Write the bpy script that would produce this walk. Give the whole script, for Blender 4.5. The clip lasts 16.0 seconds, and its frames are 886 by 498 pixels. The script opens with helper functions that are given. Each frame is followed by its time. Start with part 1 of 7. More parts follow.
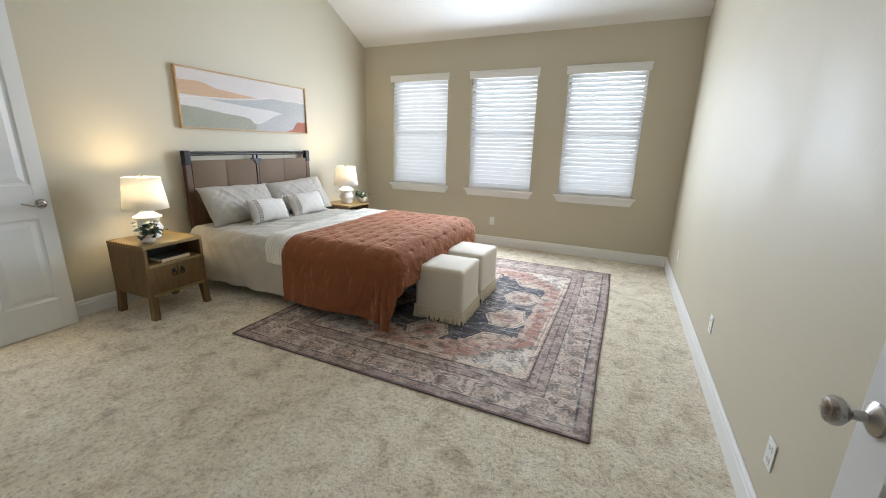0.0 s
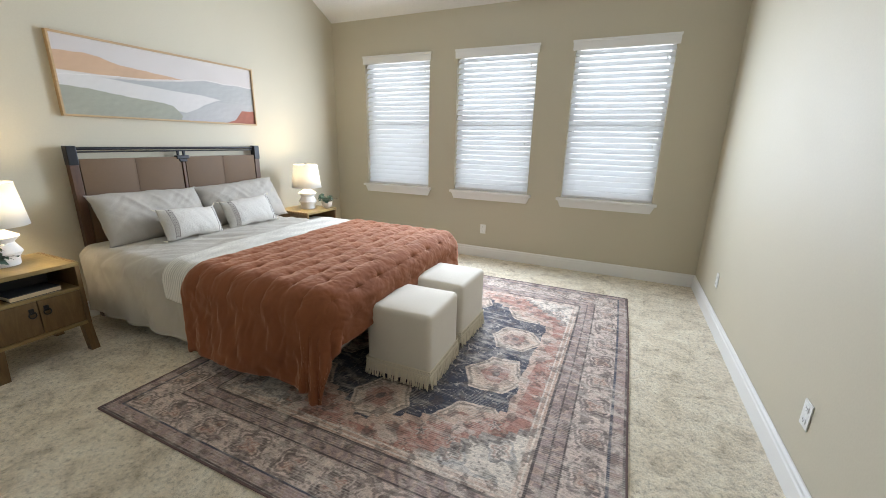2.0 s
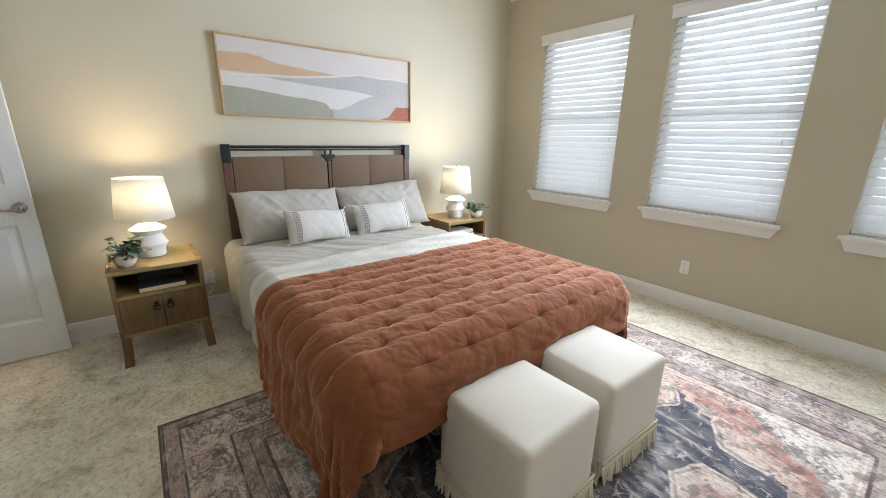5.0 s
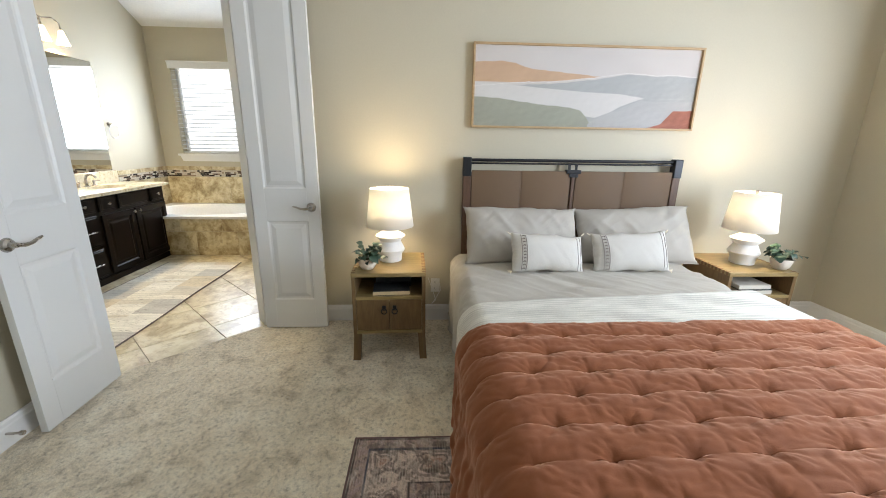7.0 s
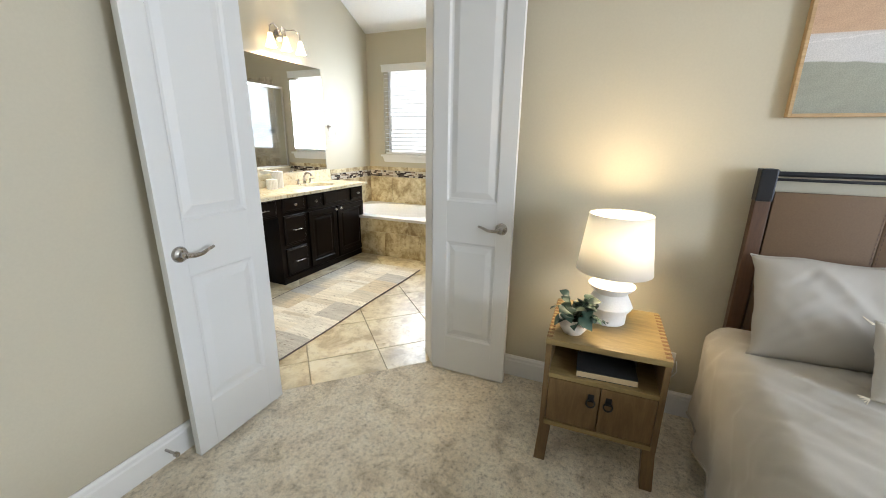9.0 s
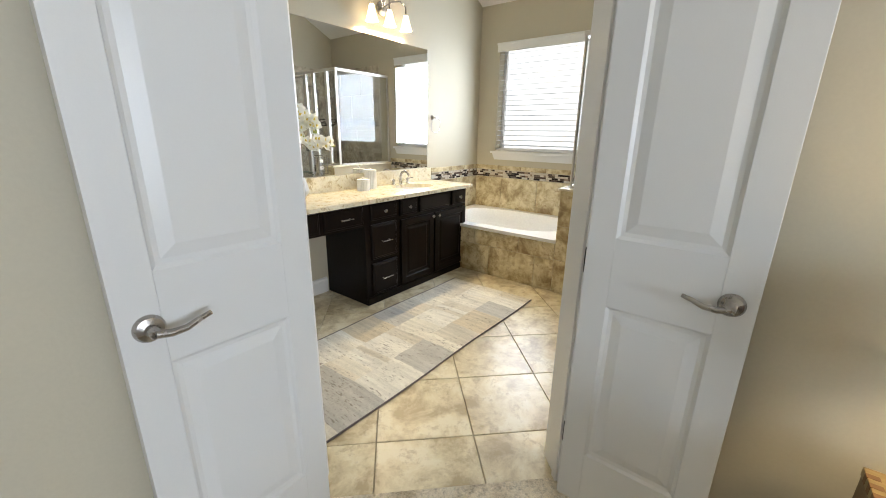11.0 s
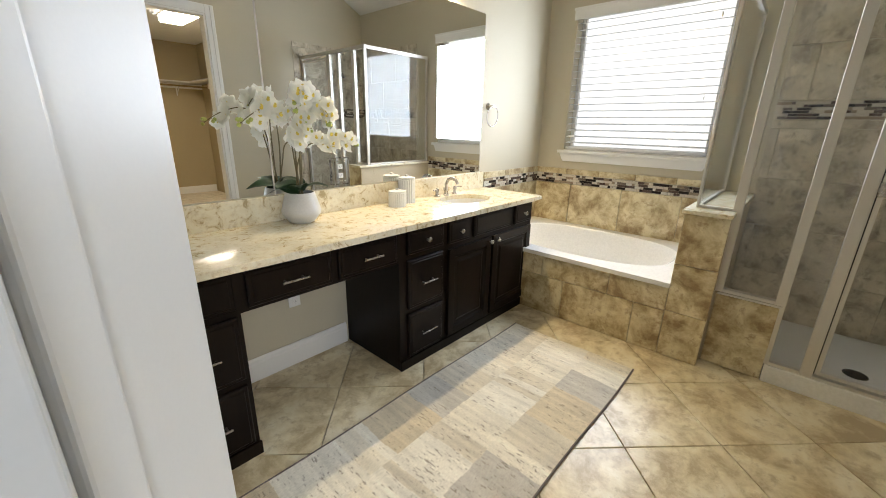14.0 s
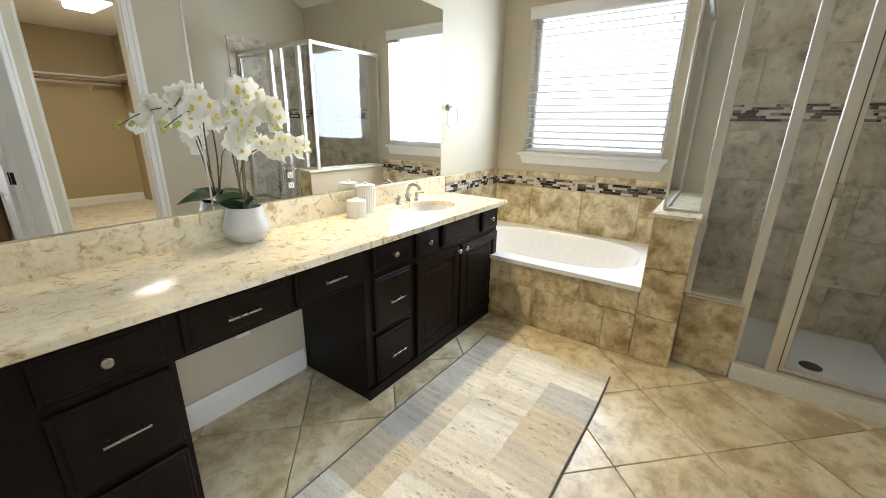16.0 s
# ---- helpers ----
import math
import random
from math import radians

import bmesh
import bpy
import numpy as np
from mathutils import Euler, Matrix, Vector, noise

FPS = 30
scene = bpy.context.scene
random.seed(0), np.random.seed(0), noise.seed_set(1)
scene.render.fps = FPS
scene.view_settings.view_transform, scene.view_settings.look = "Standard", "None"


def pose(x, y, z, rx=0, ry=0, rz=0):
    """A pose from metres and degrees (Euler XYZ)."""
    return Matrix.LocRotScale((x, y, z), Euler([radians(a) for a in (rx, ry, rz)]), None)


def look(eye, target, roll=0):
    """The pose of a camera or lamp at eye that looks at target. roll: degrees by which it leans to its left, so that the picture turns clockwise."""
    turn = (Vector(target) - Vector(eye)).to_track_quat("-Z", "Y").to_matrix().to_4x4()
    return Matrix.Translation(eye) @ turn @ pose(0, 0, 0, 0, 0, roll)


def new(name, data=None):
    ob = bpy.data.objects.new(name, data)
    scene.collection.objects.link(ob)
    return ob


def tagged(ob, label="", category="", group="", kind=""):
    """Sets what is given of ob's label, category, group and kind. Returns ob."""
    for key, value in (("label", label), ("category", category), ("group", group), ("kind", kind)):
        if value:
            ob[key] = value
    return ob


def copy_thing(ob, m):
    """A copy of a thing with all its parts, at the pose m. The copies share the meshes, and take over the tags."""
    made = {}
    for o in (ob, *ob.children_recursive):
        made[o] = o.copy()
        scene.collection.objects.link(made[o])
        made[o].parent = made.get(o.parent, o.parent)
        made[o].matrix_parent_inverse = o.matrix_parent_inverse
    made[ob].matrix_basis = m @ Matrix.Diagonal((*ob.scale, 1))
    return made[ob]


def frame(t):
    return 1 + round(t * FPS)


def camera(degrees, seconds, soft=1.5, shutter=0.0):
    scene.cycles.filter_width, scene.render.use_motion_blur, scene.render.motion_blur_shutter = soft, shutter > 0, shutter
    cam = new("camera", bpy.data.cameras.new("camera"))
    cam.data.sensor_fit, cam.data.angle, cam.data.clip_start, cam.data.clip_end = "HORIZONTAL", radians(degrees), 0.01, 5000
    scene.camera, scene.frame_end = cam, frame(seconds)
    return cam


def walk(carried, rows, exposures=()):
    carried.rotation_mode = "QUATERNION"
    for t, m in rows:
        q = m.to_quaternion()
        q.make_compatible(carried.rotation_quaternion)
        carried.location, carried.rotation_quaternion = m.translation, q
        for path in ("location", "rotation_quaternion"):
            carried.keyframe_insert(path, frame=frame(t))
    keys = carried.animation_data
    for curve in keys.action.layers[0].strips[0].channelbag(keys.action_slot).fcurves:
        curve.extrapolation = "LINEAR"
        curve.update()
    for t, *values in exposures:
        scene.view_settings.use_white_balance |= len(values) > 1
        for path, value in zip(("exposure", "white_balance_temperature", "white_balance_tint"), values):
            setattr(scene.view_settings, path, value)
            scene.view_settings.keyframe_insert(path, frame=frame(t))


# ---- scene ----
cam = camera(97.4, 16.0, 0.95)
METRES, EYE, TILT, LEAN, TURN = 5.55, 1.411, 0.0, 0.0, 24.2
ROWS = [
    (0.0, 0.0, 0.0, 0.0, 0.37, -14.91, -1.4),
    (0.5, 0.0028, 0.0382, -0.002, 0.52, -15.21, -1.34),
    (1.0, 0.0126, 0.0839, -0.0017, 0.46, -15.35, -1.28),
    (1.5, 0.0251, 0.1237, -0.0004, 0.4, -15.41, -1.24),
    (2.0, 0.0398, 0.166, -0.0028, 0.36, -15.51, -1.25),
    (2.5, 0.0528, 0.2034, -0.0047, 0.55, -15.63, -1.23),
    (3.0, 0.0652, 0.2376, -0.008, 1.89, -15.71, -1.27),
    (5.5, 0.0625, 0.3623, -0.0056, 37.85, -15.89, -0.88),
    (6.0, 0.055, 0.3796, -0.0022, 47.35, -15.84, -0.88),
    (6.5, 0.0329, 0.3973, -0.0011, 55.51, -15.73, -0.84),
    (7.0, 0.0051, 0.4122, 0.0012, 62.9, -15.61, -0.84),
    (7.5, -0.0288, 0.4262, 0.0019, 70.81, -15.55, -0.79),
    (8.0, -0.0613, 0.4318, -0.001, 78.2, -15.5, -0.72),
    (8.5, -0.1045, 0.4299, -0.0004, 84.47, -15.54, -0.8),
    (9.0, -0.1456, 0.4262, -0.0016, 89.23, -15.68, -0.8),
    (9.5, -0.1888, 0.4216, -0.0041, 93.45, -15.86, -0.71),
    (10.0, -0.2287, 0.4157, -0.0047, 97.79, -16.09, -0.74),
    (12.5, -0.4064, 0.3393, -0.0057, 108.11, -17.28, -0.94),
    (13.0, -0.431, 0.3224, -0.0048, 108.47, -17.52, -0.97),
    (13.5, -0.4531, 0.3129, -0.0055, 108.47, -17.57, -0.99),
    (14.0, -0.4741, 0.3069, -0.0051, 108.27, -17.57, -1.06),
    (14.5, -0.4843, 0.2987, -0.0044, 107.72, -17.55, -1.08),
    (15.0, -0.4903, 0.2894, -0.0034, 106.43, -17.49, -1.07),
    (15.5, -0.4982, 0.2848, -0.0032, 104.17, -17.46, -1.04),
    (16.0, -0.5034, 0.2821, -0.0023, 100.91, -17.48, -1.0),
]
walk(cam, [(t, pose(0, 0, EYE, TILT, LEAN, TURN) @ pose(METRES * x, METRES * y, METRES * z, 90 + pitch, roll, yaw)) for t, x, y, z, yaw, pitch, roll in ROWS],
     exposures=((0.0, 0.12, 6270, 13), (3.0, 0.10, 6200, 13), (5.5, 0.09, 6240, 13), (8.5, 0.26, 6300, 13), (10.0, 0.17, 6300, 13), (12.5, -0.02, 6500, 14), (14.0, -0.02, 6480, 14), (16.0, 0.21, 6180, 13)))

# ---------- world and large lights ----------
world = bpy.data.worlds.new("sky")
scene.world = world
world.use_nodes = True
_wt = world.node_tree
_sky = _wt.nodes.new("ShaderNodeTexSky")
_sky.sky_type = "NISHITA"
_sky.sun_disc = False
_sky.sun_elevation, _sky.sun_rotation = radians(48), radians(200)
_bg = _wt.nodes["Background"]
_wt.links.new(_sky.outputs[0], _bg.inputs[0])
_bg.inputs[1].default_value = 0.12

XR, YW, XB, YS = 0.63, 5.42, -3.84, 0.15      # bedroom: right wall, window wall, bed wall, south wall
XE, YM, XT, YN = -3.05, -1.545, -6.75, 1.35   # bathroom: east wall, mirror wall, tub wall, north wall
CEIL0, SLOPE, CEILTOP = 2.82, 0.5, 3.75
WINDOWS = [(-3.340, -2.420), (-2.065, -1.150), (-0.775, 0.132)]
WZ0, WZ1 = 0.822, 2.372
BW = (-1.28, -0.105, 1.186, 2.357)


def lamp(name, kind, power, colour, m, size=0.1, size_y=None):
    data = bpy.data.lights.new(name, kind)
    data.energy, data.color = power, colour
    if kind == "AREA":
        data.shape, data.size, data.size_y = "RECTANGLE", size, size_y or size
    elif kind == "POINT":
        data.shadow_soft_size = size
    elif kind == "SUN":
        data.angle = size
    ob = new(name, data)
    ob.matrix_world = m
    return ob


SKYGLOW = 1.35
SKYGLOW_BATH = 0.98
LAMP_W = 16.0
VANITY_W = 34.0
WARM2 = (1.0, 0.81, 0.48)
DAY = (0.78, 0.89, 1.0)
WARM = (1.0, 0.80, 0.49)
for (a, b), power in zip(WINDOWS, (12, 102, 15)):
    lamp("window_daylight", "AREA", power, DAY, look(((a + b) / 2, YW - 0.13, 1.60), ((a + b) / 2, YW - 2.2, 1.62)), b - a, 1.3)
lamp("bath_window_daylight", "AREA", 45, DAY, look((XT + 0.082, -0.60, 1.74), (0, -0.60, 1.74)), 0.84, 1.00)
lamp("closet_tube", "AREA", 33, (1.0, 0.88, 0.64), look((-5.02, 2.75, 2.655), (-5.02, 2.7501, 0)), 0.26, 1.15)
lamp("sun", "SUN", 2.0, (1.0, 0.95, 0.88), look((0, -20, 22), (0, 0, 0)), radians(0.6))


# ---------- materials ----------
class Nodes:
    def __init__(self, name):
        self.m = bpy.data.materials.new(name)
        self.m.use_nodes = True
        self.t = self.m.node_tree
        self.b = self.t.nodes["Principled BSDF"]
        self.out = self.t.nodes["Material Output"]

    def n(self, kind, **props):
        node = self.t.nodes.new(kind)
        for k, v in props.items():
            node.inputs[k.replace("_", " ")].default_value = v
        return node

    def link(self, a, b):
        self.t.links.new(a, b)

    def pos(self, scale=(1, 1, 1), rot=(0, 0, 0), local=False):
        src = self.t.nodes.new("ShaderNodeTexCoord").outputs["Object"] if local else self.t.nodes.new("ShaderNodeNewGeometry").outputs["Position"]
        mp = self.t.nodes.new("ShaderNodeMapping")
        mp.inputs["Scale"].default_value, mp.inputs["Rotation"].default_value = scale, rot
        self.link(src, mp.inputs["Vector"])
        return mp.outputs[0]

    def noise(self, vec, scale, detail=3.0, rough=0.55, distort=0.0):
        nz = self.n("ShaderNodeTexNoise", Scale=scale, Detail=detail, Roughness=rough, Distortion=distort)
        self.link(vec, nz.inputs["Vector"])
        return nz.outputs["Fac"]

    def ramp(self, fac, stops):
        r = self.t.nodes.new("ShaderNodeValToRGB")
        e = r.color_ramp.elements
        while len(e) < len(stops):
            e.new(0.5)
        for i, (p, c) in enumerate(stops):
            e[i].position, e[i].color = p, (*c, 1)
        self.link(fac, r.inputs[0])
        return r.outputs[0]

    def mix(self, fac, a, b, mode="MIX"):
        mx = self.t.nodes.new("ShaderNodeMix")
        mx.data_type, mx.blend_type = "RGBA", mode
        ins = [s for s in mx.inputs if s.type == "RGBA"]
        fs = [s for s in mx.inputs if s.type == "VALUE"][0]
        for sock, v in ((fs, fac), (ins[0], a), (ins[1], b)):
            if hasattr(v, "is_linked"):
                self.link(v, sock)
            elif isinstance(v, (int, float)):
                sock.default_value = v
            else:
                sock.default_value = (*v, 1)
        return [s for s in mx.outputs if s.type == "RGBA"][0]

    def bump(self, height, strength=0.3, dist=0.01):
        b = self.n("ShaderNodeBump", Strength=strength, Distance=dist)
        self.link(height, b.inputs["Height"])
        self.link(b.outputs[0], self.b.inputs["Normal"])


def surface(name, a, b, scale=8.0, rough=0.6, grain=120.0, bump=0.15, dist=0.003, metal=0.0, stretch=(1, 1, 1), sheen=0.0, spec=0.5, big=1.2, coat=0.0, mott=0.12):
    """Two-scale colour variation between a and b, fine relief, and gloss."""
    q = Nodes(name)
    v = q.pos(stretch)
    f1, f2, f3 = q.noise(v, scale, 4), q.noise(v, big, 2), q.noise(v, grain, 2)
    base = q.mix(f1, a, b)
    base = q.mix(q.ramp(f2, [(0.35, (0, 0, 0)), (0.7, (0.55, 0.55, 0.55))]), base, b)
    base = q.mix(mott, base, q.ramp(f3, [(0.3, (0.25, 0.25, 0.25)), (0.7, (1, 1, 1))]), "MULTIPLY")
    q.link(base, q.b.inputs["Base Color"])
    rr = q.ramp(f1, [(0.3, (rough * 0.88,) * 3), (0.7, (min(1, rough * 1.1),) * 3)])
    q.link(rr, q.b.inputs["Roughness"])
    q.b.inputs["Metallic"].default_value = metal
    q.b.inputs["Specular IOR Level"].default_value = spec
    q.b.inputs["Sheen Weight"].default_value = sheen
    q.b.inputs["Coat Weight"].default_value = coat
    q.bump(f3, bump, dist)
    return q.m


def painted_colours(name, rough=0.9, bump=0.4, grain=260.0, stretch=(1, 1, 1), dist=0.003, sheen=0.0):
    """Woven or painted pattern held in the mesh's colour layer."""
    q = Nodes(name)
    at = q.t.nodes.new("ShaderNodeAttribute")
    at.attribute_name = "pattern"
    v = q.pos(stretch)
    f = q.noise(v, grain, 2)
    col = q.mix(0.35, at.outputs["Color"], q.ramp(f, [(0.3, (0.55, 0.55, 0.55)), (0.65, (1.1, 1.1, 1.1))]), "MULTIPLY")
    q.link(col, q.b.inputs["Base Color"])
    q.b.inputs["Roughness"].default_value = rough
    q.b.inputs["Sheen Weight"].default_value = sheen
    q.bump(f, bump, dist)
    return q.m


def stone(name, stops, scale, rough, vein=(0, 0, 0), bump=0.05, per_piece=0.0, coat=0.0, distort=0.3):
    q = Nodes(name)
    v = q.pos()
    if per_piece:
        oi = q.t.nodes.new("ShaderNodeObjectInfo")
        sh = q.t.nodes.new("ShaderNodeVectorMath")
        sh.operation = "MULTIPLY_ADD"
        cb = q.t.nodes.new("ShaderNodeCombineXYZ")
        q.link(oi.outputs["Random"], cb.inputs[0])
        q.link(oi.outputs["Random"], cb.inputs[2])
        q.link(cb.outputs[0], sh.inputs[0])
        sh.inputs[1].default_value = (17, 9, 31)
        q.link(v, sh.inputs[2])
        v = sh.outputs[0]
    f1, f2, f3 = q.noise(v, scale, 8, 0.66, distort), q.noise(v, scale * 3.1, 6, 0.72, 0.2), q.noise(v, scale * 0.4, 2)
    base = q.ramp(f1, stops)
    base = q.mix(q.ramp(f2, [(0.52, (0, 0, 0)), (0.66, (0.75, 0.75, 0.75))]), base, vein)
    base = q.mix(0.35, base, q.ramp(f3, [(0.3, (0.72, 0.70, 0.66)), (0.7, (1.08, 1.08, 1.08))]), "MULTIPLY")
    q.link(base, q.b.inputs["Base Color"])
    q.link(q.ramp(f2, [(0.3, (rough,) * 3), (0.7, (min(1, rough * 1.5),) * 3)]), q.b.inputs["Roughness"])
    q.b.inputs["Coat Weight"].default_value = coat
    q.bump(f2, bump, 0.003)
    return q.m


def wood(name, a, b, axis="x", scale=5.0, rough=0.45, spec=0.5):
    q = Nodes(name)
    st = {"x": (0.16, 1, 1), "y": (1, 0.16, 1), "z": (1, 1, 0.16)}[axis]
    v = q.pos(st)
    f1, f2 = q.noise(v, scale * 4, 5, 0.6, 1.4), q.noise(v, scale * 40, 3)
    base = q.mix(q.ramp(f1, [(0.3, (0, 0, 0)), (0.72, (1, 1, 1))]), a, b)
    base = q.mix(0.3, base, q.ramp(f2, [(0.35, (0.6, 0.6, 0.6)), (0.65, (1.05, 1.05, 1.05))]), "MULTIPLY")
    q.link(base, q.b.inputs["Base Color"])
    q.b.inputs["Roughness"].default_value = rough
    q.b.inputs["Specular IOR Level"].default_value = spec
    q.bump(f2, 0.12, 0.002)
    return q.m


def translucent(name, colour, amount, rough=0.6):
    q = Nodes(name)
    f = q.noise(q.pos(), 300, 2)
    c = q.mix(f, tuple(x * 0.94 for x in colour), colour)
    q.link(c, q.b.inputs["Base Color"])
    q.b.inputs["Roughness"].default_value = rough
    tr = q.t.nodes.new("ShaderNodeBsdfTranslucent")
    q.link(c, tr.inputs["Color"])
    ms = q.t.nodes.new("ShaderNodeMixShader")
    ms.inputs[0].default_value = amount
    q.link(q.b.outputs[0], ms.inputs[1])
    q.link(tr.outputs[0], ms.inputs[2])
    q.link(ms.outputs[0], q.out.inputs[0])
    return q.m


def glass(name, tint=(1, 1, 1), rough=0.0):
    """A thin clear pane: mostly see-through, with a mirror gloss at grazing angles."""
    q = Nodes(name)
    tr = q.t.nodes.new("ShaderNodeBsdfTransparent")
    tr.inputs[0].default_value = (*tint, 1)
    gl = q.t.nodes.new("ShaderNodeBsdfGlossy")
    gl.inputs["Roughness"].default_value = rough
    lw = q.n("ShaderNodeLayerWeight", Blend=0.5)
    pw = q.t.nodes.new("ShaderNodeMath")
    pw.operation = "POWER"
    q.link(lw.outputs["Facing"], pw.inputs[0])
    pw.inputs[1].default_value = 5.0
    fr = q.t.nodes.new("ShaderNodeMath")
    fr.operation = "MULTIPLY_ADD"
    q.link(pw.outputs[0], fr.inputs[0])
    fr.inputs[1].default_value, fr.inputs[2].default_value = 0.90, 0.045
    ms = q.t.nodes.new("ShaderNodeMixShader")
    q.link(fr.outputs[0], ms.inputs[0])
    q.link(tr.outputs[0], ms.inputs[1])
    q.link(gl.outputs[0], ms.inputs[2])
    q.link(ms.outputs[0], q.out.inputs[0])
    return q.m


def glow(name, colour, strength):
    q = Nodes(name)
    q.b.inputs["Base Color"].default_value = (*colour, 1)
    q.b.inputs["Emission Color"].default_value = (*colour, 1)
    q.b.inputs["Emission Strength"].default_value = strength
    return q.m


M_WALL = surface("wall_paint", (0.515, 0.465, 0.352), (0.545, 0.495, 0.378), 2.0, 0.6, 95, 0.10, 0.003, mott=0.04)
M_CEIL = surface("ceiling_paint", (0.80, 0.79, 0.76), (0.83, 0.82, 0.80), 3, 0.8, 70, 0.2, 0.004)
M_TRIM = surface("trim_paint", (0.78, 0.77, 0.745), (0.81, 0.80, 0.78), 4, 0.32, 300, 0.03, 0.001, mott=0.02)
M_DOOR = surface("door_paint", (0.67, 0.668, 0.655), (0.70, 0.698, 0.685), 1.5, 0.38, 260, 0.04, 0.001, mott=0.02)
M_SLAT = translucent("blind_slat", (0.91, 0.92, 0.93), 0.66, 0.45)
M_SHADE = translucent("lamp_shade_linen", (0.88, 0.865, 0.82), 0.29, 0.9)
M_VINYL = surface("window_vinyl", (0.80, 0.80, 0.80), (0.84, 0.84, 0.84), 4, 0.4, 60, 0.03)
M_GLASS = glass("window_glass")
M_SHGLASS = glass("shower_glass", (0.972, 0.98, 0.976), 0.0)
M_NICKEL = surface("brushed_nickel", (0.38, 0.355, 0.325), (0.46, 0.43, 0.395), 20, 0.28, 200, 0.05, 0.001, metal=1.0)
M_FRAME = surface("satin_shower_frame", (0.60, 0.575, 0.53), (0.65, 0.62, 0.575), 3, 0.42, 60, 0.0, 0.001, metal=0.55, mott=0.02)
M_BLACK = surface("blackened_steel", (0.018, 0.019, 0.022), (0.03, 0.031, 0.035), 14, 0.42, 150, 0.15, 0.001, metal=0.6)
M_LEATHER = surface("tan_leather", (0.135, 0.082, 0.045), (0.175, 0.110, 0.063), 6, 0.62, 160, 0.3, 0.002, spec=0.3)
M_DKWOOD = wood("bed_wood", (0.075, 0.035, 0.018), (0.14, 0.07, 0.035), "z", 5, 0.5)
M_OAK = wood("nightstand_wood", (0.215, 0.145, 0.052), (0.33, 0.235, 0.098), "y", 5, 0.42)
# upright grain of the same oak, its colour darkened for shade below the top
M_OAKV_SHADED = wood("nightstand_wood_upright_shaded", (0.128, 0.072, 0.028), (0.20, 0.122, 0.050), "z", 5, 0.42)
M_OAKDK = surface("shadowed_joint_wood", (0.14, 0.07, 0.03), (0.2, 0.1, 0.04), 20, 0.6)
M_QUILT = surface("rust_velvet", (0.190, 0.063, 0.027), (0.272, 0.098, 0.044), 9, 0.9, 300, 0.2, 0.002, sheen=0.55, spec=0.15)
_vel = M_QUILT.node_tree.nodes["Principled BSDF"]
_vel.inputs["Sheen Roughness"].default_value = 0.38
_vel.inputs["Sheen Tint"].default_value = (1.0, 0.60, 0.42, 1)
M_DUVET = surface("grey_linen", (0.43, 0.395, 0.335), (0.49, 0.45, 0.385), 6, 0.9, 420, 0.35, 0.002, sheen=0.2, spec=0.2)
M_THROW = surface("cream_cotton", (0.59, 0.55, 0.475), (0.66, 0.615, 0.54), 8, 0.9, 380, 0.3, 0.002, spec=0.2)
M_PILLOW = surface("pillow_linen", (0.43, 0.40, 0.355), (0.49, 0.455, 0.405), 7, 0.9, 420, 0.35, 0.002, spec=0.2)
M_LUMBAR = surface("white_woven_cotton", (0.60, 0.57, 0.52), (0.66, 0.63, 0.58), 8, 0.9, 350, 0.45, 0.003, spec=0.2)
M_STITCH = surface("charcoal_embroidery", (0.10, 0.085, 0.085), (0.2, 0.16, 0.15), 30, 0.9)
M_OTTO = surface("cream_velvet", (0.66, 0.60, 0.495), (0.76, 0.70, 0.60), 5.5, 0.85, 350, 0.3, 0.002, sheen=0.3, spec=0.2)
M_FRINGE = surface("cream_fringe", (0.72, 0.64, 0.49), (0.82, 0.74, 0.59), 25, 0.95, 300, 0.4)
M_CERAMIC = surface("white_ceramic", (0.80, 0.79, 0.76), (0.84, 0.83, 0.80), 9, 0.35, 140, 0.08, 0.001)
M_PLASTER = surface("matte_white_ceramic", (0.80, 0.78, 0.74), (0.85, 0.83, 0.80), 12, 0.75, 180, 0.3, 0.002)
M_POT = surface("speckled_clay", (0.66, 0.58, 0.49), (0.76, 0.69, 0.60), 30, 0.7, 120, 0.3)
M_SOIL = surface("dark_soil", (0.03, 0.02, 0.015), (0.06, 0.045, 0.03), 60, 1.0, 90, 0.8, 0.01)
M_LEAF = surface("blue_green_leaf", (0.022, 0.055, 0.035), (0.06, 0.105, 0.072), 40, 0.45, 150, 0.3)
M_ORCHPOT = surface("pale_grey_stoneware", (0.56, 0.55, 0.53), (0.62, 0.61, 0.59), 9, 0.4, 140, 0.08, 0.001)
M_LEAFL = surface("orchid_leaf", (0.018, 0.045, 0.018), (0.035, 0.07, 0.03), 15, 0.35, 150, 0.1)
M_PETAL = translucent("orchid_petal", (0.93, 0.925, 0.87), 0.5, 0.6)
M_YELLOW = surface("orchid_centre", (0.75, 0.55, 0.05), (0.85, 0.68, 0.15), 60, 0.6)
M_STEM = surface("orchid_stem", (0.10, 0.085, 0.03), (0.17, 0.13, 0.06), 60, 0.6)
M_BUD = surface("orchid_bud", (0.35, 0.42, 0.08), (0.5, 0.55, 0.16), 40, 0.5)
M_BOOK = surface("book_cloth", (0.50, 0.37, 0.20), (0.58, 0.45, 0.27), 20, 0.8)
M_BOOKDK = surface("black_book_cover", (0.015, 0.015, 0.016), (0.03, 0.03, 0.03), 20, 0.6)
M_PAGES = surface("book_pages", (0.72, 0.69, 0.62), (0.80, 0.77, 0.70), 90, 0.9, 400, 0.4)
M_PLASTIC = surface("white_plastic", (0.80, 0.79, 0.76), (0.83, 0.82, 0.79), 10, 0.35, 100, 0.02)
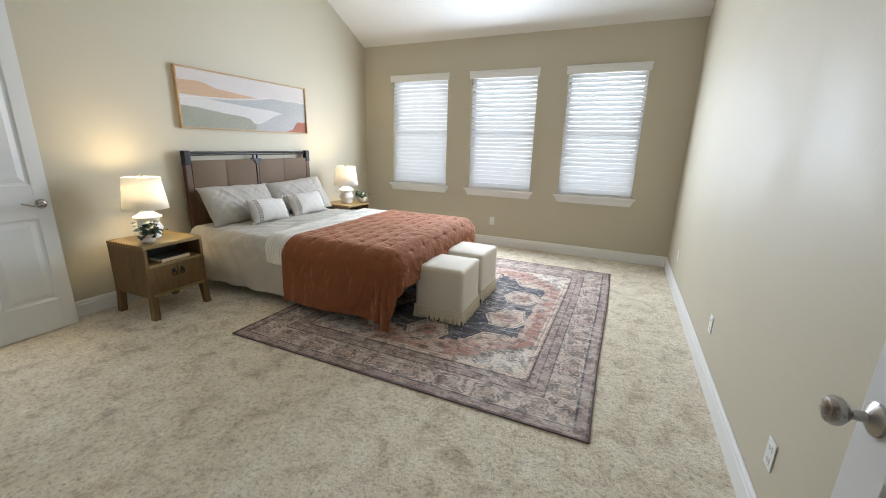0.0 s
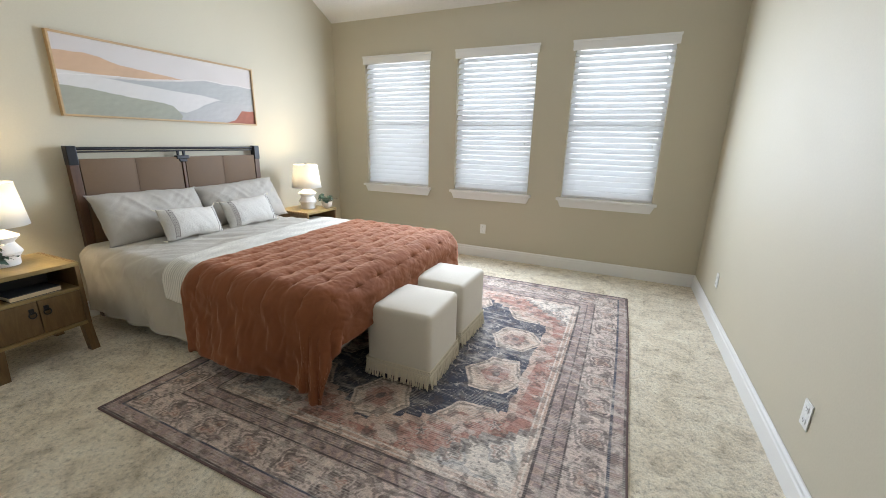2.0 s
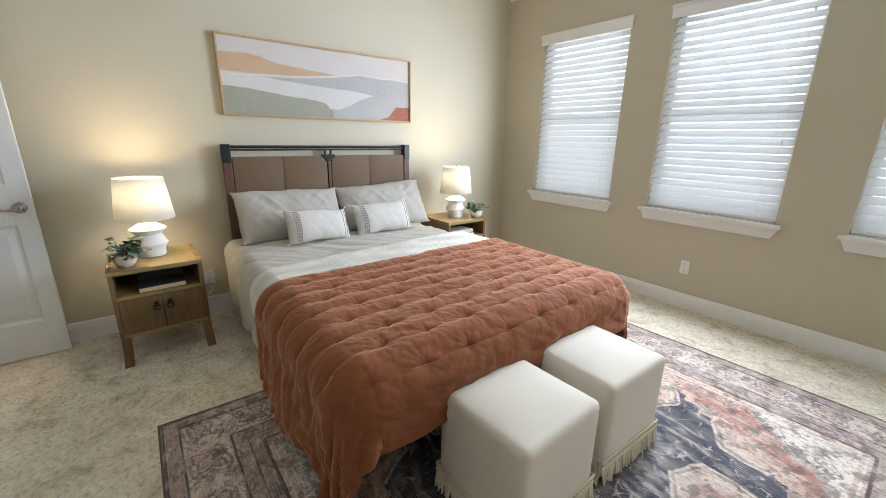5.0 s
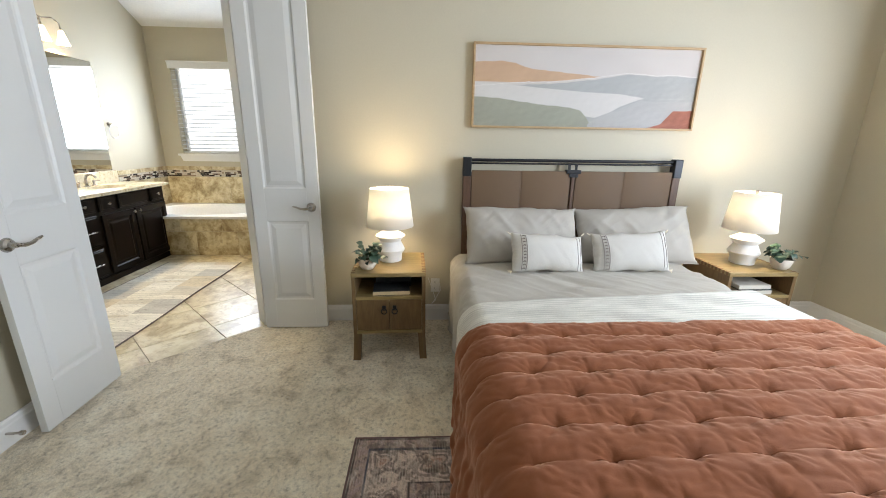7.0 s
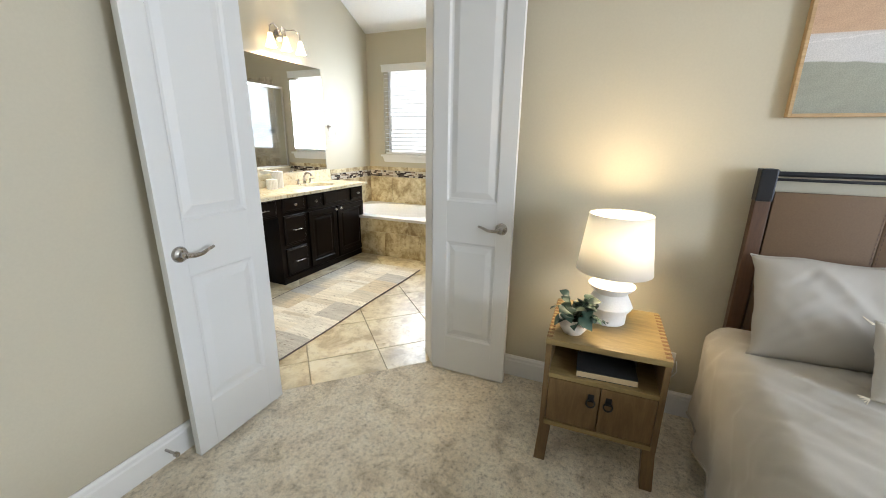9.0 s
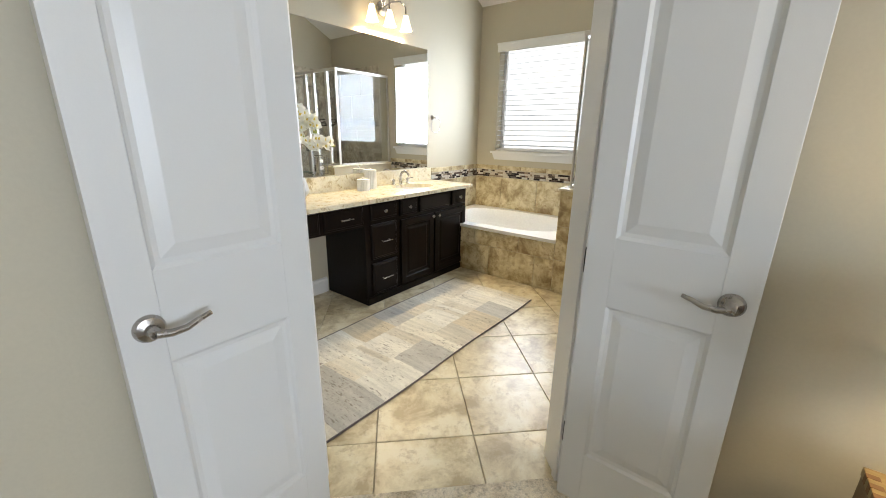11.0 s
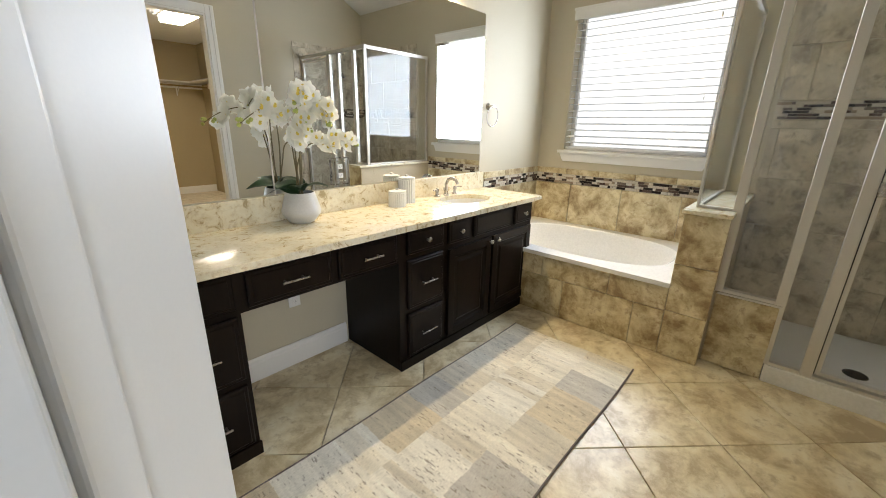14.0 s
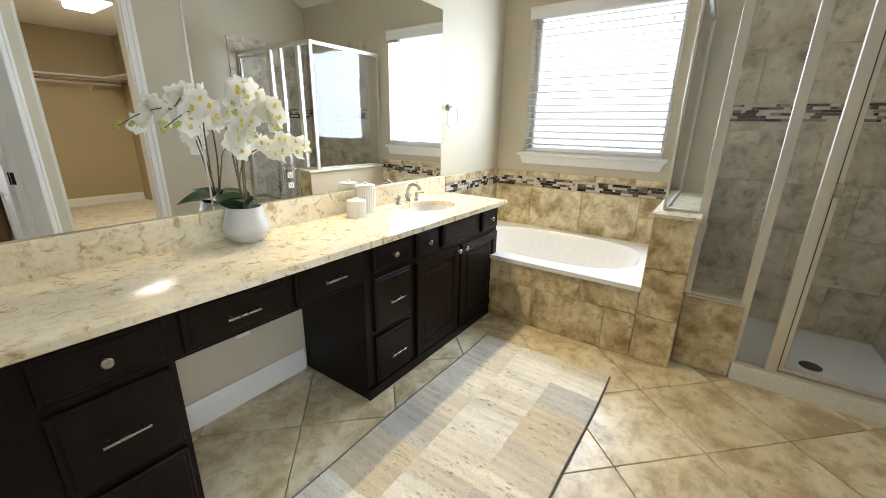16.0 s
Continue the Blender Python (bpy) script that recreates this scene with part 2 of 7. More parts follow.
M_SLOT = surface("socket_slot", (0.03, 0.03, 0.03), (0.05, 0.05, 0.05), 10, 0.6)
M_ESPRESSO = wood("espresso_wood", (0.007, 0.0044, 0.0037), (0.013, 0.0082, 0.006), "z", 6, 0.30, 0.13)
M_QUARTZ = stone("cream_quartz", [(0.36, (0.44, 0.34, 0.19)), (0.42, (0.70, 0.61, 0.42)), (0.48, (0.79, 0.725, 0.55)), (0.64, (0.83, 0.78, 0.635))], 19, 0.14, (0.64, 0.555, 0.40), 0.01, coat=0.1, distort=1.1)
M_TILE = stone("travertine_tile", [(0.38, (0.29, 0.20, 0.10)), (0.45, (0.47, 0.37, 0.205)), (0.52, (0.61, 0.515, 0.315)), (0.60, (0.75, 0.67, 0.46))], 5.5, 0.30, (0.34, 0.225, 0.11), 0.05, 1)
M_SHTILE = stone("shower_wall_tile", [(0.32, (0.26, 0.22, 0.165)), (0.44, (0.49, 0.425, 0.325)), (0.55, (0.61, 0.54, 0.42)), (0.68, (0.73, 0.66, 0.54))], 5.6, 0.30, (0.24, 0.20, 0.155), 0.04, 1)
M_FLTILE = stone("floor_tile", [(0.38, (0.47, 0.37, 0.22)), (0.455, (0.63, 0.535, 0.35)), (0.52, (0.74, 0.65, 0.45)), (0.60, (0.82, 0.75, 0.57))], 4.6, 0.26, (0.46, 0.365, 0.22), 0.02, 1)
M_GROUT = surface("grout", (0.50, 0.42, 0.29), (0.57, 0.49, 0.36), 20, 0.95, 200, 0.4)
M_ACRYL = surface("white_acrylic", (0.82, 0.815, 0.80), (0.85, 0.845, 0.83), 5, 0.16, 60, 0.01)
M_MIRROR = Nodes("mirror_silver")
M_MIRROR.b.inputs["Base Color"].default_value = (0.90, 0.91, 0.90, 1)
M_MIRROR.b.inputs["Metallic"].default_value, M_MIRROR.b.inputs["Roughness"].default_value = 1.0, 0.0
M_MIRROR = M_MIRROR.m
M_BULB = glow("frosted_glass_shade", (1.0, 0.80, 0.50), 5.0)
M_TUBE = glow("closet_light_diffuser", (1.0, 0.95, 0.85), 9.0)
M_ARTFRAME = wood("pale_frame_wood", (0.42, 0.27, 0.13), (0.55, 0.38, 0.20), "y", 5, 0.5)
M_ART = painted_colours("painted_canvas", 0.75, 0.25, 220)


def rug_material():
    """The woven pattern, with worn pale weft threads across it."""
    q = Nodes("woven_rug_pile")
    at = q.t.nodes.new("ShaderNodeAttribute")
    at.attribute_name = "pattern"
    v = q.pos()
    fine, worn, thread = q.noise(v, 300, 3, 0.7), q.noise(v, 5.0, 6, 0.7), q.noise(q.pos((0.06, 1, 1)), 420, 2)
    dash = q.noise(q.pos((0.35, 1, 1)), 95, 3, 0.7)
    col = q.mix(0.45, at.outputs["Color"], q.ramp(fine, [(0.3, (0.6, 0.6, 0.6)), (0.6, (1.2, 1.2, 1.2))]), "MULTIPLY")
    col = q.mix(0.55, col, q.ramp(dash, [(0.36, (0.45, 0.43, 0.43)), (0.48, (1, 1, 1)), (0.66, (1.35, 1.32, 1.3))]), "MULTIPLY")
    wv = q.n("ShaderNodeTexWave", Scale=26.0, Distortion=0.6, Detail=1.0)
    wv.bands_direction = "Y"
    q.link(v, wv.inputs["Vector"])
    m1 = q.mix(1.0, q.ramp(wv.outputs["Fac"], [(0.55, (0, 0, 0)), (0.9, (1, 1, 1))]), q.ramp(worn, [(0.44, (0, 0, 0)), (0.62, (0.62, 0.62, 0.62))]), "MULTIPLY")
    m1 = q.mix(1.0, m1, q.ramp(thread, [(0.35, (0.3, 0.3, 0.3)), (0.6, (1, 1, 1))]), "MULTIPLY")
    col = q.mix(m1, col, (0.62, 0.555, 0.49))
    q.link(col, q.b.inputs["Base Color"])
    q.b.inputs["Roughness"].default_value = 0.95
    q.b.inputs["Sheen Weight"].default_value = 0.12
    q.bump(dash, 0.6, 0.003)
    return q.m


M_RUG = rug_material()
M_THROWP = painted_colours("pinstriped_cotton", 0.9, 0.4, 380, (1, 1, 1), 0.002)
M_MAT = painted_colours("woven_bath_runner", 0.95, 0.6, 240, (0.25, 1, 1), 0.005)
M_GROUND = surface("lawn_ground", (0.06, 0.09, 0.03), (0.11, 0.14, 0.06), 2, 1.0, 20, 0.5)


def mosaic_material():
    q = Nodes("mosaic_strip_pieces")
    g = q.t.nodes.new("ShaderNodeNewGeometry")
    r = q.t.nodes.new("ShaderNodeValToRGB")
    r.color_ramp.interpolation = "CONSTANT"
    stops = [(0.0, (0.035, 0.028, 0.026)), (0.24, (0.66, 0.59, 0.49)), (0.52, (0.12, 0.085, 0.07)), (0.66, (0.36, 0.28, 0.20)), (0.80, (0.70, 0.66, 0.58)), (0.93, (0.20, 0.16, 0.13))]
    e = r.color_ramp.elements
    while len(e) < len(stops):
        e.new(0.5)
    for i, (p, c) in enumerate(stops):
        e[i].position, e[i].color = p, (*c, 1)
    q.link(g.outputs["Random Per Island"], r.inputs[0])
    f = q.noise(q.pos(), 60, 4)
    q.link(q.mix(0.4, r.outputs[0], q.ramp(f, [(0.3, (0.6, 0.6, 0.6)), (0.7, (1.1, 1.1, 1.1))]), "MULTIPLY"), q.b.inputs["Base Color"])
    q.b.inputs["Roughness"].default_value = 0.18
    return q.m


M_MOSAIC = mosaic_material()


def carpet_material():
    q = Nodes("beige_carpet")
    v = q.pos()
    fine, tuft, blot = q.noise(v, 210, 3, 0.7), q.noise(v, 48, 5, 0.75), q.noise(v, 6.5, 6, 0.68, 0.6)
    base = q.ramp(blot, [(0.30, (0.50, 0.41, 0.28)), (0.47, (0.79, 0.69, 0.525)), (0.66, (0.90, 0.82, 0.66))])
    base = q.mix(0.75, base, q.ramp(tuft, [(0.32, (0.44, 0.41, 0.36)), (0.48, (1.02, 1.02, 1.02)), (0.70, (1.25, 1.25, 1.25))]), "MULTIPLY")
    base = q.mix(0.5, base, q.ramp(fine, [(0.3, (0.6, 0.6, 0.6)), (0.65, (1.1, 1.1, 1.1))]), "MULTIPLY")
    q.link(base, q.b.inputs["Base Color"])
    q.b.inputs["Roughness"].default_value = 1.0
    q.b.inputs["Specular IOR Level"].default_value = 0.1
    q.b.inputs["Sheen Weight"].default_value = 0.25
    add = q.t.nodes.new("ShaderNodeMath")
    add.operation = "ADD"
    q.link(tuft, add.inputs[0])
    q.link(blot, add.inputs[1])
    q.bump(add.outputs[0], 0.9, 0.016)
    return q.m


M_CARPET = carpet_material()


# ---------- mesh helpers ----------
def box(bm, x0, y0, z0, x1, y1, z1, bevel=0.0, seg=2):
    vs = [bm.verts.new((x, y, z)) for z in (z0, z1) for y in (y0, y1) for x in (x0, x1)]
    fs = [bm.faces.new([vs[i] for i in f]) for f in ((0, 2, 3, 1), (4, 5, 7, 6), (0, 1, 5, 4), (2, 6, 7, 3), (0, 4, 6, 2), (1, 3, 7, 5))]
    if bevel:
        es = list({e for f in fs for e in f.edges})
        bmesh.ops.bevel(bm, geom=es, offset=bevel, segments=seg, affect="EDGES", profile=0.6)
    return vs


def prism(bm, pts, z0, z1):
    """A closed outline in plan, from z0 to z1."""
    lo = [bm.verts.new((x, y, z0)) for x, y in pts]
    hi = [bm.verts.new((x, y, z1)) for x, y in pts]
    n = len(pts)
    bm.faces.new(lo[::-1])
    bm.faces.new(hi)
    for i in range(n):
        bm.faces.new((lo[i], lo[(i + 1) % n], hi[(i + 1) % n], hi[i]))


def lathe(bm, prof, segs=32, c=(0, 0, 0), cap=True):
    rings = []
    for r, z in prof:
        rings.append([bm.verts.new((c[0] + r * math.cos(2 * math.pi * i / segs), c[1] + r * math.sin(2 * math.pi * i / segs), c[2] + z)) for i in range(segs)])
    for a, b in zip(rings, rings[1:]):
        for i in range(segs):
            bm.faces.new((a[i], a[(i + 1) % segs], b[(i + 1) % segs], b[i]))
    if cap:
        bm.faces.new(rings[0][::-1])
        bm.faces.new(rings[-1])


def tube(bm, path, r, segs=8, taper=None):
    """A round bar along a line of points."""
    P = [Vector(p) for p in path]
    rings = []
    ref = Vector((0.3, 0.2, 1)).normalized()
    for i, p in enumerate(P):
        d = (P[min(i + 1, len(P) - 1)] - P[max(i - 1, 0)]).normalized()
        a = d.cross(ref)
        if a.length < 0.05:
            a = d.cross(Vector((1, 0, 0)))
        a.normalize()
        b = d.cross(a).normalized()
        rr = r if taper is None else r + (taper - r) * i / (len(P) - 1)
        rings.append([bm.verts.new(p + rr * (math.cos(t) * a + math.sin(t) * b)) for t in [2 * math.pi * k / segs for k in range(segs)]])
    for u, w in zip(rings, rings[1:]):
        for i in range(segs):
            bm.faces.new((u[i], u[(i + 1) % segs], w[(i + 1) % segs], w[i]))
    bm.faces.new(rings[0][::-1])
    bm.faces.new(rings[-1])


def sheet(name, X, Y, Z, material, closed=False, thick=0.0):
    """A smooth mesh over a grid of numpy arrays."""
    h, w = X.shape
    co = np.stack([X, Y, Z], -1).reshape(-1, 3)
    idx = np.arange(h * w).reshape(h, w)
    q = np.stack([idx[:-1, :-1], idx[:-1, 1:], idx[1:, 1:], idx[1:, :-1]], -1).reshape(-1, 4)
    me = bpy.data.meshes.new(name)
    me.from_pydata(co.tolist(), [], q.tolist())
    me.polygons.foreach_set("use_smooth", [True] * len(me.polygons))
    me.materials.append(material)
    me.update()
    return me


def paint(me, rgb):
    """Per-point pattern colours."""
    at = me.color_attributes.new("pattern", "FLOAT_COLOR", "POINT")
    at.data.foreach_set("color", np.concatenate([rgb, np.ones((len(rgb), 1))], 1).astype(np.float32).ravel())


def mesh(name, bm, material, smooth=False):
    bmesh.ops.recalc_face_normals(bm, faces=bm.faces[:])
    me = bpy.data.meshes.new(name)
    bm.to_mesh(me)
    bm.free()
    me.materials.append(material)
    if smooth:
        me.polygons.foreach_set("use_smooth", [True] * len(me.polygons))
        me.set_sharp_from_angle(angle=radians(38))
    return me


def part(name, bm, material, parent, label="", smooth=False):
    me = bm if isinstance(bm, bpy.types.Mesh) else mesh(name, bm, material, smooth)
    ob = new(name, me)
    ob.parent = parent
    if label:
        tagged(ob, label)
    return ob


def thing(name, label, category, m=None, group=""):
    ob = new(name)
    ob.empty_display_size = 0.05
    if m is not None:
        ob.matrix_world = m
    return tagged(ob, label, category, group)


def single(name, bm, material, label, category, smooth=False, group="", kind="", m=None):
    me = bm if isinstance(bm, bpy.types.Mesh) else mesh(name, bm, material, smooth)
    ob = new(name, me)
    if m is not None:
        ob.matrix_world = m
    return tagged(ob, label, category, group, kind)


def setting(name, bm, material, label="", category="", smooth=False):
    return single(name, bm, material, label, category or name.split("_")[0], smooth, "", "structure")


def B():
    return bmesh.new()


def boxes(*dims, bevel=0.0, seg=2):
    bm = B()
    for d in dims:
        box(bm, *d, bevel=bevel, seg=seg)
    return bm


# ---------- the large structure ----------
T = 0.12
H = 4.0
R2 = math.sqrt(0.5)
HINGE1, HINGE2 = Vector((-3.065, 0.258, 0)), Vector((-3.712, 0.905, 0))
MID = (HINGE1 + HINGE2) / 2
HALF = (HINGE2 - HINGE1).length / 2
DIAG = Matrix.Translation(MID) @ Matrix.Rotation(radians(135), 4, "Z")   # local x along the wall, local y into the bathroom
DOORH = 2.44
TD = 0.172
JAMB = HALF + 0.0145

# carpet of the bedroom and hall, up to the diagonal doorway
bm = B()
prism(bm, [(XR + 0.05, -2.6), (XR + 0.05, YW + 0.05), (XB - 0.05, YW + 0.05), (XB - 0.05, 0.98), (-3.75, 0.86), (-3.10, 0.21), (-2.95, YS - 0.05), (-1.1, YS - 0.05), (-1.1, -2.6)], -0.06, 0.004)
setting("floor", bm, M_CARPET, "beige cut-pile carpet with footprints and shaded tufts", "carpet")
bm = B()
prism(bm, [(-2.9, -1.7), (-2.9, 0.3), (-3.9, 1.3), (-3.9, YN + 0.1), (XT - 0.05, YN + 0.1), (XT - 0.05, -1.7)], -0.08, -0.012)
bath_floor = setting("bathroom_floor", bm, M_GROUT, "sandy grout bed under diagonal bathroom tiles", "floor")
setting("closet_floor", boxes((-5.95, YN + T, -0.06, XB - T, YW, 0.0)), M_CARPET, "beige carpet inside the walk-in closet", "carpet")

# window wall with three openings
bm = B()
xs = [XB - T] + [v for w in WINDOWS for v in w] + [XR + T]
for i in range(0, len(xs), 2):
    box(bm, xs[i], YW, -0.1, xs[i + 1], YW + 0.16, H)
for a, b in WINDOWS:
    box(bm, a, YW, -0.1, b, YW + 0.16, WZ0)
    box(bm, a, YW, WZ1, b, YW + 0.16, H)
setting("wall_north", bm, M_WALL, "tan painted wall with three tall windows", "wall")
setting("wall_east", boxes((XR, -2.6, -0.1, XR + T, YW, H)), M_WALL, "plain greige painted wall with light orange-peel texture", "wall")
setting("wall_west", boxes((XB - T, 1.03, -0.1, XB, YW, H)), M_WALL, "greige painted wall behind the bed", "wall")
setting("wall_south", boxes((-3.0, YS - T, -0.1, -1.10, YS, H), (-1.10, -0.08, -0.1, -1.0, 0.045, H), (-1.0, -0.08, 2.44, 0.50, 0.045, H), (0.50, -0.08, -0.1, XR, 0.045, H)), M_WALL, "greige painted wall beside the entry", "wall")
setting("wall_hall", boxes((-1.15, -2.6, -0.1, -1.05, -0.08, H), (-1.15, -2.7, -0.1, XR + T, -2.6, H)), M_WALL, "greige painted hall wall", "wall")
setting("ceiling_hall", boxes((-1.15, -2.7, 2.75, XR + T, -0.08, 2.85)), M_CEIL, "white hall ceiling", "ceiling")

# diagonal wall with the double doorway
bm = B()
uL, uR = -0.600, 0.680
box(bm, uL, 0.0, -0.1, -HALF - 0.02, TD, H)
box(bm, HALF + 0.02, 0.0, -0.1, uR, TD, H)
box(bm, -HALF - 0.02, 0.0, DOORH + 0.03, HALF + 0.02, TD, H)
bm.transform(DIAG)
setting("wall_diagonal", bm, M_WALL, "short diagonal wall with the double bathroom doorway", "wall")

# bathroom walls
setting("wall_bath_east", boxes((XE, YM, -0.1, XE + 0.1, 0.10, H)), M_WALL, "greige bathroom wall at the vanity end", "wall")
setting("wall_bath_south", boxes((XT - T, YM - T, -0.1, XE + 0.1, YM, H)), M_WALL, "pale greige wall behind the vanity mirror", "wall")
bm = B()
box(bm, XT - 0.16, YM, -0.1, XT, BW[0], H)
box(bm, XT - 0.16, BW[1], -0.1, XT, YN + T, H)
box(bm, XT - 0.16, BW[0], -0.1, XT, BW[1], BW[2])
box(bm, XT - 0.16, BW[0], BW[3], XT, BW[1], H)
setting("wall_bath_west", bm, M_WALL, "tan bathroom wall with one wide window", "wall")
CL0, CL1 = -4.785, -4.07
setting("wall_bath_north", boxes((XT, YN, -0.1, CL0, YN + T, H), (CL1, YN, -0.1, XB - T, YN + T, H), (CL0, YN, 2.44, CL1, YN + T, H)), M_WALL, "greige bathroom wall with the closet doorway", "wall")
# same paint as the other walls; the closet's dimness is mixed into its colour
setting("wall_closet", boxes((-6.05, YN + T, -0.1, -5.95, YW, 2.9), (-6.05, YW, -0.1, XB - T, YW + 0.1, 2.9)), surface("closet_paint_shaded", (0.42, 0.34, 0.20), (0.46, 0.38, 0.23), 2.5, 0.6, 55, 0.2), "closet walls in wall paint toned darker and warmer for the dim closet", "wall")
setting("ceiling_closet", boxes((-5.95, YN + T, 2.75, XB - T, YW, 2.85)), M_CEIL, "white closet ceiling", "ceiling")


def slab(name, rows, label):
    """A sloping ceiling from a list of plan edges with heights."""
    bm = B()
    lo = [[bm.verts.new(p) for p in r] for r in rows]
    hi = [[bm.verts.new((p[0], p[1], p[2] + 0.1)) for p in r] for r in rows]
    for k in (lo, hi):
        for r, s in zip(k, k[1:]):
            bm.faces.new((r[0], r[1], s[1], s[0]))
    setting(name, bm, M_CEIL, label, "ceiling")


yk = YW - (CEILTOP - CEIL0) / SLOPE
slab("ceiling", [[(XB - 0.05, YW + 0.1, CEIL0 - 0.05), (XR + 0.05, YW + 0.1, CEIL0 - 0.05)], [(XB - 0.05, yk, CEILTOP), (XR + 0.05, yk, CEILTOP)], [(XB - 0.05, -0.1, CEILTOP), (XR + 0.05, -0.1, CEILTOP)]], "white vaulted bedroom ceiling sloping to the windows")
xk = XT + (CEILTOP - 2.79) / SLOPE
slab("ceiling_bath", [[(XT - 0.1, YM - 0.05, 2.74), (XT - 0.1, YN + 0.05, 2.74)], [(xk, YM - 0.05, CEILTOP), (xk, YN + 0.05, CEILTOP)], [(-2.9, YM - 0.05, CEILTOP), (-2.9, YN + 0.05, CEILTOP)]], "white vaulted bathroom ceiling sloping to the window")
setting("ground", boxes((-60, -60, -0.6, 60, 60, -0.3)), M_GROUND, "green lawn outside the house", "ground")


def baseboard(p, q, inward, h=0.135):
    """A skirting from p to q with a stepped, rounded top."""
    p, q, n = Vector((*p, 0)), Vector((*q, 0)), Vector((*inward, 0)).normalized()
    prof = [(0, 0), (0.017, 0), (0.017, h - 0.035), (0.013, h - 0.027), (0.013, h - 0.012), (0.006, h), (0, h)]
    bm = B()
    ends = [[bm.verts.new(e + n * (a + 0.002) + Vector((0, 0, b))) for a, b in prof] for e in (p, q)]
    k = len(prof)
    for i in range(k):
        bm.faces.new((ends[0][i], ends[0][(i + 1) % k], ends[1][(i + 1) % k], ends[1][i]))
    bm.faces.new(ends[0][::-1])
    bm.faces.new(ends[1])
    return setting("baseboard", bm, M_TRIM, "white painted baseboard with a stepped top", "baseboard")


baseboard((XB, YW), (XR, YW), (0, -1))
baseboard((XR, 0.05), (XR, YW - 0.02), (-1, 0))
baseboard((XB, 1.08), (XB, YW - 0.02), (1, 0))
baseboard((-2.95, YS), (-1.10, YS), (0, 1))
baseboard((-3.58, YM), (-4.38, YM), (0, 1))
baseboard((-5.93, YW), (XB - T, YW), (0, -1))
baseboard((-5.70, YN), (CL0 - 0.09, YN), (0, -1))


def casing(bm, u0, u1, z1, y, out, w=0.085):
    """Door casing round an opening, on the face at local y, standing out by out."""
    for s, e in ((u0, -1), (u1, 1)):
        a, b = sorted((s, s + e * w))
        box(bm, a, min(y, y + out), 0.0, b, max(y, y + out), z1 + w, 0.004)
        m0 = s + e * w * 0.55
        a, b = sorted((m0, s + e * w * 0.95))
        box(bm, a, min(y, y + out * 1.45), 0.0, b, max(y, y + out * 1.45), z1 + w * 0.95, 0.005)
    box(bm, u0 + 0.0005, min(y, y + out), z1, u1 - 0.0005, max(y, y + out), z1 + w, 0.004)


bm = B()
casing(bm, -HALF - 0.002, HALF + 0.002, DOORH + 0.01, -0.001, -0.014, 0.075)
casing(bm, -JAMB - 0.004, JAMB + 0.004, DOORH + 0.01, TD + 0.001, 0.014, 0.075)
box(bm, -JAMB - 0.014, -0.004, 0.0, -JAMB, TD + 0.012, DOORH + 0.02, 0.002)
box(bm, JAMB, -0.004, 0.0, JAMB + 0.014, TD + 0.012, DOORH + 0.02, 0.002)
box(bm, -JAMB, -0.004, DOORH, JAMB, TD + 0.012, DOORH + 0.02, 0.002)
box(bm, -JAMB, 0.042, 0.0, -JAMB + 0.010, 0.078, DOORH, 0.003)
box(bm, JAMB - 0.010, 0.042, 0.0, JAMB, 0.078, DOORH, 0.003)
bm.transform(DIAG)
setting("door_frame", bm, M_TRIM, "white door jamb and casing of the double doorway", "door frame")

CLM = Matrix.Translation((0, YN, 0))
bm = B()
casing(bm, CL0, CL1, 2.44, -0.001, -0.014, 0.085)
box(bm, CL0 - 0.0, -0.004, 0, CL0 + 0.018, T + 0.004, 2.44, 0.002)
box(bm, CL1 - 0.018, -0.004, 0, CL1, T + 0.004, 2.44, 0.002)
box(bm, CL0 + 0.018, -0.004, 2.422, CL1 - 0.018, T + 0.004, 2.44, 0.002)
bm.transform(CLM)
closet_frame = setting("closet_door_frame", bm, M_TRIM, "white jamb and casing of the closet doorway", "door frame")
for z in (0.25, 1.05, 1.8):
    part("hinge", boxes((CL1 - 0.0205, YN + 0.02, z, CL1 - 0.0175, YN + 0.06, z + 0.09)), M_NICKEL, closet_frame)
bm = B()
casing(bm, -0.998, 0.50, 2.44, 0.046, 0.014, 0.035)
setting("entry_door_frame", bm, M_TRIM, "white casing round the bedroom entry", "door frame")


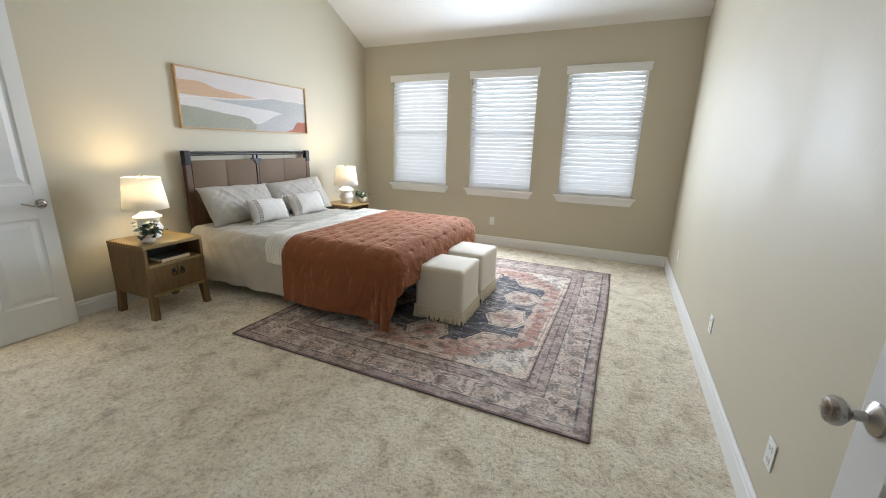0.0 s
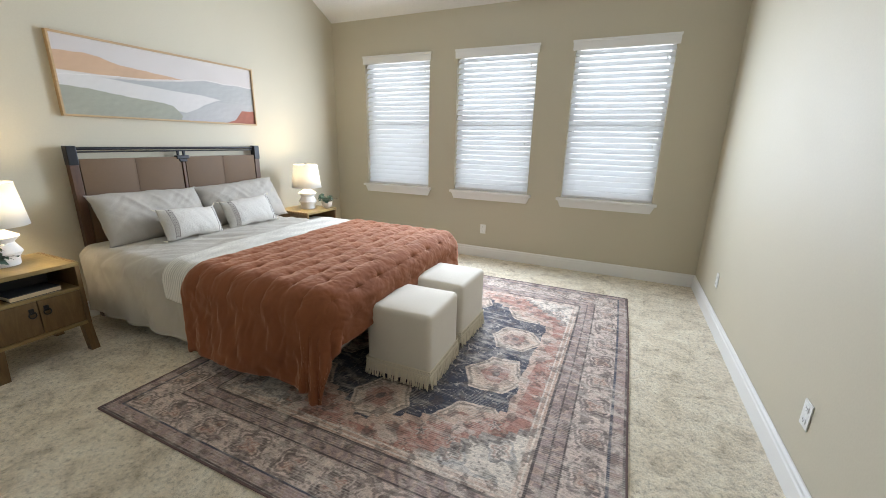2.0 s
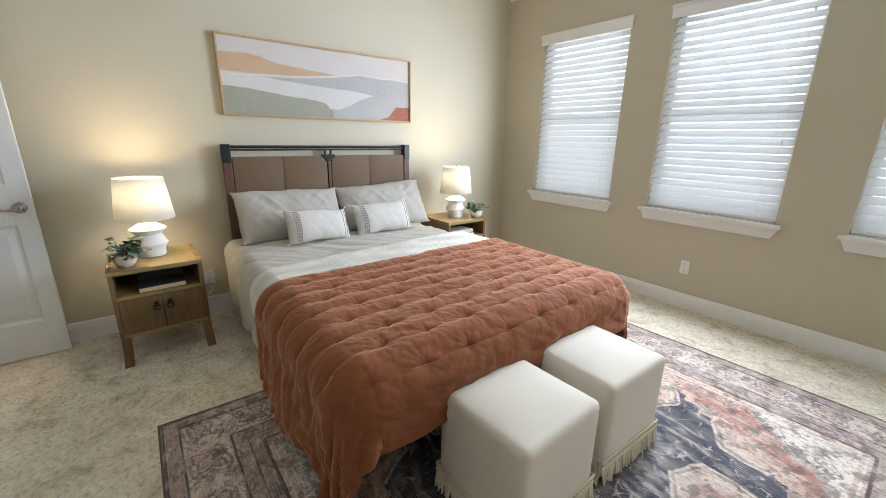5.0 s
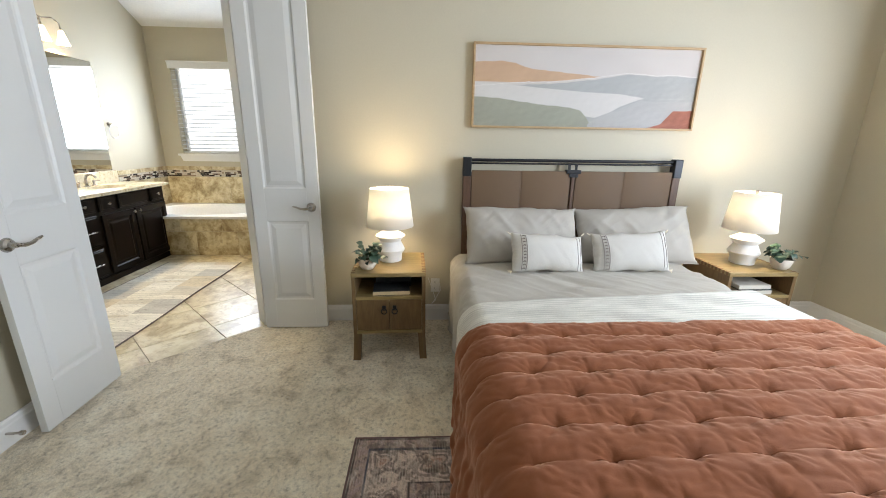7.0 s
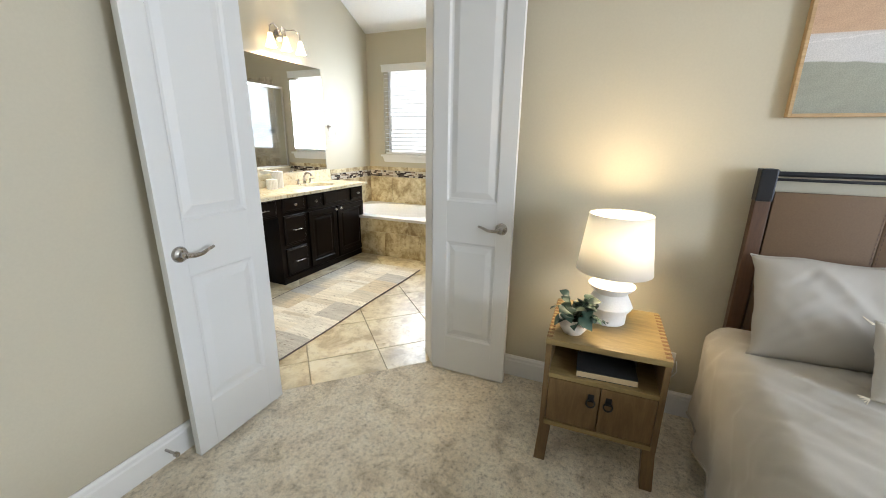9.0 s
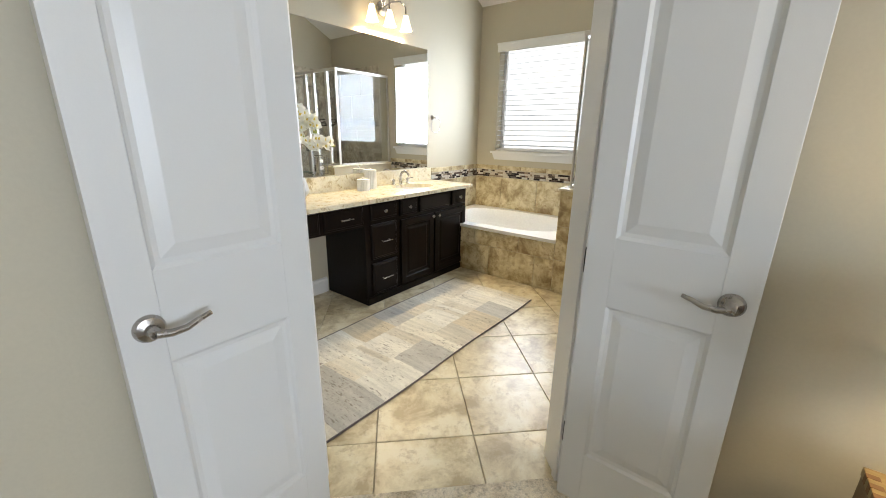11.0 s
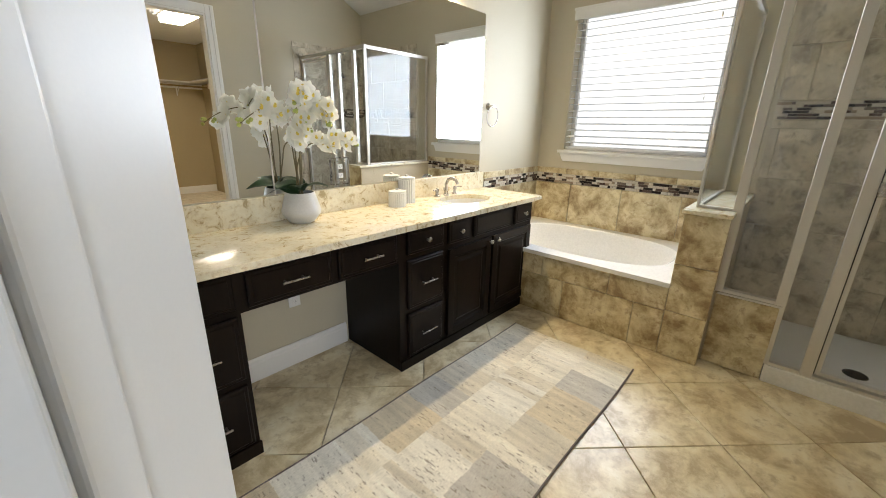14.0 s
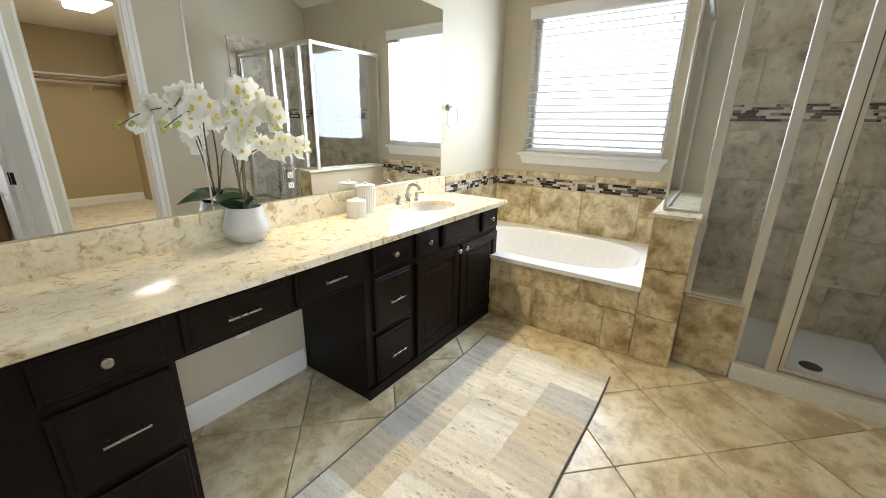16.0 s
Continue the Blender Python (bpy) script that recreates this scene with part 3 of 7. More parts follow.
# ---------- windows and blinds ----------
def window(n, along, a, b, z0, z1, wall, out):
    """A vinyl sash window in the opening a..b; along 'x' or 'y'; wall: the room face; out: the outward direction (+1, -1)."""
    def bx(bm, u0, d0, w0, u1, d1, w1, bevel=0.0):
        d0, d1 = sorted((wall + out * d0, wall + out * d1))
        if along == "x":
            box(bm, u0, d0, w0, u1, d1, w1, bevel)
        else:
            box(bm, d0, u0, w0, d1, u1, w1, bevel)
    ob = tagged(new("window_%d" % n), "white vinyl sash window with a painted sill", "window", "windows", "structure")
    bm = B()
    f, zm = 0.036, (z0 + z1) / 2
    for u0, u1 in ((a, a + f), (b - f, b)):
        bx(bm, u0, 0.115, z0, u1, 0.155, z1, 0.004)
    for w0, w1 in ((z0, z0 + f), (z1 - f, z1)) + (((zm - 0.017, zm + 0.017),) if n < 4 else ()):
        bx(bm, a + f, 0.117, w0, b - f, 0.153, w1, 0.004)
    part("window_frame", bm, M_VINYL, ob)
    for w0, w1 in ((z0 + f, zm - 0.017), (zm + 0.017, z1 - f)) if n < 4 else ((z0 + f, z1 - f),):
        bm = B()
        bx(bm, a + f, 0.133, w0, b - f, 0.137, w1)
        pane = part("pane", bm, M_GLASS, ob)
        pane.visible_shadow = False
    bm = B()
    bx(bm, a - 0.045, -0.05, z0 - 0.03, b + 0.045, 0.0, z0 - 0.002, 0.006)
    bx(bm, a + 0.002, 0.0, z0 - 0.0, b - 0.002, 0.115, z0 + 0.004, 0.0)
    part("window_sill", bm, M_TRIM, ob)
    # apron with mitred ends
    bm = B()
    prof = [(a - 0.03, z0 - 0.03), (b + 0.03, z0 - 0.03), (b - 0.005, z0 - 0.105), (a + 0.005, z0 - 0.105)]
    rows = []
    for d in (0.0, -0.022):
        rows.append([bm.verts.new((u, wall + out * d, w) if along == "x" else (wall + out * d, u, w)) for u, w in prof])
    bm.faces.new(rows[0])
    bm.faces.new(rows[1][::-1])
    for i in range(4):
        bm.faces.new((rows[0][i], rows[0][(i + 1) % 4], rows[1][(i + 1) % 4], rows[1][i]))
    part("apron", bm, M_TRIM, ob)
    return ob


def blind(along, a, b, z0, z1, wall, out, label, tilt):
    """Two-inch slatted blind: valance, slats, bottom rail, cords."""
    def P(u, d, w):
        return (u, wall + out * d, w) if along == "x" else (wall + out * d, u, w)
    m = Matrix.Translation(P((a + b) / 2, 0.045, z1))
    ob = thing("window_blind", label, "blind", m, "window blinds")
    L = (b - a) - 0.008
    turn = 0 if along == "x" else 90
    local = Matrix.Rotation(radians(turn), 4, "Z")
    sgn = out if along == "x" else -out
    def loc(bm):
        bm.transform(local)
        return bm
    bm = B()
    d0, d1 = sorted((-sgn * 0.066, -sgn * 0.050))
    box(bm, -L / 2 - 0.024, d0, -0.068, L / 2 + 0.024, d1, 0.022, 0.004)
    d0, d1 = sorted((-sgn * 0.072, -sgn * 0.050))
    box(bm, -L / 2 - 0.030, d0, 0.006, L / 2 + 0.030, d1, 0.028, 0.004)
    part("valance", loc(bm), M_TRIM, ob)
    pitch, w = 0.0565, 0.0635
    n = math.ceil((z1 - z0 - 0.115) / pitch)
    bm = B()
    ang = radians(tilt)
    prof = []
    for k in range(5):
        s = (k / 4 - 0.5) * w
        bow = 0.0022 * (1 - (2 * k / 4 - 1) ** 2)
        prof.append((s * math.cos(ang) - bow * math.sin(ang), s * math.sin(ang) + bow * math.cos(ang)))
    th = 0.0028
    top = [[bm.verts.new((x, sgn * d, z + th / 2)) for d, z in prof] for x in (-L / 2, L / 2)]
    bot = [[bm.verts.new((x, sgn * d, z - th / 2)) for d, z in prof] for x in (-L / 2, L / 2)]
    for k in range(4):
        bm.faces.new((top[0][k], top[0][k + 1], top[1][k + 1], top[1][k]))
        bm.faces.new((bot[0][k], bot[1][k], bot[1][k + 1], bot[0][k + 1]))
    for j in (0, 4):
        bm.faces.new((top[0][j], top[1][j], bot[1][j], bot[0][j]))
    for j in (0, 1):
        for k in range(4):
            bm.faces.new((top[j][k], top[j][k + 1], bot[j][k + 1], bot[j][k]))
    me = mesh("slat", loc(bm), M_SLAT)
    rnd = random.Random(int(a * 100))
    for i in range(n):
        s = part("slat", me, None, ob)
        s.matrix_local = pose(0, 0, -0.085 - i * pitch, 0, 0, 0) @ Matrix.Rotation(radians(rnd.uniform(-1.2, 1.2)), 4, local @ Vector((1, 0, 0))) @ Matrix.Rotation(radians(rnd.uniform(-0.15, 0.15)), 4, local @ Vector((0, 1, 0)))
    bm = B()
    box(bm, -L / 2, -0.026, z0 - z1 + 0.008, L / 2, 0.026, z0 - z1 + 0.030, 0.005)
    part("bottom_rail", loc(bm), M_VINYL, ob)
    for f in (-0.36, 0.36):
        bm = B()
        for dd in (-0.024, 0.024):
            tube(bm, [(L * f, dd, -0.06), (L * f, dd, z0 - z1 + 0.02)], 0.0009, 5)
        part("ladder_cord", loc(bm), M_PLASTIC, ob)
    for f, zz in ((-0.43, -0.60 * (z1 - z0) + 0.1), (0.43, -0.16), (0.42, -0.66 * (z1 - z0) + 0.05)):
        bm = B()
        tube(bm, [(L * f, -sgn * 0.034, -0.06), (L * f, -sgn * 0.034, zz)], 0.0011, 5)
        lathe(bm, [(0.002, 0), (0.006, -0.012), (0.005, -0.03), (0.001, -0.034)], 8, (L * f, -sgn * 0.034, zz))
        part("pull_cord", loc(bm), M_PLASTIC, ob)
    return ob


for i, (a, b) in enumerate(WINDOWS):
    window(i + 1, "x", a, b, WZ0, WZ1, YW, 1)
    blind("x", a, b, WZ0, WZ1, YW, 1, "white slatted blind nearly closed over a bedroom window", 54 if i == 0 else 49)
window(4, "y", BW[0], BW[1], BW[2], BW[3], XT, -1)
blind("y", BW[0], BW[1], BW[2], BW[3], XT, -1, "white slatted blind with open slats at the bathroom window", 9)
# bright overcast distance outside the windows
M_HAZE = glow("bright_hazy_sky", (0.88, 0.94, 1.0), SKYGLOW)
setting("backdrop", boxes((-6, YW + 0.8, -0.29, 3, YW + 0.85, 5)), M_HAZE, "bright white hazy sky outside the bedroom windows", "sky")
setting("backdrop_bath", boxes((XT - 0.95, -4, -0.29, XT - 0.9, 3, 5)), glow("bright_hazy_sky_west", (0.97, 0.99, 1.0), SKYGLOW_BATH), "bright white hazy sky outside the bathroom window", "sky")


# ---------- doors ----------
def lever(parent, x, z, face, side):
    """A brushed lever with a round rose; side: which way the lever points."""
    bm = B()
    s = face
    lathe(bm, [(0.033, 0.0), (0.033, 0.004), (0.028, 0.012), (0.014, 0.016), (0.012, 0.045), (0.010, 0.05)], 28)
    bm.transform(Matrix.Translation((x, 0, z)) @ Matrix.Rotation(radians(-90 * s), 4, "X"))
    h = part("handle", bm, M_NICKEL, parent, "brushed nickel lever handle", True)
    bm = B()
    pts = [(x, s * 0.045, z), (x + side * 0.03, s * 0.05, z - 0.006), (x + side * 0.06, s * 0.052, z - 0.004), (x + side * 0.09, s * 0.052, z + 0.008), (x + side * 0.115, s * 0.05, z + 0.014)]
    tube(bm, pts, 0.0105, 10, 0.006)
    part("lever", bm, M_NICKEL, h, "", True)
    return h


def door_leaf(n, w, h, m, label, handle_x, faces, point, knob=False):
    """A two-panel moulded door leaf, hinge at local x = 0, visible face towards local +y."""
    ob = tagged(new("door_%d" % n), label, "door", "", "structure")
    ob.matrix_world = m
    th = 0.035
    st = 0.086 if w < 0.6 else 0.12
    rails = [(0.0, 0.24), (0.845, 1.075), (h - 0.12, h)]
    bm = B()
    box(bm, 0, 0, 0.012, st, th, h, 0.002)
    box(bm, w - st, 0, 0.012, w, th, h, 0.002)
    for z0, z1 in rails:
        box(bm, st, 0, max(z0, 0.012), w - st, th, z1)
    part("door_slab", bm, M_DOOR, ob)
    for (za, zb) in ((rails[0][1], rails[1][0]), (rails[1][1], rails[2][0])):
        bm = B()
        rings = []
        steps = [(0.0, 0.0), (0.010, 0.007), (0.022, 0.009), (0.030, 0.007), (0.055, 0.001)]
        for ins, dep in steps:
            rings.append([bm.verts.new((x, th - dep, z)) for x, z in ((st + ins, za + ins), (w - st - ins, za + ins), (w - st - ins, zb - ins), (st + ins, zb - ins))])
        for r, s in zip(rings, rings[1:]):
            for k in range(4):
                bm.faces.new((r[k], r[(k + 1) % 4], s[(k + 1) % 4], s[k]))
        bm.faces.new(rings[-1])
        back = [bm.verts.new((v.co.x, 0.004, v.co.z)) for v in rings[0]]
        bm.faces.new(back[::-1])
        for k in range(4):
            bm.faces.new((rings[0][k], back[k], back[(k + 1) % 4], rings[0][(k + 1) % 4]))
        part("panel", bm, M_DOOR, ob)
    for z in (0.22, 1.03, h - 0.28) if w > 0.6 else ():
        bm = B()
        tube(bm, [(0.0, th + 0.003, z), (0.0, th + 0.003, z + 0.09)], 0.006, 8)
        part("hinge", bm, M_NICKEL, ob, "brushed nickel hinge")
    if knob:
        for f in faces:
            bm = B()
            lathe(bm, [(0.033, 0.0), (0.033, 0.006), (0.024, 0.012), (0.011, 0.018), (0.010, 0.038), (0.020, 0.046), (0.028, 0.056), (0.029, 0.066), (0.024, 0.076), (0.012, 0.081)], 28)
            bm.transform(Matrix.Translation((handle_x, th if f > 0 else 0, 0.93)) @ Matrix.Rotation(radians(-90 * f), 4, "X"))
            part("knob", bm, M_NICKEL, ob, "round brushed nickel knob", True)
    else:
        for f in faces:
            hd = lever(ob, handle_x, 0.945, f, point)
            hd.location = (0, th if f > 0 else 0, 0)
    return ob


# leaf standing out along the south wall, hinge at the doorway
door_leaf(1, 0.484, DOORH - 0.01, Matrix.Translation((HINGE1.x - 0.021, 0.232, 0)) @ Matrix.Rotation(radians(0.5), 4, "Z"), "open white two-panel door leaf with a lever", 0.426, (1,), -1)
# leaf folded back towards the bed wall
md2 = Matrix.Translation((-3.735, HINGE2.y, 0)) @ Matrix.Rotation(radians(90), 4, "Z")
d2 = door_leaf(2, 0.462, DOORH - 0.01, md2 @ Matrix.Translation((0, 0, 0)), "white two-panel door leaf opened beside the nightstand", 0.405, (), -1)
for o in d2.children:
    o.matrix_local = Matrix.Scale(-1, 4, (0, 1, 0)) @ Matrix.Identity(4)
hd = lever(d2, 0.405, 0.945, -1, -1)
hd.location = (0, -0.035, 0)
# entry door opened against the right wall
door_leaf(3, 0.915, 2.43, Matrix.Translation((0.497 + 0.035, 0.055, 0)) @ Matrix.Rotation(radians(90), 4, "Z"), "open white entry door with a round knob", 0.862, (1,), 1, True)
# dark hinges let into both jambs of the double doorway
for u in (-JAMB, JAMB):
    for z in (0.22, 0.93, 2.16):
        sg = math.copysign(1, u)
        bm = B()
        a, b = sorted((u, u - sg * 0.003))
        box(bm, a, 0.006, z, b, 0.036, z + 0.09, 0.001)
        tube(bm, [(u - sg * 0.006, 0.004, z - 0.002), (u - sg * 0.006, 0.004, z + 0.092)], 0.006, 10)
        for k in (0.018, 0.045, 0.072):
            tube(bm, [(u - sg * 0.002, 0.024, z + k), (u - sg * 0.0045, 0.024, z + k)], 0.0035, 8)
        bm.transform(DIAG)
        part("hinge", bm, M_BLACK, bpy.data.objects["door_frame"], "dark bronze hinge leaf", True)
# door stop on the south baseboard
bm = B()
tube(bm, [(-2.52, YS + 0.015, 0.075), (-2.52, YS + 0.085, 0.08)], 0.006, 8)
tube(bm, [(-2.52, YS + 0.085, 0.08), (-2.52, YS + 0.10, 0.081)], 0.011, 10)
single("door_stop", bm, M_NICKEL, "brushed metal door stop screwed into the baseboard", "door stop", True)


# ---------- outlets ----------
def outlet(m, label, plate=None):
    ob = thing("wall_outlet", label, "outlet", m, "wall outlets")
    bm = B()
    box(bm, -0.035, 0, -0.057, 0.035, 0.005, 0.057, 0.002)
    part("plate", bm, plate or M_PLASTIC, ob)
    for z in (-0.026, 0.026):
        bm = B()
        box(bm, -0.016, 0.005, z - 0.014, 0.016, 0.0075, z + 0.014, 0.002)
        r = part("receptacle", bm, M_PLASTIC, ob)
        bm = B()
        for x in (-0.006, 0.006):
            box(bm, x - 0.001, 0.0075, z - 0.003, x + 0.001, 0.0079, z + 0.006)
        box(bm, -0.002, 0.0075, z - 0.010, 0.002, 0.0079, z - 0.006)
        part("slot", bm, M_SLOT, r)
    return ob


WHITE_OUT = "white duplex outlet plate on the painted wall"
outlet(pose(-1.66, YW - 0.001, 0.36, 0, 0, 180), WHITE_OUT)
outlet(pose(XR - 0.001, 2.77, 0.36, 0, 0, 90), WHITE_OUT)
outlet(pose(XR - 0.001, 1.60, 0.34, 0, 0, 90), WHITE_OUT)
outlet(pose(XR - 0.001, 4.55, 0.36, 0, 0, 90), WHITE_OUT)
outlet(pose(-4.05, YM + 0.001, 0.42), "white duplex outlet plate under the vanity")


# ---------- bed ----------
BX0, BX1, BY0, BY1, BTOP = -3.66, -1.62, 2.40, 3.90, 0.575
bed = thing("bed", "queen bed with a leather and steel headboard", "bed", pose(-3.7, 3.2, 0))
BI = Matrix.Translation((3.7, -3.2, 0))


def bpart(name, bm, material, label="", smooth=False, parent=None):
    bm.transform(BI)
    return part(name, bm, material, parent or bed, label, smooth)


for y in (2.42, 3.985):
    bpart("post", boxes((-3.80, y - 0.028, 0.004, -3.75, y + 0.028, 1.22), bevel=0.004), M_DKWOOD)
    bpart("bracket", boxes((-3.805, y - 0.030, 1.17, -3.742, y + 0.030, 1.305), bevel=0.006), M_BLACK, "blackened steel corner bracket")
bpart("backing", boxes((-3.795, 2.448, 0.25, -3.775, 3.957, 1.20)), M_DKWOOD)
bm = B()
tube(bm, [(-3.775, 2.43, 1.285), (-3.775, 3.975, 1.285)], 0.011, 12)
bpart("top_rail", bm, M_BLACK, "thin blackened steel rail", True)
bm = B()
tube(bm, [(-3.775, 2.43, 1.262), (-3.775, 3.975, 1.262)], 0.006, 10)
bpart("top_rail", bm, M_BLACK, "", True)
for y0, y1 in ((2.455, 3.182), (3.222, 3.950)):
    ym = (y0 + y1) / 2
    for a, b in ((y0, ym - 0.0004), (ym + 0.0004, y1)):
        bpart("leather_panel", boxes((-3.776, a, 0.30, -3.752, b, 1.212), bevel=0.004, seg=2), M_LEATHER, "tan leather headboard panel with stitched seam", True)
    bm = B()
    for i in range(46):
        z = 0.32 + i * 0.0195
        box(bm, -3.754, ym - 0.010, z, -3.7505, ym - 0.0075, z + 0.011)
        box(bm, -3.754, ym + 0.0075, z, -3.7505, ym + 0.010, z + 0.011)
    bpart("stitching", bm, M_DKWOOD)
bpart("centre_strap", boxes((-3.79, 3.190, 0.30, -3.748, 3.214, 1.21), bevel=0.003), M_DKWOOD)
bm = boxes((-3.79, 3.148, 1.194, -3.744, 3.256, 1.222), (-3.79, 3.168, 1.168, -3.744, 3.236, 1.195), bevel=0.005)
box(bm, -3.785, 3.170, 1.222, -3.765, 3.183, 1.262)
box(bm, -3.785, 3.221, 1.222, -3.765, 3.234, 1.262)
bpart("bracket", bm, M_BLACK, "blackened steel corner bracket")
bpart("side_rail", boxes((BX0, BY0 + 0.03, 0.16, BX1 + 0.02, BY0 + 0.06, 0.27)), M_BLACK)
bpart("side_rail", boxes((BX0, BY1 - 0.06, 0.16, BX1 + 0.02, BY1 - 0.03, 0.27)), M_BLACK)
for x, y in ((-1.75, 2.52), (-1.75, 3.78), (-2.7, 3.15)):
    bpart("leg", boxes((x - 0.02, y - 0.02, 0.015, x + 0.02, y + 0.02, 0.2)), M_BLACK)
bpart("box_spring", boxes((BX0 + 0.02, BY0 + 0.02, 0.2, BX1 - 0.02, BY1 - 0.02, 0.33), bevel=0.02), M_DUVET)
bpart("mattress", boxes((BX0, BY0 + 0.005, 0.33, BX1 - 0.03, BY1 - 0.005, BTOP - 0.02), bevel=0.05, seg=4), M_THROW, "", True)


def fbm(u, v, scale, seed, octaves=3):
    out = np.zeros(u.shape)
    rs = np.random.RandomState(seed)
    amp = 1.0
    for o in range(octaves):
        for k in range(5):
            th, ph = rs.uniform(0, 2 * np.pi), rs.uniform(0, 2 * np.pi)
            fr = scale * (2 ** o) * rs.uniform(0.6, 1.4)
            out += amp * np.sin((u * np.cos(th) + v * np.sin(th)) * fr + ph) / 5
        amp *= 0.5
    return out


def drape(S, Tt, top, x1, y0, y1, R, flare, fold, seed, foldk=16.0, foot_flare=None):
    """Cloth lying on a mattress top and hanging over the foot (S beyond x1) and the two sides (Tt beyond y0, y1)."""
    a = np.maximum(S - (x1 - R), 0)
    b0 = np.maximum((y0 + R) - Tt, 0)
    b1 = np.maximum(Tt - (y1 - R), 0)
    b = b1 - b0
    r = np.hypot(a, np.abs(b))
    dx, dy = np.where(r > 0, a / np.maximum(r, 1e-9), 0), np.where(r > 0, b / np.maximum(r, 1e-9), 0)
    arc = R * np.pi / 2
    fl = flare + (0 if foot_flare is None else (foot_flare - flare) * dx ** 2)
    rest = np.maximum(r - arc, 0)
    out = np.where(r < arc, R * np.sin(r / R), R + rest * fl)
    drop = np.where(r < arc, R * (1 - np.cos(r / R)), R + rest * np.sqrt(np.maximum(1 - fl ** 2, 0.1)))
    tang = S * np.abs(dy) + Tt * np.abs(dx) + np.arctan2(np.abs(b), a + 1e-6) * 0.55
    amp = fold * np.clip(rest / 0.3, 0, 1.2)
    wave = np.sin(tang * foldk + 4.5 * fbm(S, Tt, 2.5, seed)) + 0.5 * fbm(tang, rest, 24, seed + 2)
    out = out + amp * wave
    X = np.minimum(S, x1 - R) + dx * out
    Y = np.clip(Tt, y0 + R, y1 - R) + dy * out
    Z = top - drop
    return X, Y, Z, dx, dy, r, rest


# grey linen duvet over the whole bed
s, t = np.linspace(-3.70, -1.25, 190), np.linspace(2.31 - 0.42, 3.99 + 0.42, 230)
S, Tt = np.meshgrid(s, t, indexing="ij")
X, Y, Z, dx, dy, r, rest = drape(S, Tt, BTOP + 0.012, -1.60, 2.31, 3.99, 0.11, 0.03, 0.014, 3, 13)
w = 0.007 * fbm(S, Tt, 6, 5) - 0.017 * np.abs(fbm(S * 0.9 + 0.55 * Tt, (Tt - 0.6 * S) * 0.25, 12, 8)) - 0.013 * np.abs(fbm(S * 0.8 - 0.7 * Tt, (Tt + S) * 0.22, 21, 9)) + 0.012 + 0.02 * np.exp(-((Tt - 3.15) / 0.75) ** 4) * 0.8
fl = np.clip(1 - rest / 0.12, 0, 1)
Z = np.maximum(Z + w * (0.3 + 0.7 * fl), 0.055)
X, Y = X + dx * w * 0.6, Y + dy * w * 0.8
duvet = thing("duvet", "light grey rumpled linen duvet hanging over the mattress", "duvet")
part("cover", sheet("cover", X, Y, Z, M_DUVET), None, duvet)
for j in (0, -1):
    bm = B()
    tube(bm, [(X[i, j], Y[i, j], Z[i, j]) for i in range(0, 190, 3)], 0.006, 6)
    part("hem", bm, M_DUVET, duvet, "stitched linen hem", True)
bm = B()
tube(bm, [(X[-1, j], Y[-1, j], Z[-1, j]) for j in range(0, 230, 3)], 0.006, 6)
part("hem", bm, M_DUVET, duvet, "stitched linen hem", True)
DUV = BTOP + 0.03

# rust quilt across the foot of the bed, tufted in staggered rows
s, t = np.linspace(-2.46, -1.46 + 0.27, 240), np.linspace(2.27 - 0.46, 4.03 + 0.42, 330)
S, Tt = np.meshgrid(s, t, indexing="ij")
X, Y, Z, dx, dy, r, rest = drape(S, Tt, DUV + 0.035, -1.40, 2.255, 4.045, 0.15, 0.07, 0.017, 11, 8.5, 0.16)
pu, pv = 0.128, 0.215
Sj = S + 2.46 + 0.010 * fbm(S, Tt, 5, 23)
Tj = Tt + 0.014 * fbm(S, Tt, 4, 24)
row = np.round(Sj / pu)
ds = Sj - row * pu
tl = Tj / pv + 0.5 * (row % 2)
dt = (tl - np.round(tl)) * pv
stitch = np.exp(-(ds / 0.014) ** 2) * (0.32 + 0.68 * np.exp(-(dt / 0.042) ** 2))
seam = np.exp(-(((Tj / pv * 2) - np.round(Tj / pv * 2)) * pv / 2 / 0.007) ** 2)
tuck = np.exp(-(ds / 0.020) ** 2 - (dt / 0.026) ** 2)
wr = -np.abs(fbm(S + 0.12 * Tt, Tt * 0.35, 36, 21)) - 0.6 * np.abs(fbm(S, Tt * 0.6, 58, 22))
fine_wr = -np.abs(fbm(S * 0.45, Tt + 0.2 * S, 62, 27)) - 0.5 * np.abs(fbm(S, Tt, 95, 28, 2))
pull = -np.abs(np.sin(np.arctan2(ds, dt) * 6 + 5 * fbm(S, Tt, 9, 25))) * np.exp(-np.hypot(ds * 1.6, dt) / 0.07)
bulge_ = np.power(np.clip(np.abs(ds) / (pu / 2), 0, 1), 0.6)
puff = 0.010 + (0.0080 + 0.004 * fbm(S, Tt, 7, 37)) * bulge_ - 0.0055 * stitch - 0.010 * tuck - 0.0014 * seam * (0.4 + 0.6 * np.clip(fbm(S, Tt, 11, 26) + 0.5, 0, 1)) + 0.0062 * wr + 0.0030 * fine_wr + 0.0075 * pull + 0.006 * fbm(S, Tt, 6, 31)
fl = np.clip(1 - (r - 0.10) / 0.22, 0, 1)
slack = 0.014 * fbm(S, Tt * 0.5, 10, 38) - 0.024 * np.abs(fbm(S + 0.25 * Tt, Tt * 0.45, 17, 39)) - 0.013 * np.abs(fbm(S - 0.3 * Tt, Tt * 0.5, 34, 40))
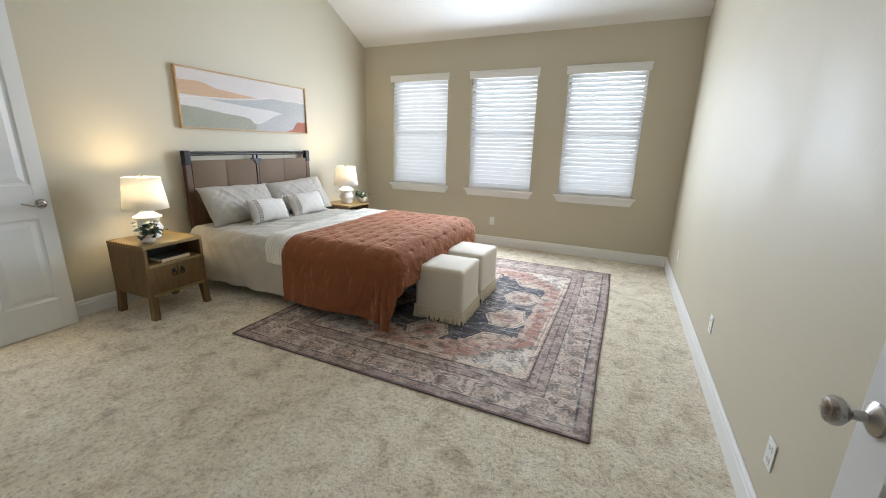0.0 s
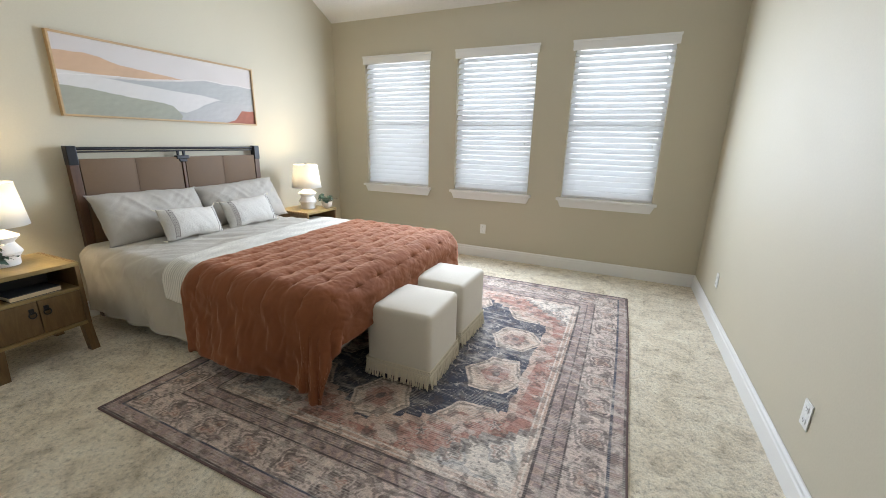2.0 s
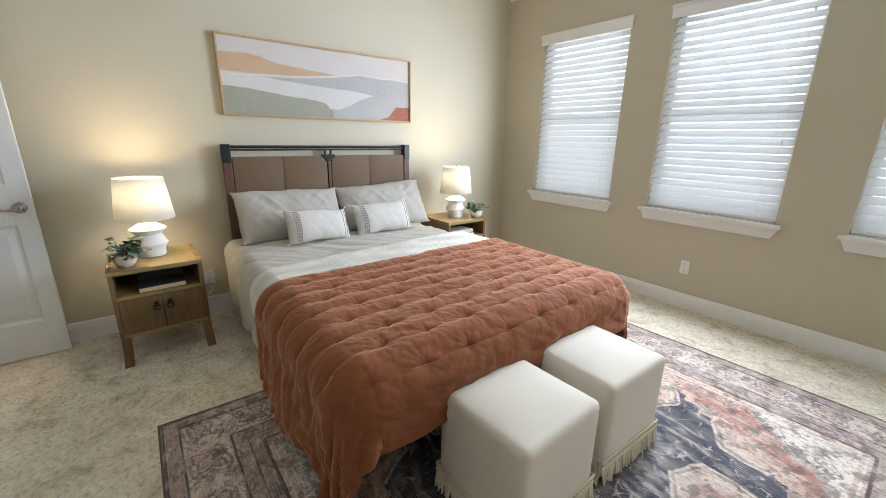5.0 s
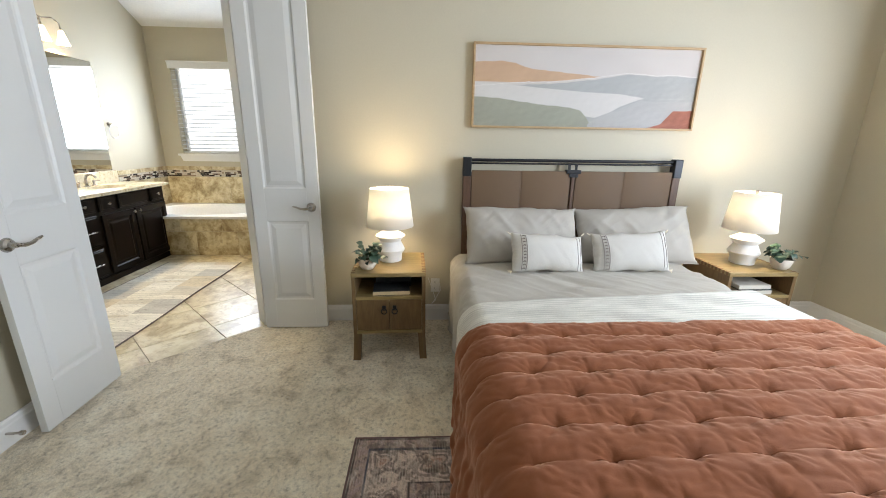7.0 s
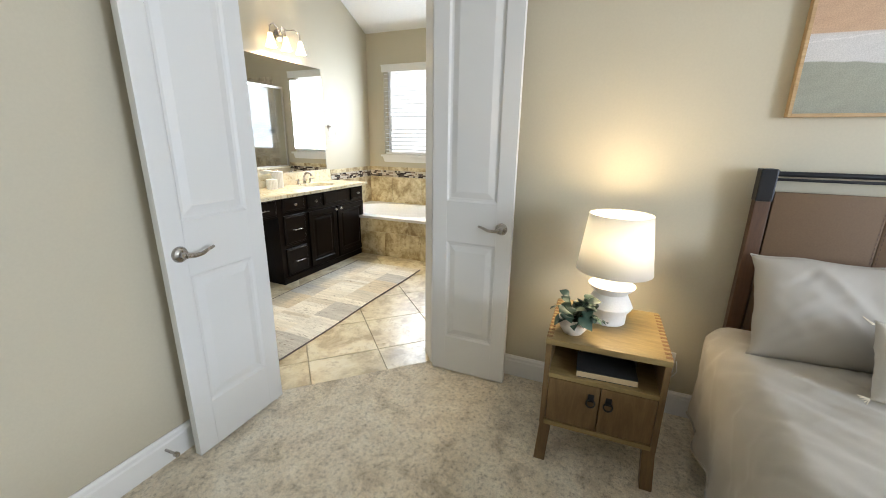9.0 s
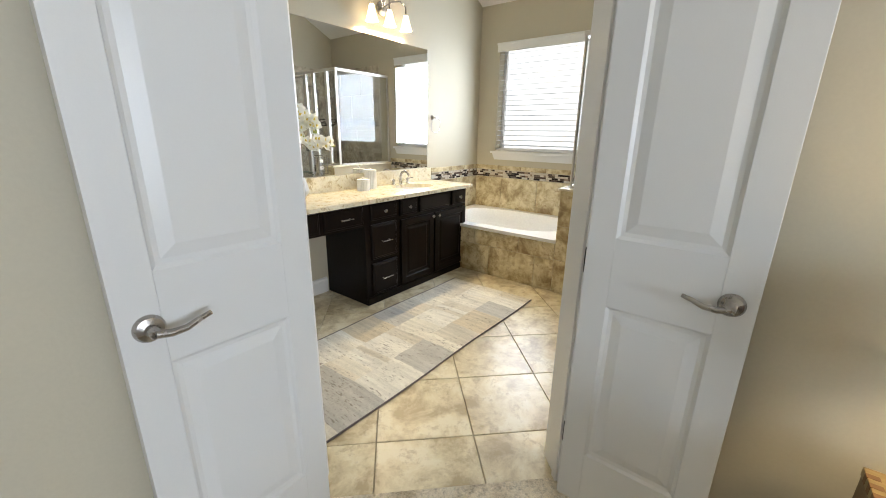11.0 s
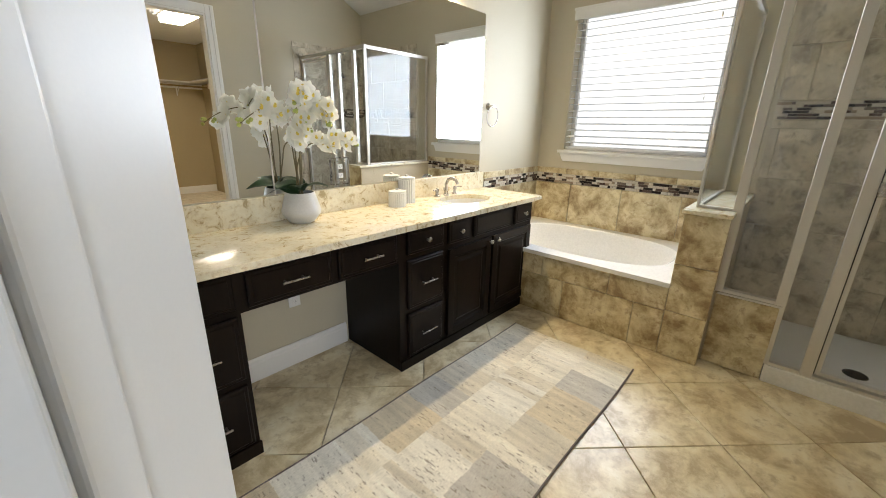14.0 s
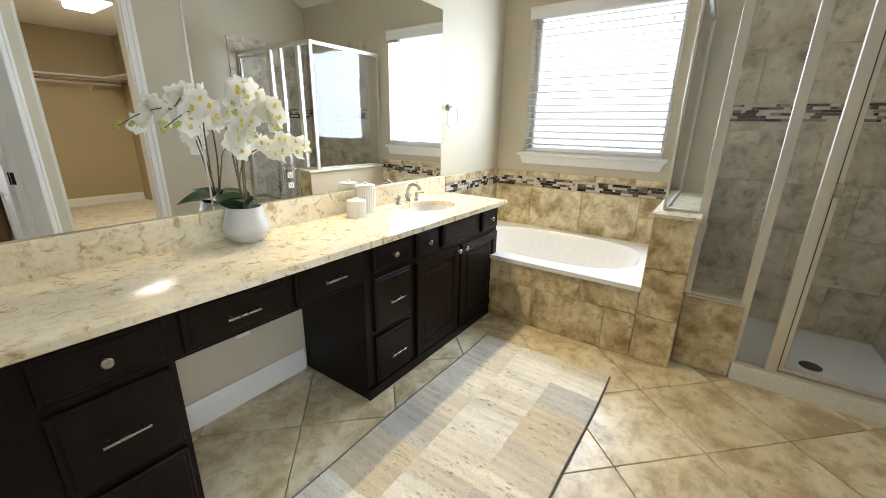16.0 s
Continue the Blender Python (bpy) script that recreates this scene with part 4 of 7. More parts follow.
edge = np.clip((S + 2.46) / 0.03, 0, 1)
puff = (puff * fl + slack * np.clip((r - 0.12) / 0.2, 0, 1)) * edge
side = np.clip(r / 0.2, 0, 1)
Z = Z + puff * (1 - 0.75 * side) - 0.02 * (1 - edge)
X, Y = X + dx * puff * side, Y + dy * puff * side
Z = np.maximum(Z, 0.05 + 0.02 * np.abs(fbm(S, Tt, 8, 3)))
quilt = thing("quilt", "rust velvet quilt with stitched tufts draped over the bed foot", "quilt")
q = part("cover", sheet("cover", X, Y, Z, M_QUILT), None, quilt)
q.modifiers.new("thick", "SOLIDIFY").thickness = 0.012
rim = [(X[i, 0], Y[i, 0], Z[i, 0]) for i in range(0, 240, 3)] + [(X[-1, j], Y[-1, j], Z[-1, j]) for j in range(0, 330, 3)] + [(X[i, -1], Y[i, -1], Z[i, -1]) for i in range(239, -1, -3)]
bm = B()
tube(bm, rim, 0.008, 6)
part("hem", bm, M_QUILT, quilt, "rolled velvet hem", True)

# cream ribbed throw folded across the bed
s, t = np.linspace(-2.76, -2.36, 170), np.linspace(2.29 - 0.17, 4.01 + 0.12, 200)
S, Tt = np.meshgrid(s, t, indexing="ij")
skew = 0.10 * (Tt - 3.15) / 0.9
X, Y, Z, dx, dy, r, rest = drape(S, Tt, DUV + 0.020, 0.0, 2.285, 4.015, 0.12, 0.06, 0.010, 17, 18)
rib = 0.0035 * np.sin((S + 2.76) * 2 * np.pi / 0.024) + 0.006 * fbm(S, Tt, 8, 41)
Z = Z + rib + 0.006
X = X - skew * np.clip((-2.40 - S) / 0.4, 0, 1)
tw = thing("throw", "cream pinstriped cotton throw folded above the quilt", "throw blanket")
tm = sheet("cloth", X, Y, Z, M_THROWP)
pin = np.clip(np.sin((S + 2.76 + 0.002 * fbm(S, Tt, 6, 43)) * 2 * np.pi / 0.024) * 3.2 - 2.1, 0, 1) * np.clip(0.75 + 0.6 * fbm(S * 3, Tt, 16, 44), 0, 1)
paint(tm, (np.array((0.80, 0.765, 0.69)) * (1 - 0.45 * pin[..., None]) + np.array((0.22, 0.17, 0.13)) * 0.25 * pin[..., None]).reshape(-1, 3))
tw_cloth = part("cloth", tm, None, tw)
bm = B()
for i in (0, -1):
    tube(bm, [(X[i, j], Y[i, j], Z[i, j] - 0.004) for j in range(0, 200, 3)], 0.006, 6)
part("hem", bm, M_THROW, tw, "turned cotton hem", True)
tw_cloth.modifiers.new("thick", "SOLIDIFY").thickness = 0.014


def pillow(name, w, h, d, m, material, label, seed, bands=False):
    n, k = 64, 48
    u, v = np.meshgrid(np.linspace(-1, 1, n), np.linspace(-1, 1, k), indexing="ij")
    rise = np.power(np.maximum(1 - np.abs(u) ** 3.2, 0), 0.5) * np.power(np.maximum(1 - np.abs(v) ** 2.3, 0), 0.5)
    ob = thing(name, label, "pillow", m, "bed pillows" if not bands else "lumbar pillows")
    ear = 1 + (0.035 if not bands else 0.015) * np.abs(u * v) ** 9
    px = u * w / 2 * (1 - 0.022 * (1 - v * v)) * ear
    pz = v * h / 2 * (1 - 0.012 * (1 - u * u)) * ear + 0.012 * fbm(u * 2, v, 2.2, seed + 13) * np.abs(v)
    wr = 0.010 * fbm(u * 1.4, v, 5, seed) + 0.006 * fbm(u * 3, v * 1.2, 9, seed + 3)
    crease = 0.22 if bands else 1.0
    # long soft folds that run from the upper edge and the corners
    a1, b1 = u * 1.5 + v * 0.5, v - 0.55 * u
    a2, b2 = u * 1.3 - v * 0.8, v + 0.7 * u
    folds = 0.20 * np.abs(fbm(a1, b1 * 0.22, 6.5, seed + 7, 2)) + 0.13 * np.abs(fbm(a2, b2 * 0.25, 11, seed + 9, 2)) * np.clip(np.abs(u) + 0.5 * v, 0, 1)
    sag = 0.16 * np.exp(-((v - 0.75) / 0.35) ** 2) * fbm(u * 1.5, v * 0.1, 3.0, seed + 15, 2)
    bulge = d / 2 * rise * (1 + 2.5 * crease * wr - crease * folds - crease * sag)
    px = px * (1 + 0.018 * fbm(v * 2, u * 0.2, 4, seed + 17) * u ** 4)
    pz = pz * (1 + 0.05 * fbm(u * 2, v * 0.2, 3, seed + 19) * v ** 4)
    co, fs = [], []
    front = [[None] * k for _ in range(n)]
    back = [[None] * k for _ in range(n)]
    for i in range(n):
        for j in range(k):
            rim = i in (0, n - 1) or j in (0, k - 1)
            front[i][j] = len(co)
            co.append((px[i, j], -bulge[i, j], pz[i, j]))
            if rim:
                back[i][j] = front[i][j]
            else:
                back[i][j] = len(co)
                co.append((px[i, j], bulge[i, j] * 0.7, pz[i, j]))
    for i in range(n - 1):
        for j in range(k - 1):
            fs.append((front[i][j], front[i + 1][j], front[i + 1][j + 1], front[i][j + 1]))
            fs.append((back[i][j], back[i][j + 1], back[i + 1][j + 1], back[i + 1][j]))
    me = bpy.data.meshes.new("cover")
    me.from_pydata(co, [], fs)
    me.polygons.foreach_set("use_smooth", [True] * len(fs))
    me.materials.append(material)
    part("cover", me, None, ob)

    def on(uu, vv):
        i, j = round((uu + 1) / 2 * (n - 1)), round((vv + 1) / 2 * (k - 1))
        return Vector((px[i, j], -bulge[i, j] - 0.0015, pz[i, j]))
    if bands:
        for side in (-0.72, 0.86) if bands == 1 else (-0.60, 0.86):
            bm = B()
            for off in (-0.055, 0.055):
                tube(bm, [on(side + off, vv) for vv in np.linspace(-0.93, 0.93, 24)], 0.0016, 5)
            part("stripe", bm, M_STITCH, ob, "charcoal embroidered stripe")
            if side < 0:
                bm = B()
                for vv in np.linspace(-0.84, 0.84, 11):
                    tube(bm, [on(side - 0.035, vv - 0.03), on(side, vv + 0.03), on(side + 0.035, vv - 0.03)], 0.0032, 5)
                part("embroidery", bm, M_STITCH, ob, "charcoal embroidered chevrons")
        for cx in (-1, 1):
            for cz in (-1, 1):
                bm = B()
                for a in range(5):
                    tube(bm, [(cx * w / 2, 0, cz * h / 2), (cx * (w / 2 + 0.012 + 0.004 * a), 0.004 * (a - 2), cz * (h / 2 + 0.008) - 0.012 + 0.006 * a)], 0.0018, 5)
                part("tassel", bm, M_FRINGE, ob)
    else:
        bm = B()
        rim = [(px[i, 0], 0, pz[i, 0]) for i in range(n)]
        tube(bm, rim, 0.004, 6)
        tube(bm, [(px[i, -1], 0, pz[i, -1]) for i in range(n)], 0.004, 6)
        part("piping", bm, material, ob)
    return ob


def stand(x, y, z, lean, yaw=0.0, roll=0.0):
    """Upright pillow facing the bed foot, leaning back by lean degrees."""
    return Matrix.Translation((x, y, z)) @ Matrix.Rotation(radians(90 + yaw), 4, "Z") @ Matrix.Rotation(radians(-lean), 4, "X") @ Matrix.Rotation(radians(roll), 4, "Y")


pillow("pillow", 0.80, 0.405, 0.22, stand(-3.56, 2.80, 0.775, 29, 2, 1), M_PILLOW, "grey linen pillow leaning against the leather headboard", 51)
pillow("pillow", 0.82, 0.41, 0.22, stand(-3.55, 3.61, 0.778, 30, -3, -2), M_PILLOW, "grey linen pillow with a crumpled top corner", 61)
pillow("lumbar_pillow", 0.47, 0.24, 0.15, stand(-3.30, 2.905, 0.722, 24, 3, 2), M_LUMBAR, "small white lumbar pillow with a charcoal embroidered band", 71, bands=1)
pillow("lumbar_pillow", 0.49, 0.25, 0.15, stand(-3.30, 3.455, 0.727, 24, -4, -3), M_LUMBAR, "small white lumbar pillow with an embroidered band and tassels", 81, bands=1)


# ---------- nightstands ----------
def nightstand(m, label):
    """Local: x across the front (0 at the middle), y depth with the front at 0 and the back at 0.47, z up."""
    ob = thing("nightstand", label, "nightstand", m, "nightstands")
    w, d, h = 0.47, 0.47, 0.605
    part("top", boxes((-w / 2, 0, h - 0.026, w / 2, d, h), bevel=0.003), M_OAK, ob)
    for sx in (-1, 1):
        a, b = sorted((sx * w / 2 - sx * 0.002, sx * (w / 2 - 0.024)))
        part("side_panel", boxes((a, 0.004, 0.185, b, d - 0.004, h - 0.026)), M_OAKV_SHADED, ob)
        for i in range(13):
            y = 0.02 + i * 0.034
            x0, x1 = sorted((sx * (w / 2 + 0.0006), sx * (w / 2 - 0.024)))
            part("dovetail", boxes((x0, y, h - 0.024, x1, y + 0.016, h + 0.0008)), M_OAKDK, ob, "darker dovetail end grain")
    part("back_panel", boxes((-w / 2 + 0.024, d - 0.02, 0.19, w / 2 - 0.024, d - 0.006, h - 0.026)), M_OAK, ob)
    part("shelf", boxes((-w / 2 + 0.022, 0.004, 0.425, w / 2 - 0.022, d - 0.02, 0.445), bevel=0.002), M_OAK, ob)
    part("bottom_panel", boxes((-w / 2 + 0.022, 0.002, 0.188, w / 2 - 0.022, d - 0.02, 0.21), bevel=0.002), M_OAK, ob)
    for sx in (-1, 1):
        a, b = sorted((sx * 0.002, sx * (w / 2 - 0.026)))
        dr = part("door", boxes((a, 0.006, 0.213, b, 0.024, 0.422), bevel=0.002), M_OAKV_SHADED, ob)
        bm = B()
        box(bm, sx * 0.034 - 0.012, 0.001, 0.350, sx * 0.034 + 0.012, 0.006, 0.385, 0.003)
        pl = part("pull", bm, M_BLACK, dr, "dark metal ring pull")
        bm = B()
        ring = [(sx * 0.034 + 0.017 * math.cos(t), -0.003, 0.347 + 0.019 * math.sin(t)) for t in np.linspace(0, 2 * math.pi, 20)]
        tube(bm, ring, 0.0035, 8)
        bm.verts.ensure_lookup_table()
        rg = part("ring", bm, M_BLACK, dr, "dark metal ring pull", True)
    for sx in (-1, 1):
        for fy in (0, 1):
            bm = B()
            x1, x0 = sx * (w / 2 - 0.004), sx * (w / 2 - 0.052)
            y0, y1 = (0.004, 0.052) if fy == 0 else (d - 0.052, d - 0.004)
            vs = box(bm, min(x0, x1), y0, 0.0, max(x0, x1), y1, 0.19)
            for v in vs[:4]:
                v.co.x += sx * 0.012
                v.co.y += (-0.010 if fy == 0 else 0.010)
            part("leg", bm, M_OAKV_SHADED, ob)
    return ob


def facing_foot(x, y, z=0.0, yaw=0.0):
    """Local -y turns to +x, so that fronts look towards the foot of the bed."""
    return Matrix.Translation((x, y, z)) @ Matrix.Rotation(radians(90 + yaw), 4, "Z")


NS = nightstand(facing_foot(-3.235, 1.885, 0.004, 1.5), "oak nightstand with an open shelf and two doors")
NS2 = copy_thing(NS, facing_foot(-3.22, 4.345, 0.004))
tagged(NS2, "oak nightstand with an open shelf beside the window wall")


def table_lamp(x, y, z, label):
    ob = thing("table_lamp", label, "lamp", pose(x, y, z), "bedside lamps")
    bm = B()
    lathe(bm, [(0.072, 0.0), (0.076, 0.004), (0.078, 0.05), (0.096, 0.075), (0.098, 0.082), (0.072, 0.135), (0.070, 0.142), (0.098, 0.172), (0.099, 0.178), (0.045, 0.212), (0.042, 0.226), (0.028, 0.230)], 48)
    part("base", bm, M_PLASTER, ob, "faceted matte white ceramic base", True)
    bm = B()
    tube(bm, [(0, 0, 0.225), (0, 0, 0.30)], 0.009, 10)
    part("socket", bm, M_NICKEL, ob)
    bm = B()
    lathe(bm, [(0.160, 0.0), (0.129, 0.254)], 64, (0, 0, 0.243), cap=False)
    sh = part("shade", bm, M_SHADE, ob, "lit off-white linen drum shade", True)
    sh.modifiers.new("thick", "SOLIDIFY").thickness = 0.0015
    bm = B()
    for k in range(3):
        a = 2 * math.pi * k / 3
        tube(bm, [(0.008 * math.cos(a), 0.008 * math.sin(a), 0.485), (0.128 * math.cos(a), 0.128 * math.sin(a), 0.493)], 0.002, 6)
    tube(bm, [(0, 0, 0.30), (0, 0, 0.50)], 0.003, 6)
    box(bm, -0.012, -0.002, 0.485, 0.012, 0.002, 0.515)
    part("harp", bm, M_NICKEL, ob)
    bm = B()
    lathe(bm, [(0.012, 0.30), (0.016, 0.33), (0.029, 0.365), (0.026, 0.39), (0.010, 0.402)], 20)
    part("bulb", bm, M_BULB, ob, "glowing warm bulb", True)
    lamp("lamp_light", "POINT", LAMP_W, WARM, pose(x, y, z + 0.405), 0.09)
    return ob


table_lamp(-3.525, 1.878, 0.609, "white ceramic table lamp, lit, on the oak nightstand")
table_lamp(-3.45, 4.37, 0.609, "white ceramic table lamp, lit, near the window wall")


def leaf_mesh(name, L, W, material, curl=0.25, cup=0.15):
    n = 7
    X, Y, Z = np.zeros((n, 5)), np.zeros((n, 5)), np.zeros((n, 5))
    for i in range(n):
        f = i / (n - 1)
        wd = W * math.sin(math.pi * min(1, f ** 0.75 * 0.98 + 0.01)) + 0.0006
        for j in range(5):
            g = j / 4 * 2 - 1
            X[i, j], Y[i, j], Z[i, j] = g * wd, f * L, curl * L * (f - f * f * 1.6) + cup * abs(g) * wd
    return sheet(name, X, Y, Z, material)


LEAF = leaf_mesh("leaf", 0.054, 0.025, M_LEAF)
LEAF_B = leaf_mesh("leaf", 0.040, 0.017, M_LEAF, 0.4)


def potted_plant(x, y, z, seed, label, spread=1.0):
    rnd = random.Random(seed)
    ob = thing("potted_plant", label, "plant", pose(x, y, z), "bedside plants")
    bm = B()
    lathe(bm, [(0.030, 0.0), (0.038, 0.004), (0.055, 0.03), (0.062, 0.058), (0.063, 0.076), (0.059, 0.077), (0.055, 0.058)], 32)
    part("pot", bm, M_POT, ob, "small speckled clay bowl", True)
    bm = B()
    lathe(bm, [(0.001, 0.062), (0.03, 0.062), (0.051, 0.058)], 20, cap=False)
    part("soil", bm, M_SOIL, ob)
    for k in range(15):
        a = rnd.uniform(0, 2 * math.pi)
        rr = rnd.uniform(0.012, 0.062) * spread
        hh = rnd.uniform(0.095, 0.165)
        tip = Vector((rr * math.cos(a), rr * math.sin(a), hh))
        bm = B()
        tube(bm, [(0.3 * tip.x, 0.3 * tip.y, 0.055), (0.6 * tip.x, 0.6 * tip.y, 0.06 + (hh - 0.06) * 0.7), tip], 0.0014, 5)
        part("stem", bm, M_LEAFL, ob)
        for j in range(3):
            lf = part("leaf", LEAF if rnd.random() < 0.6 else LEAF_B, None, ob)
            lf.matrix_local = Matrix.Translation(tip * (1 - 0.16 * j)) @ Matrix.Rotation(a - math.pi / 2 + rnd.uniform(-1.3, 1.3), 4, "Z") @ Matrix.Rotation(radians(rnd.uniform(-35, 35)), 4, "X") @ Matrix.Rotation(radians(rnd.uniform(-30, 30)), 4, "Y") @ Matrix.Scale(rnd.uniform(0.9, 1.35), 4)
    # one trailing sprig
    bm = B()
    tube(bm, [(0.0, 0.01, 0.06), (0.03, 0.06, 0.11), (0.05, 0.105, 0.10)], 0.0013, 5)
    part("stem", bm, M_LEAFL, ob)
    for k, f in enumerate((0.075, 0.10, 0.115)):
        lf = part("leaf", LEAF_B, None, ob)
        lf.matrix_local = Matrix.Translation((0.05 * f / 0.1, f, 0.10)) @ Matrix.Rotation(radians(-70 + 60 * k), 4, "Z") @ Matrix.Rotation(radians(-15), 4, "X") @ Matrix.Scale(0.7, 4)
    return ob


potted_plant(-3.325, 1.745, 0.610, 5, "small blue-green potted plant in a clay bowl")
potted_plant(-3.30, 4.515, 0.610, 9, "small trailing potted plant beside the lamp", 1.25)


def book(m, w, d, h, cover, label, spine=None):
    ob = thing("book", label, "book", m)
    part("pages", boxes((-w / 2 + 0.003, 0.004, 0.003, w / 2 - 0.003, d - 0.004, h - 0.003)), M_PAGES, ob)
    part("cover", boxes((-w / 2, 0, 0, w / 2, d, 0.003), (-w / 2, 0, h - 0.003, w / 2, d, h)), cover, ob)
    part("spine", boxes((-w / 2, 0.0003, 0.003, w / 2, 0.0035, h - 0.003)), spine or cover, ob)
    return ob


book(facing_foot(-3.262, 1.90, 0.449, 4), 0.235, 0.16, 0.030, M_BOOKDK, "black book with a tan spine on the nightstand shelf", M_BOOK)
bk = thing("storage_box", "dark box at the back of the nightstand shelf", "box", facing_foot(-3.43, 1.90, 0.449))
part("body", boxes((-0.12, 0, 0, 0.12, 0.2, 0.085), bevel=0.003), M_BOOKDK, bk)
book(facing_foot(-3.25, 4.33, 0.449, -3), 0.235, 0.17, 0.026, M_THROW, "white book lying flat on the nightstand shelf")
book(facing_foot(-3.245, 4.335, 0.4755, 2), 0.23, 0.165, 0.008, M_BOOKDK, "thin black book lying between white books")
book(facing_foot(-3.25, 4.33, 0.484, 1), 0.225, 0.165, 0.026, M_THROW, "white book lying on the stack")
# lamp cord behind the nightstand
bm = B()
tube(bm, [(-3.68, 2.14, 0.42), (-3.70, 2.18, 0.30), (-3.72, 2.20, 0.22), (-3.76, 2.17, 0.17), (-3.79, 2.20, 0.20), (-3.78, 2.24, 0.28), (-3.80, 2.235, 0.33)], 0.003, 6)
single("power_cord", bm, M_PLASTIC, "thin lamp cord hanging behind the nightstand", "cord", True)
outlet(pose(XB + 0.001, 2.20, 0.30, 0, 0, -90), WHITE_OUT)


# ---------- ottomans ----------
def rounded_box_sheet(w, d, z0, z1, r, crown):
    """A soft upholstered cube as one closed mesh."""
    bm = B()
    box(bm, -w / 2, -d / 2, z0, w / 2, d / 2, z1)
    bmesh.ops.subdivide_edges(bm, edges=bm.edges[:], cuts=7, use_grid_fill=True)
    for v in bm.verts:
        x, y, z = v.co
        if z > z1 - 1e-5:
            v.co.z += crown * (1 - (2 * x / w) ** 2) * (1 - (2 * y / d) ** 2)
    es = [e for e in bm.edges if len(e.link_faces) == 2 and e.calc_face_angle(0) > 1.0 and max(v.co.z for v in e.verts) > z0 + 1e-4]
    bmesh.ops.bevel(bm, geom=es, offset=r, segments=4, affect="EDGES", profile=0.5)
    return bm


def ottoman(m, label):
    w, d = 0.415, 0.43
    ob = thing("ottoman", label, "ottoman", m, "ottomans at the bed foot")
    part("cushion", rounded_box_sheet(w, d, 0.035, 0.455, 0.028, 0.014), M_OTTO, ob, "", True)
    # macrame band and fringe round the bottom
    per = []
    hw, hd = w / 2 + 0.004, d / 2 + 0.004
    for (x0, y0, x1, y1) in ((-hw, -hd, hw, -hd), (hw, -hd, hw, hd), (hw, hd, -hw, hd), (-hw, hd, -hw, -hd)):
        n = 24
        for i in range(n):
            per.append((x0 + (x1 - x0) * (i + 0.5) / n, y0 + (y1 - y0) * (i + 0.5) / n, 0 if y0 == y1 else 1, (1 if y0 > 0 else -1) if y0 == y1 else (1 if x0 > 0 else -1)))
    bm = B()
    path = [(-hw, -hd), (hw, -hd), (hw, hd), (-hw, hd), (-hw, -hd)]
    for z in (0.118, 0.090):
        tube(bm, [(x, y, z) for x, y in path], 0.0045, 6)
    for i, (x, y, ax, sg) in enumerate(per):
        dx, dy = (0.009, 0) if ax == 0 else (0, 0.009)
        for s in (-1, 1):
            tube(bm, [(x - s * dx, y - s * dy, 0.116), (x + s * dx, y + s * dy, 0.080)], 0.0030, 5)
        tube(bm, [(x, y, 0.086), (x, y, 0.070)], 0.0058, 6)
    part("macrame_band", bm, M_FRINGE, ob, "knotted cream macrame band")
    rnd = random.Random(3)
    bm = B()
    for i, (x, y, ax, sg) in enumerate(per):
        for s in range(3):
            j = rnd.uniform(-0.007, 0.007)
            o = rnd.uniform(0.0, 0.016) * sg
            e = rnd.uniform(0.004, 0.02)
            px, py = (x + j, y) if ax == 0 else (x, y + j)
            ex, ey = (px + rnd.uniform(-0.008, 0.008), py + o) if ax == 0 else (px + o, py + rnd.uniform(-0.008, 0.008))
            tube(bm, [(px, py, 0.078), ((px + ex) / 2, (py + ey) / 2, 0.04), (ex, ey, e)], 0.0046, 5, 0.0034)
    part("fringe", bm, M_FRINGE, ob, "long cream cotton fringe")
    return ob


OT = ottoman(pose(-1.235, 2.875, 0.016, 0, 0, 1.5), "cream velvet cube ottoman with a knotted fringe")
copy_thing(OT, pose(-1.245, 3.405, 0.016, 0, 0, -1.5))


# ---------- picture ----------
PY0, PY1, PZ0, PZ1 = 2.446, 4.074, 1.510, 2.064
pic = thing("framed_painting", "wide abstract landscape painting in a pale wood frame", "painting", pose(XB + 0.002, (PY0 + PY1) / 2, (PZ0 + PZ1) / 2))
hw, hh = (PY1 - PY0) / 2, (PZ1 - PZ0) / 2
part("frame_side", boxes((0, -hw, -hh, 0.038, -hw + 0.014, hh), bevel=0.002), M_ARTFRAME, pic)
part("frame_side", boxes((0, hw - 0.014, -hh, 0.038, hw, hh), bevel=0.002), M_ARTFRAME, pic)
part("frame_side", boxes((0, -hw + 0.014, -hh, 0.038, hw - 0.014, -hh + 0.014), bevel=0.002), M_ARTFRAME, pic)
part("frame_side", boxes((0, -hw + 0.014, hh - 0.014, 0.038, hw - 0.014, hh), bevel=0.002), M_ARTFRAME, pic)
u = np.linspace(0, 1, 520)
v = np.linspace(0, 1, 200)
U, V = np.meshgrid(u, v, indexing="ij")
canvas = sheet("canvas", np.full(U.shape, 0.020), -hw + 0.014 + U * (2 * hw - 0.028), -hh + 0.014 + V * (2 * hh - 0.028), M_ART)


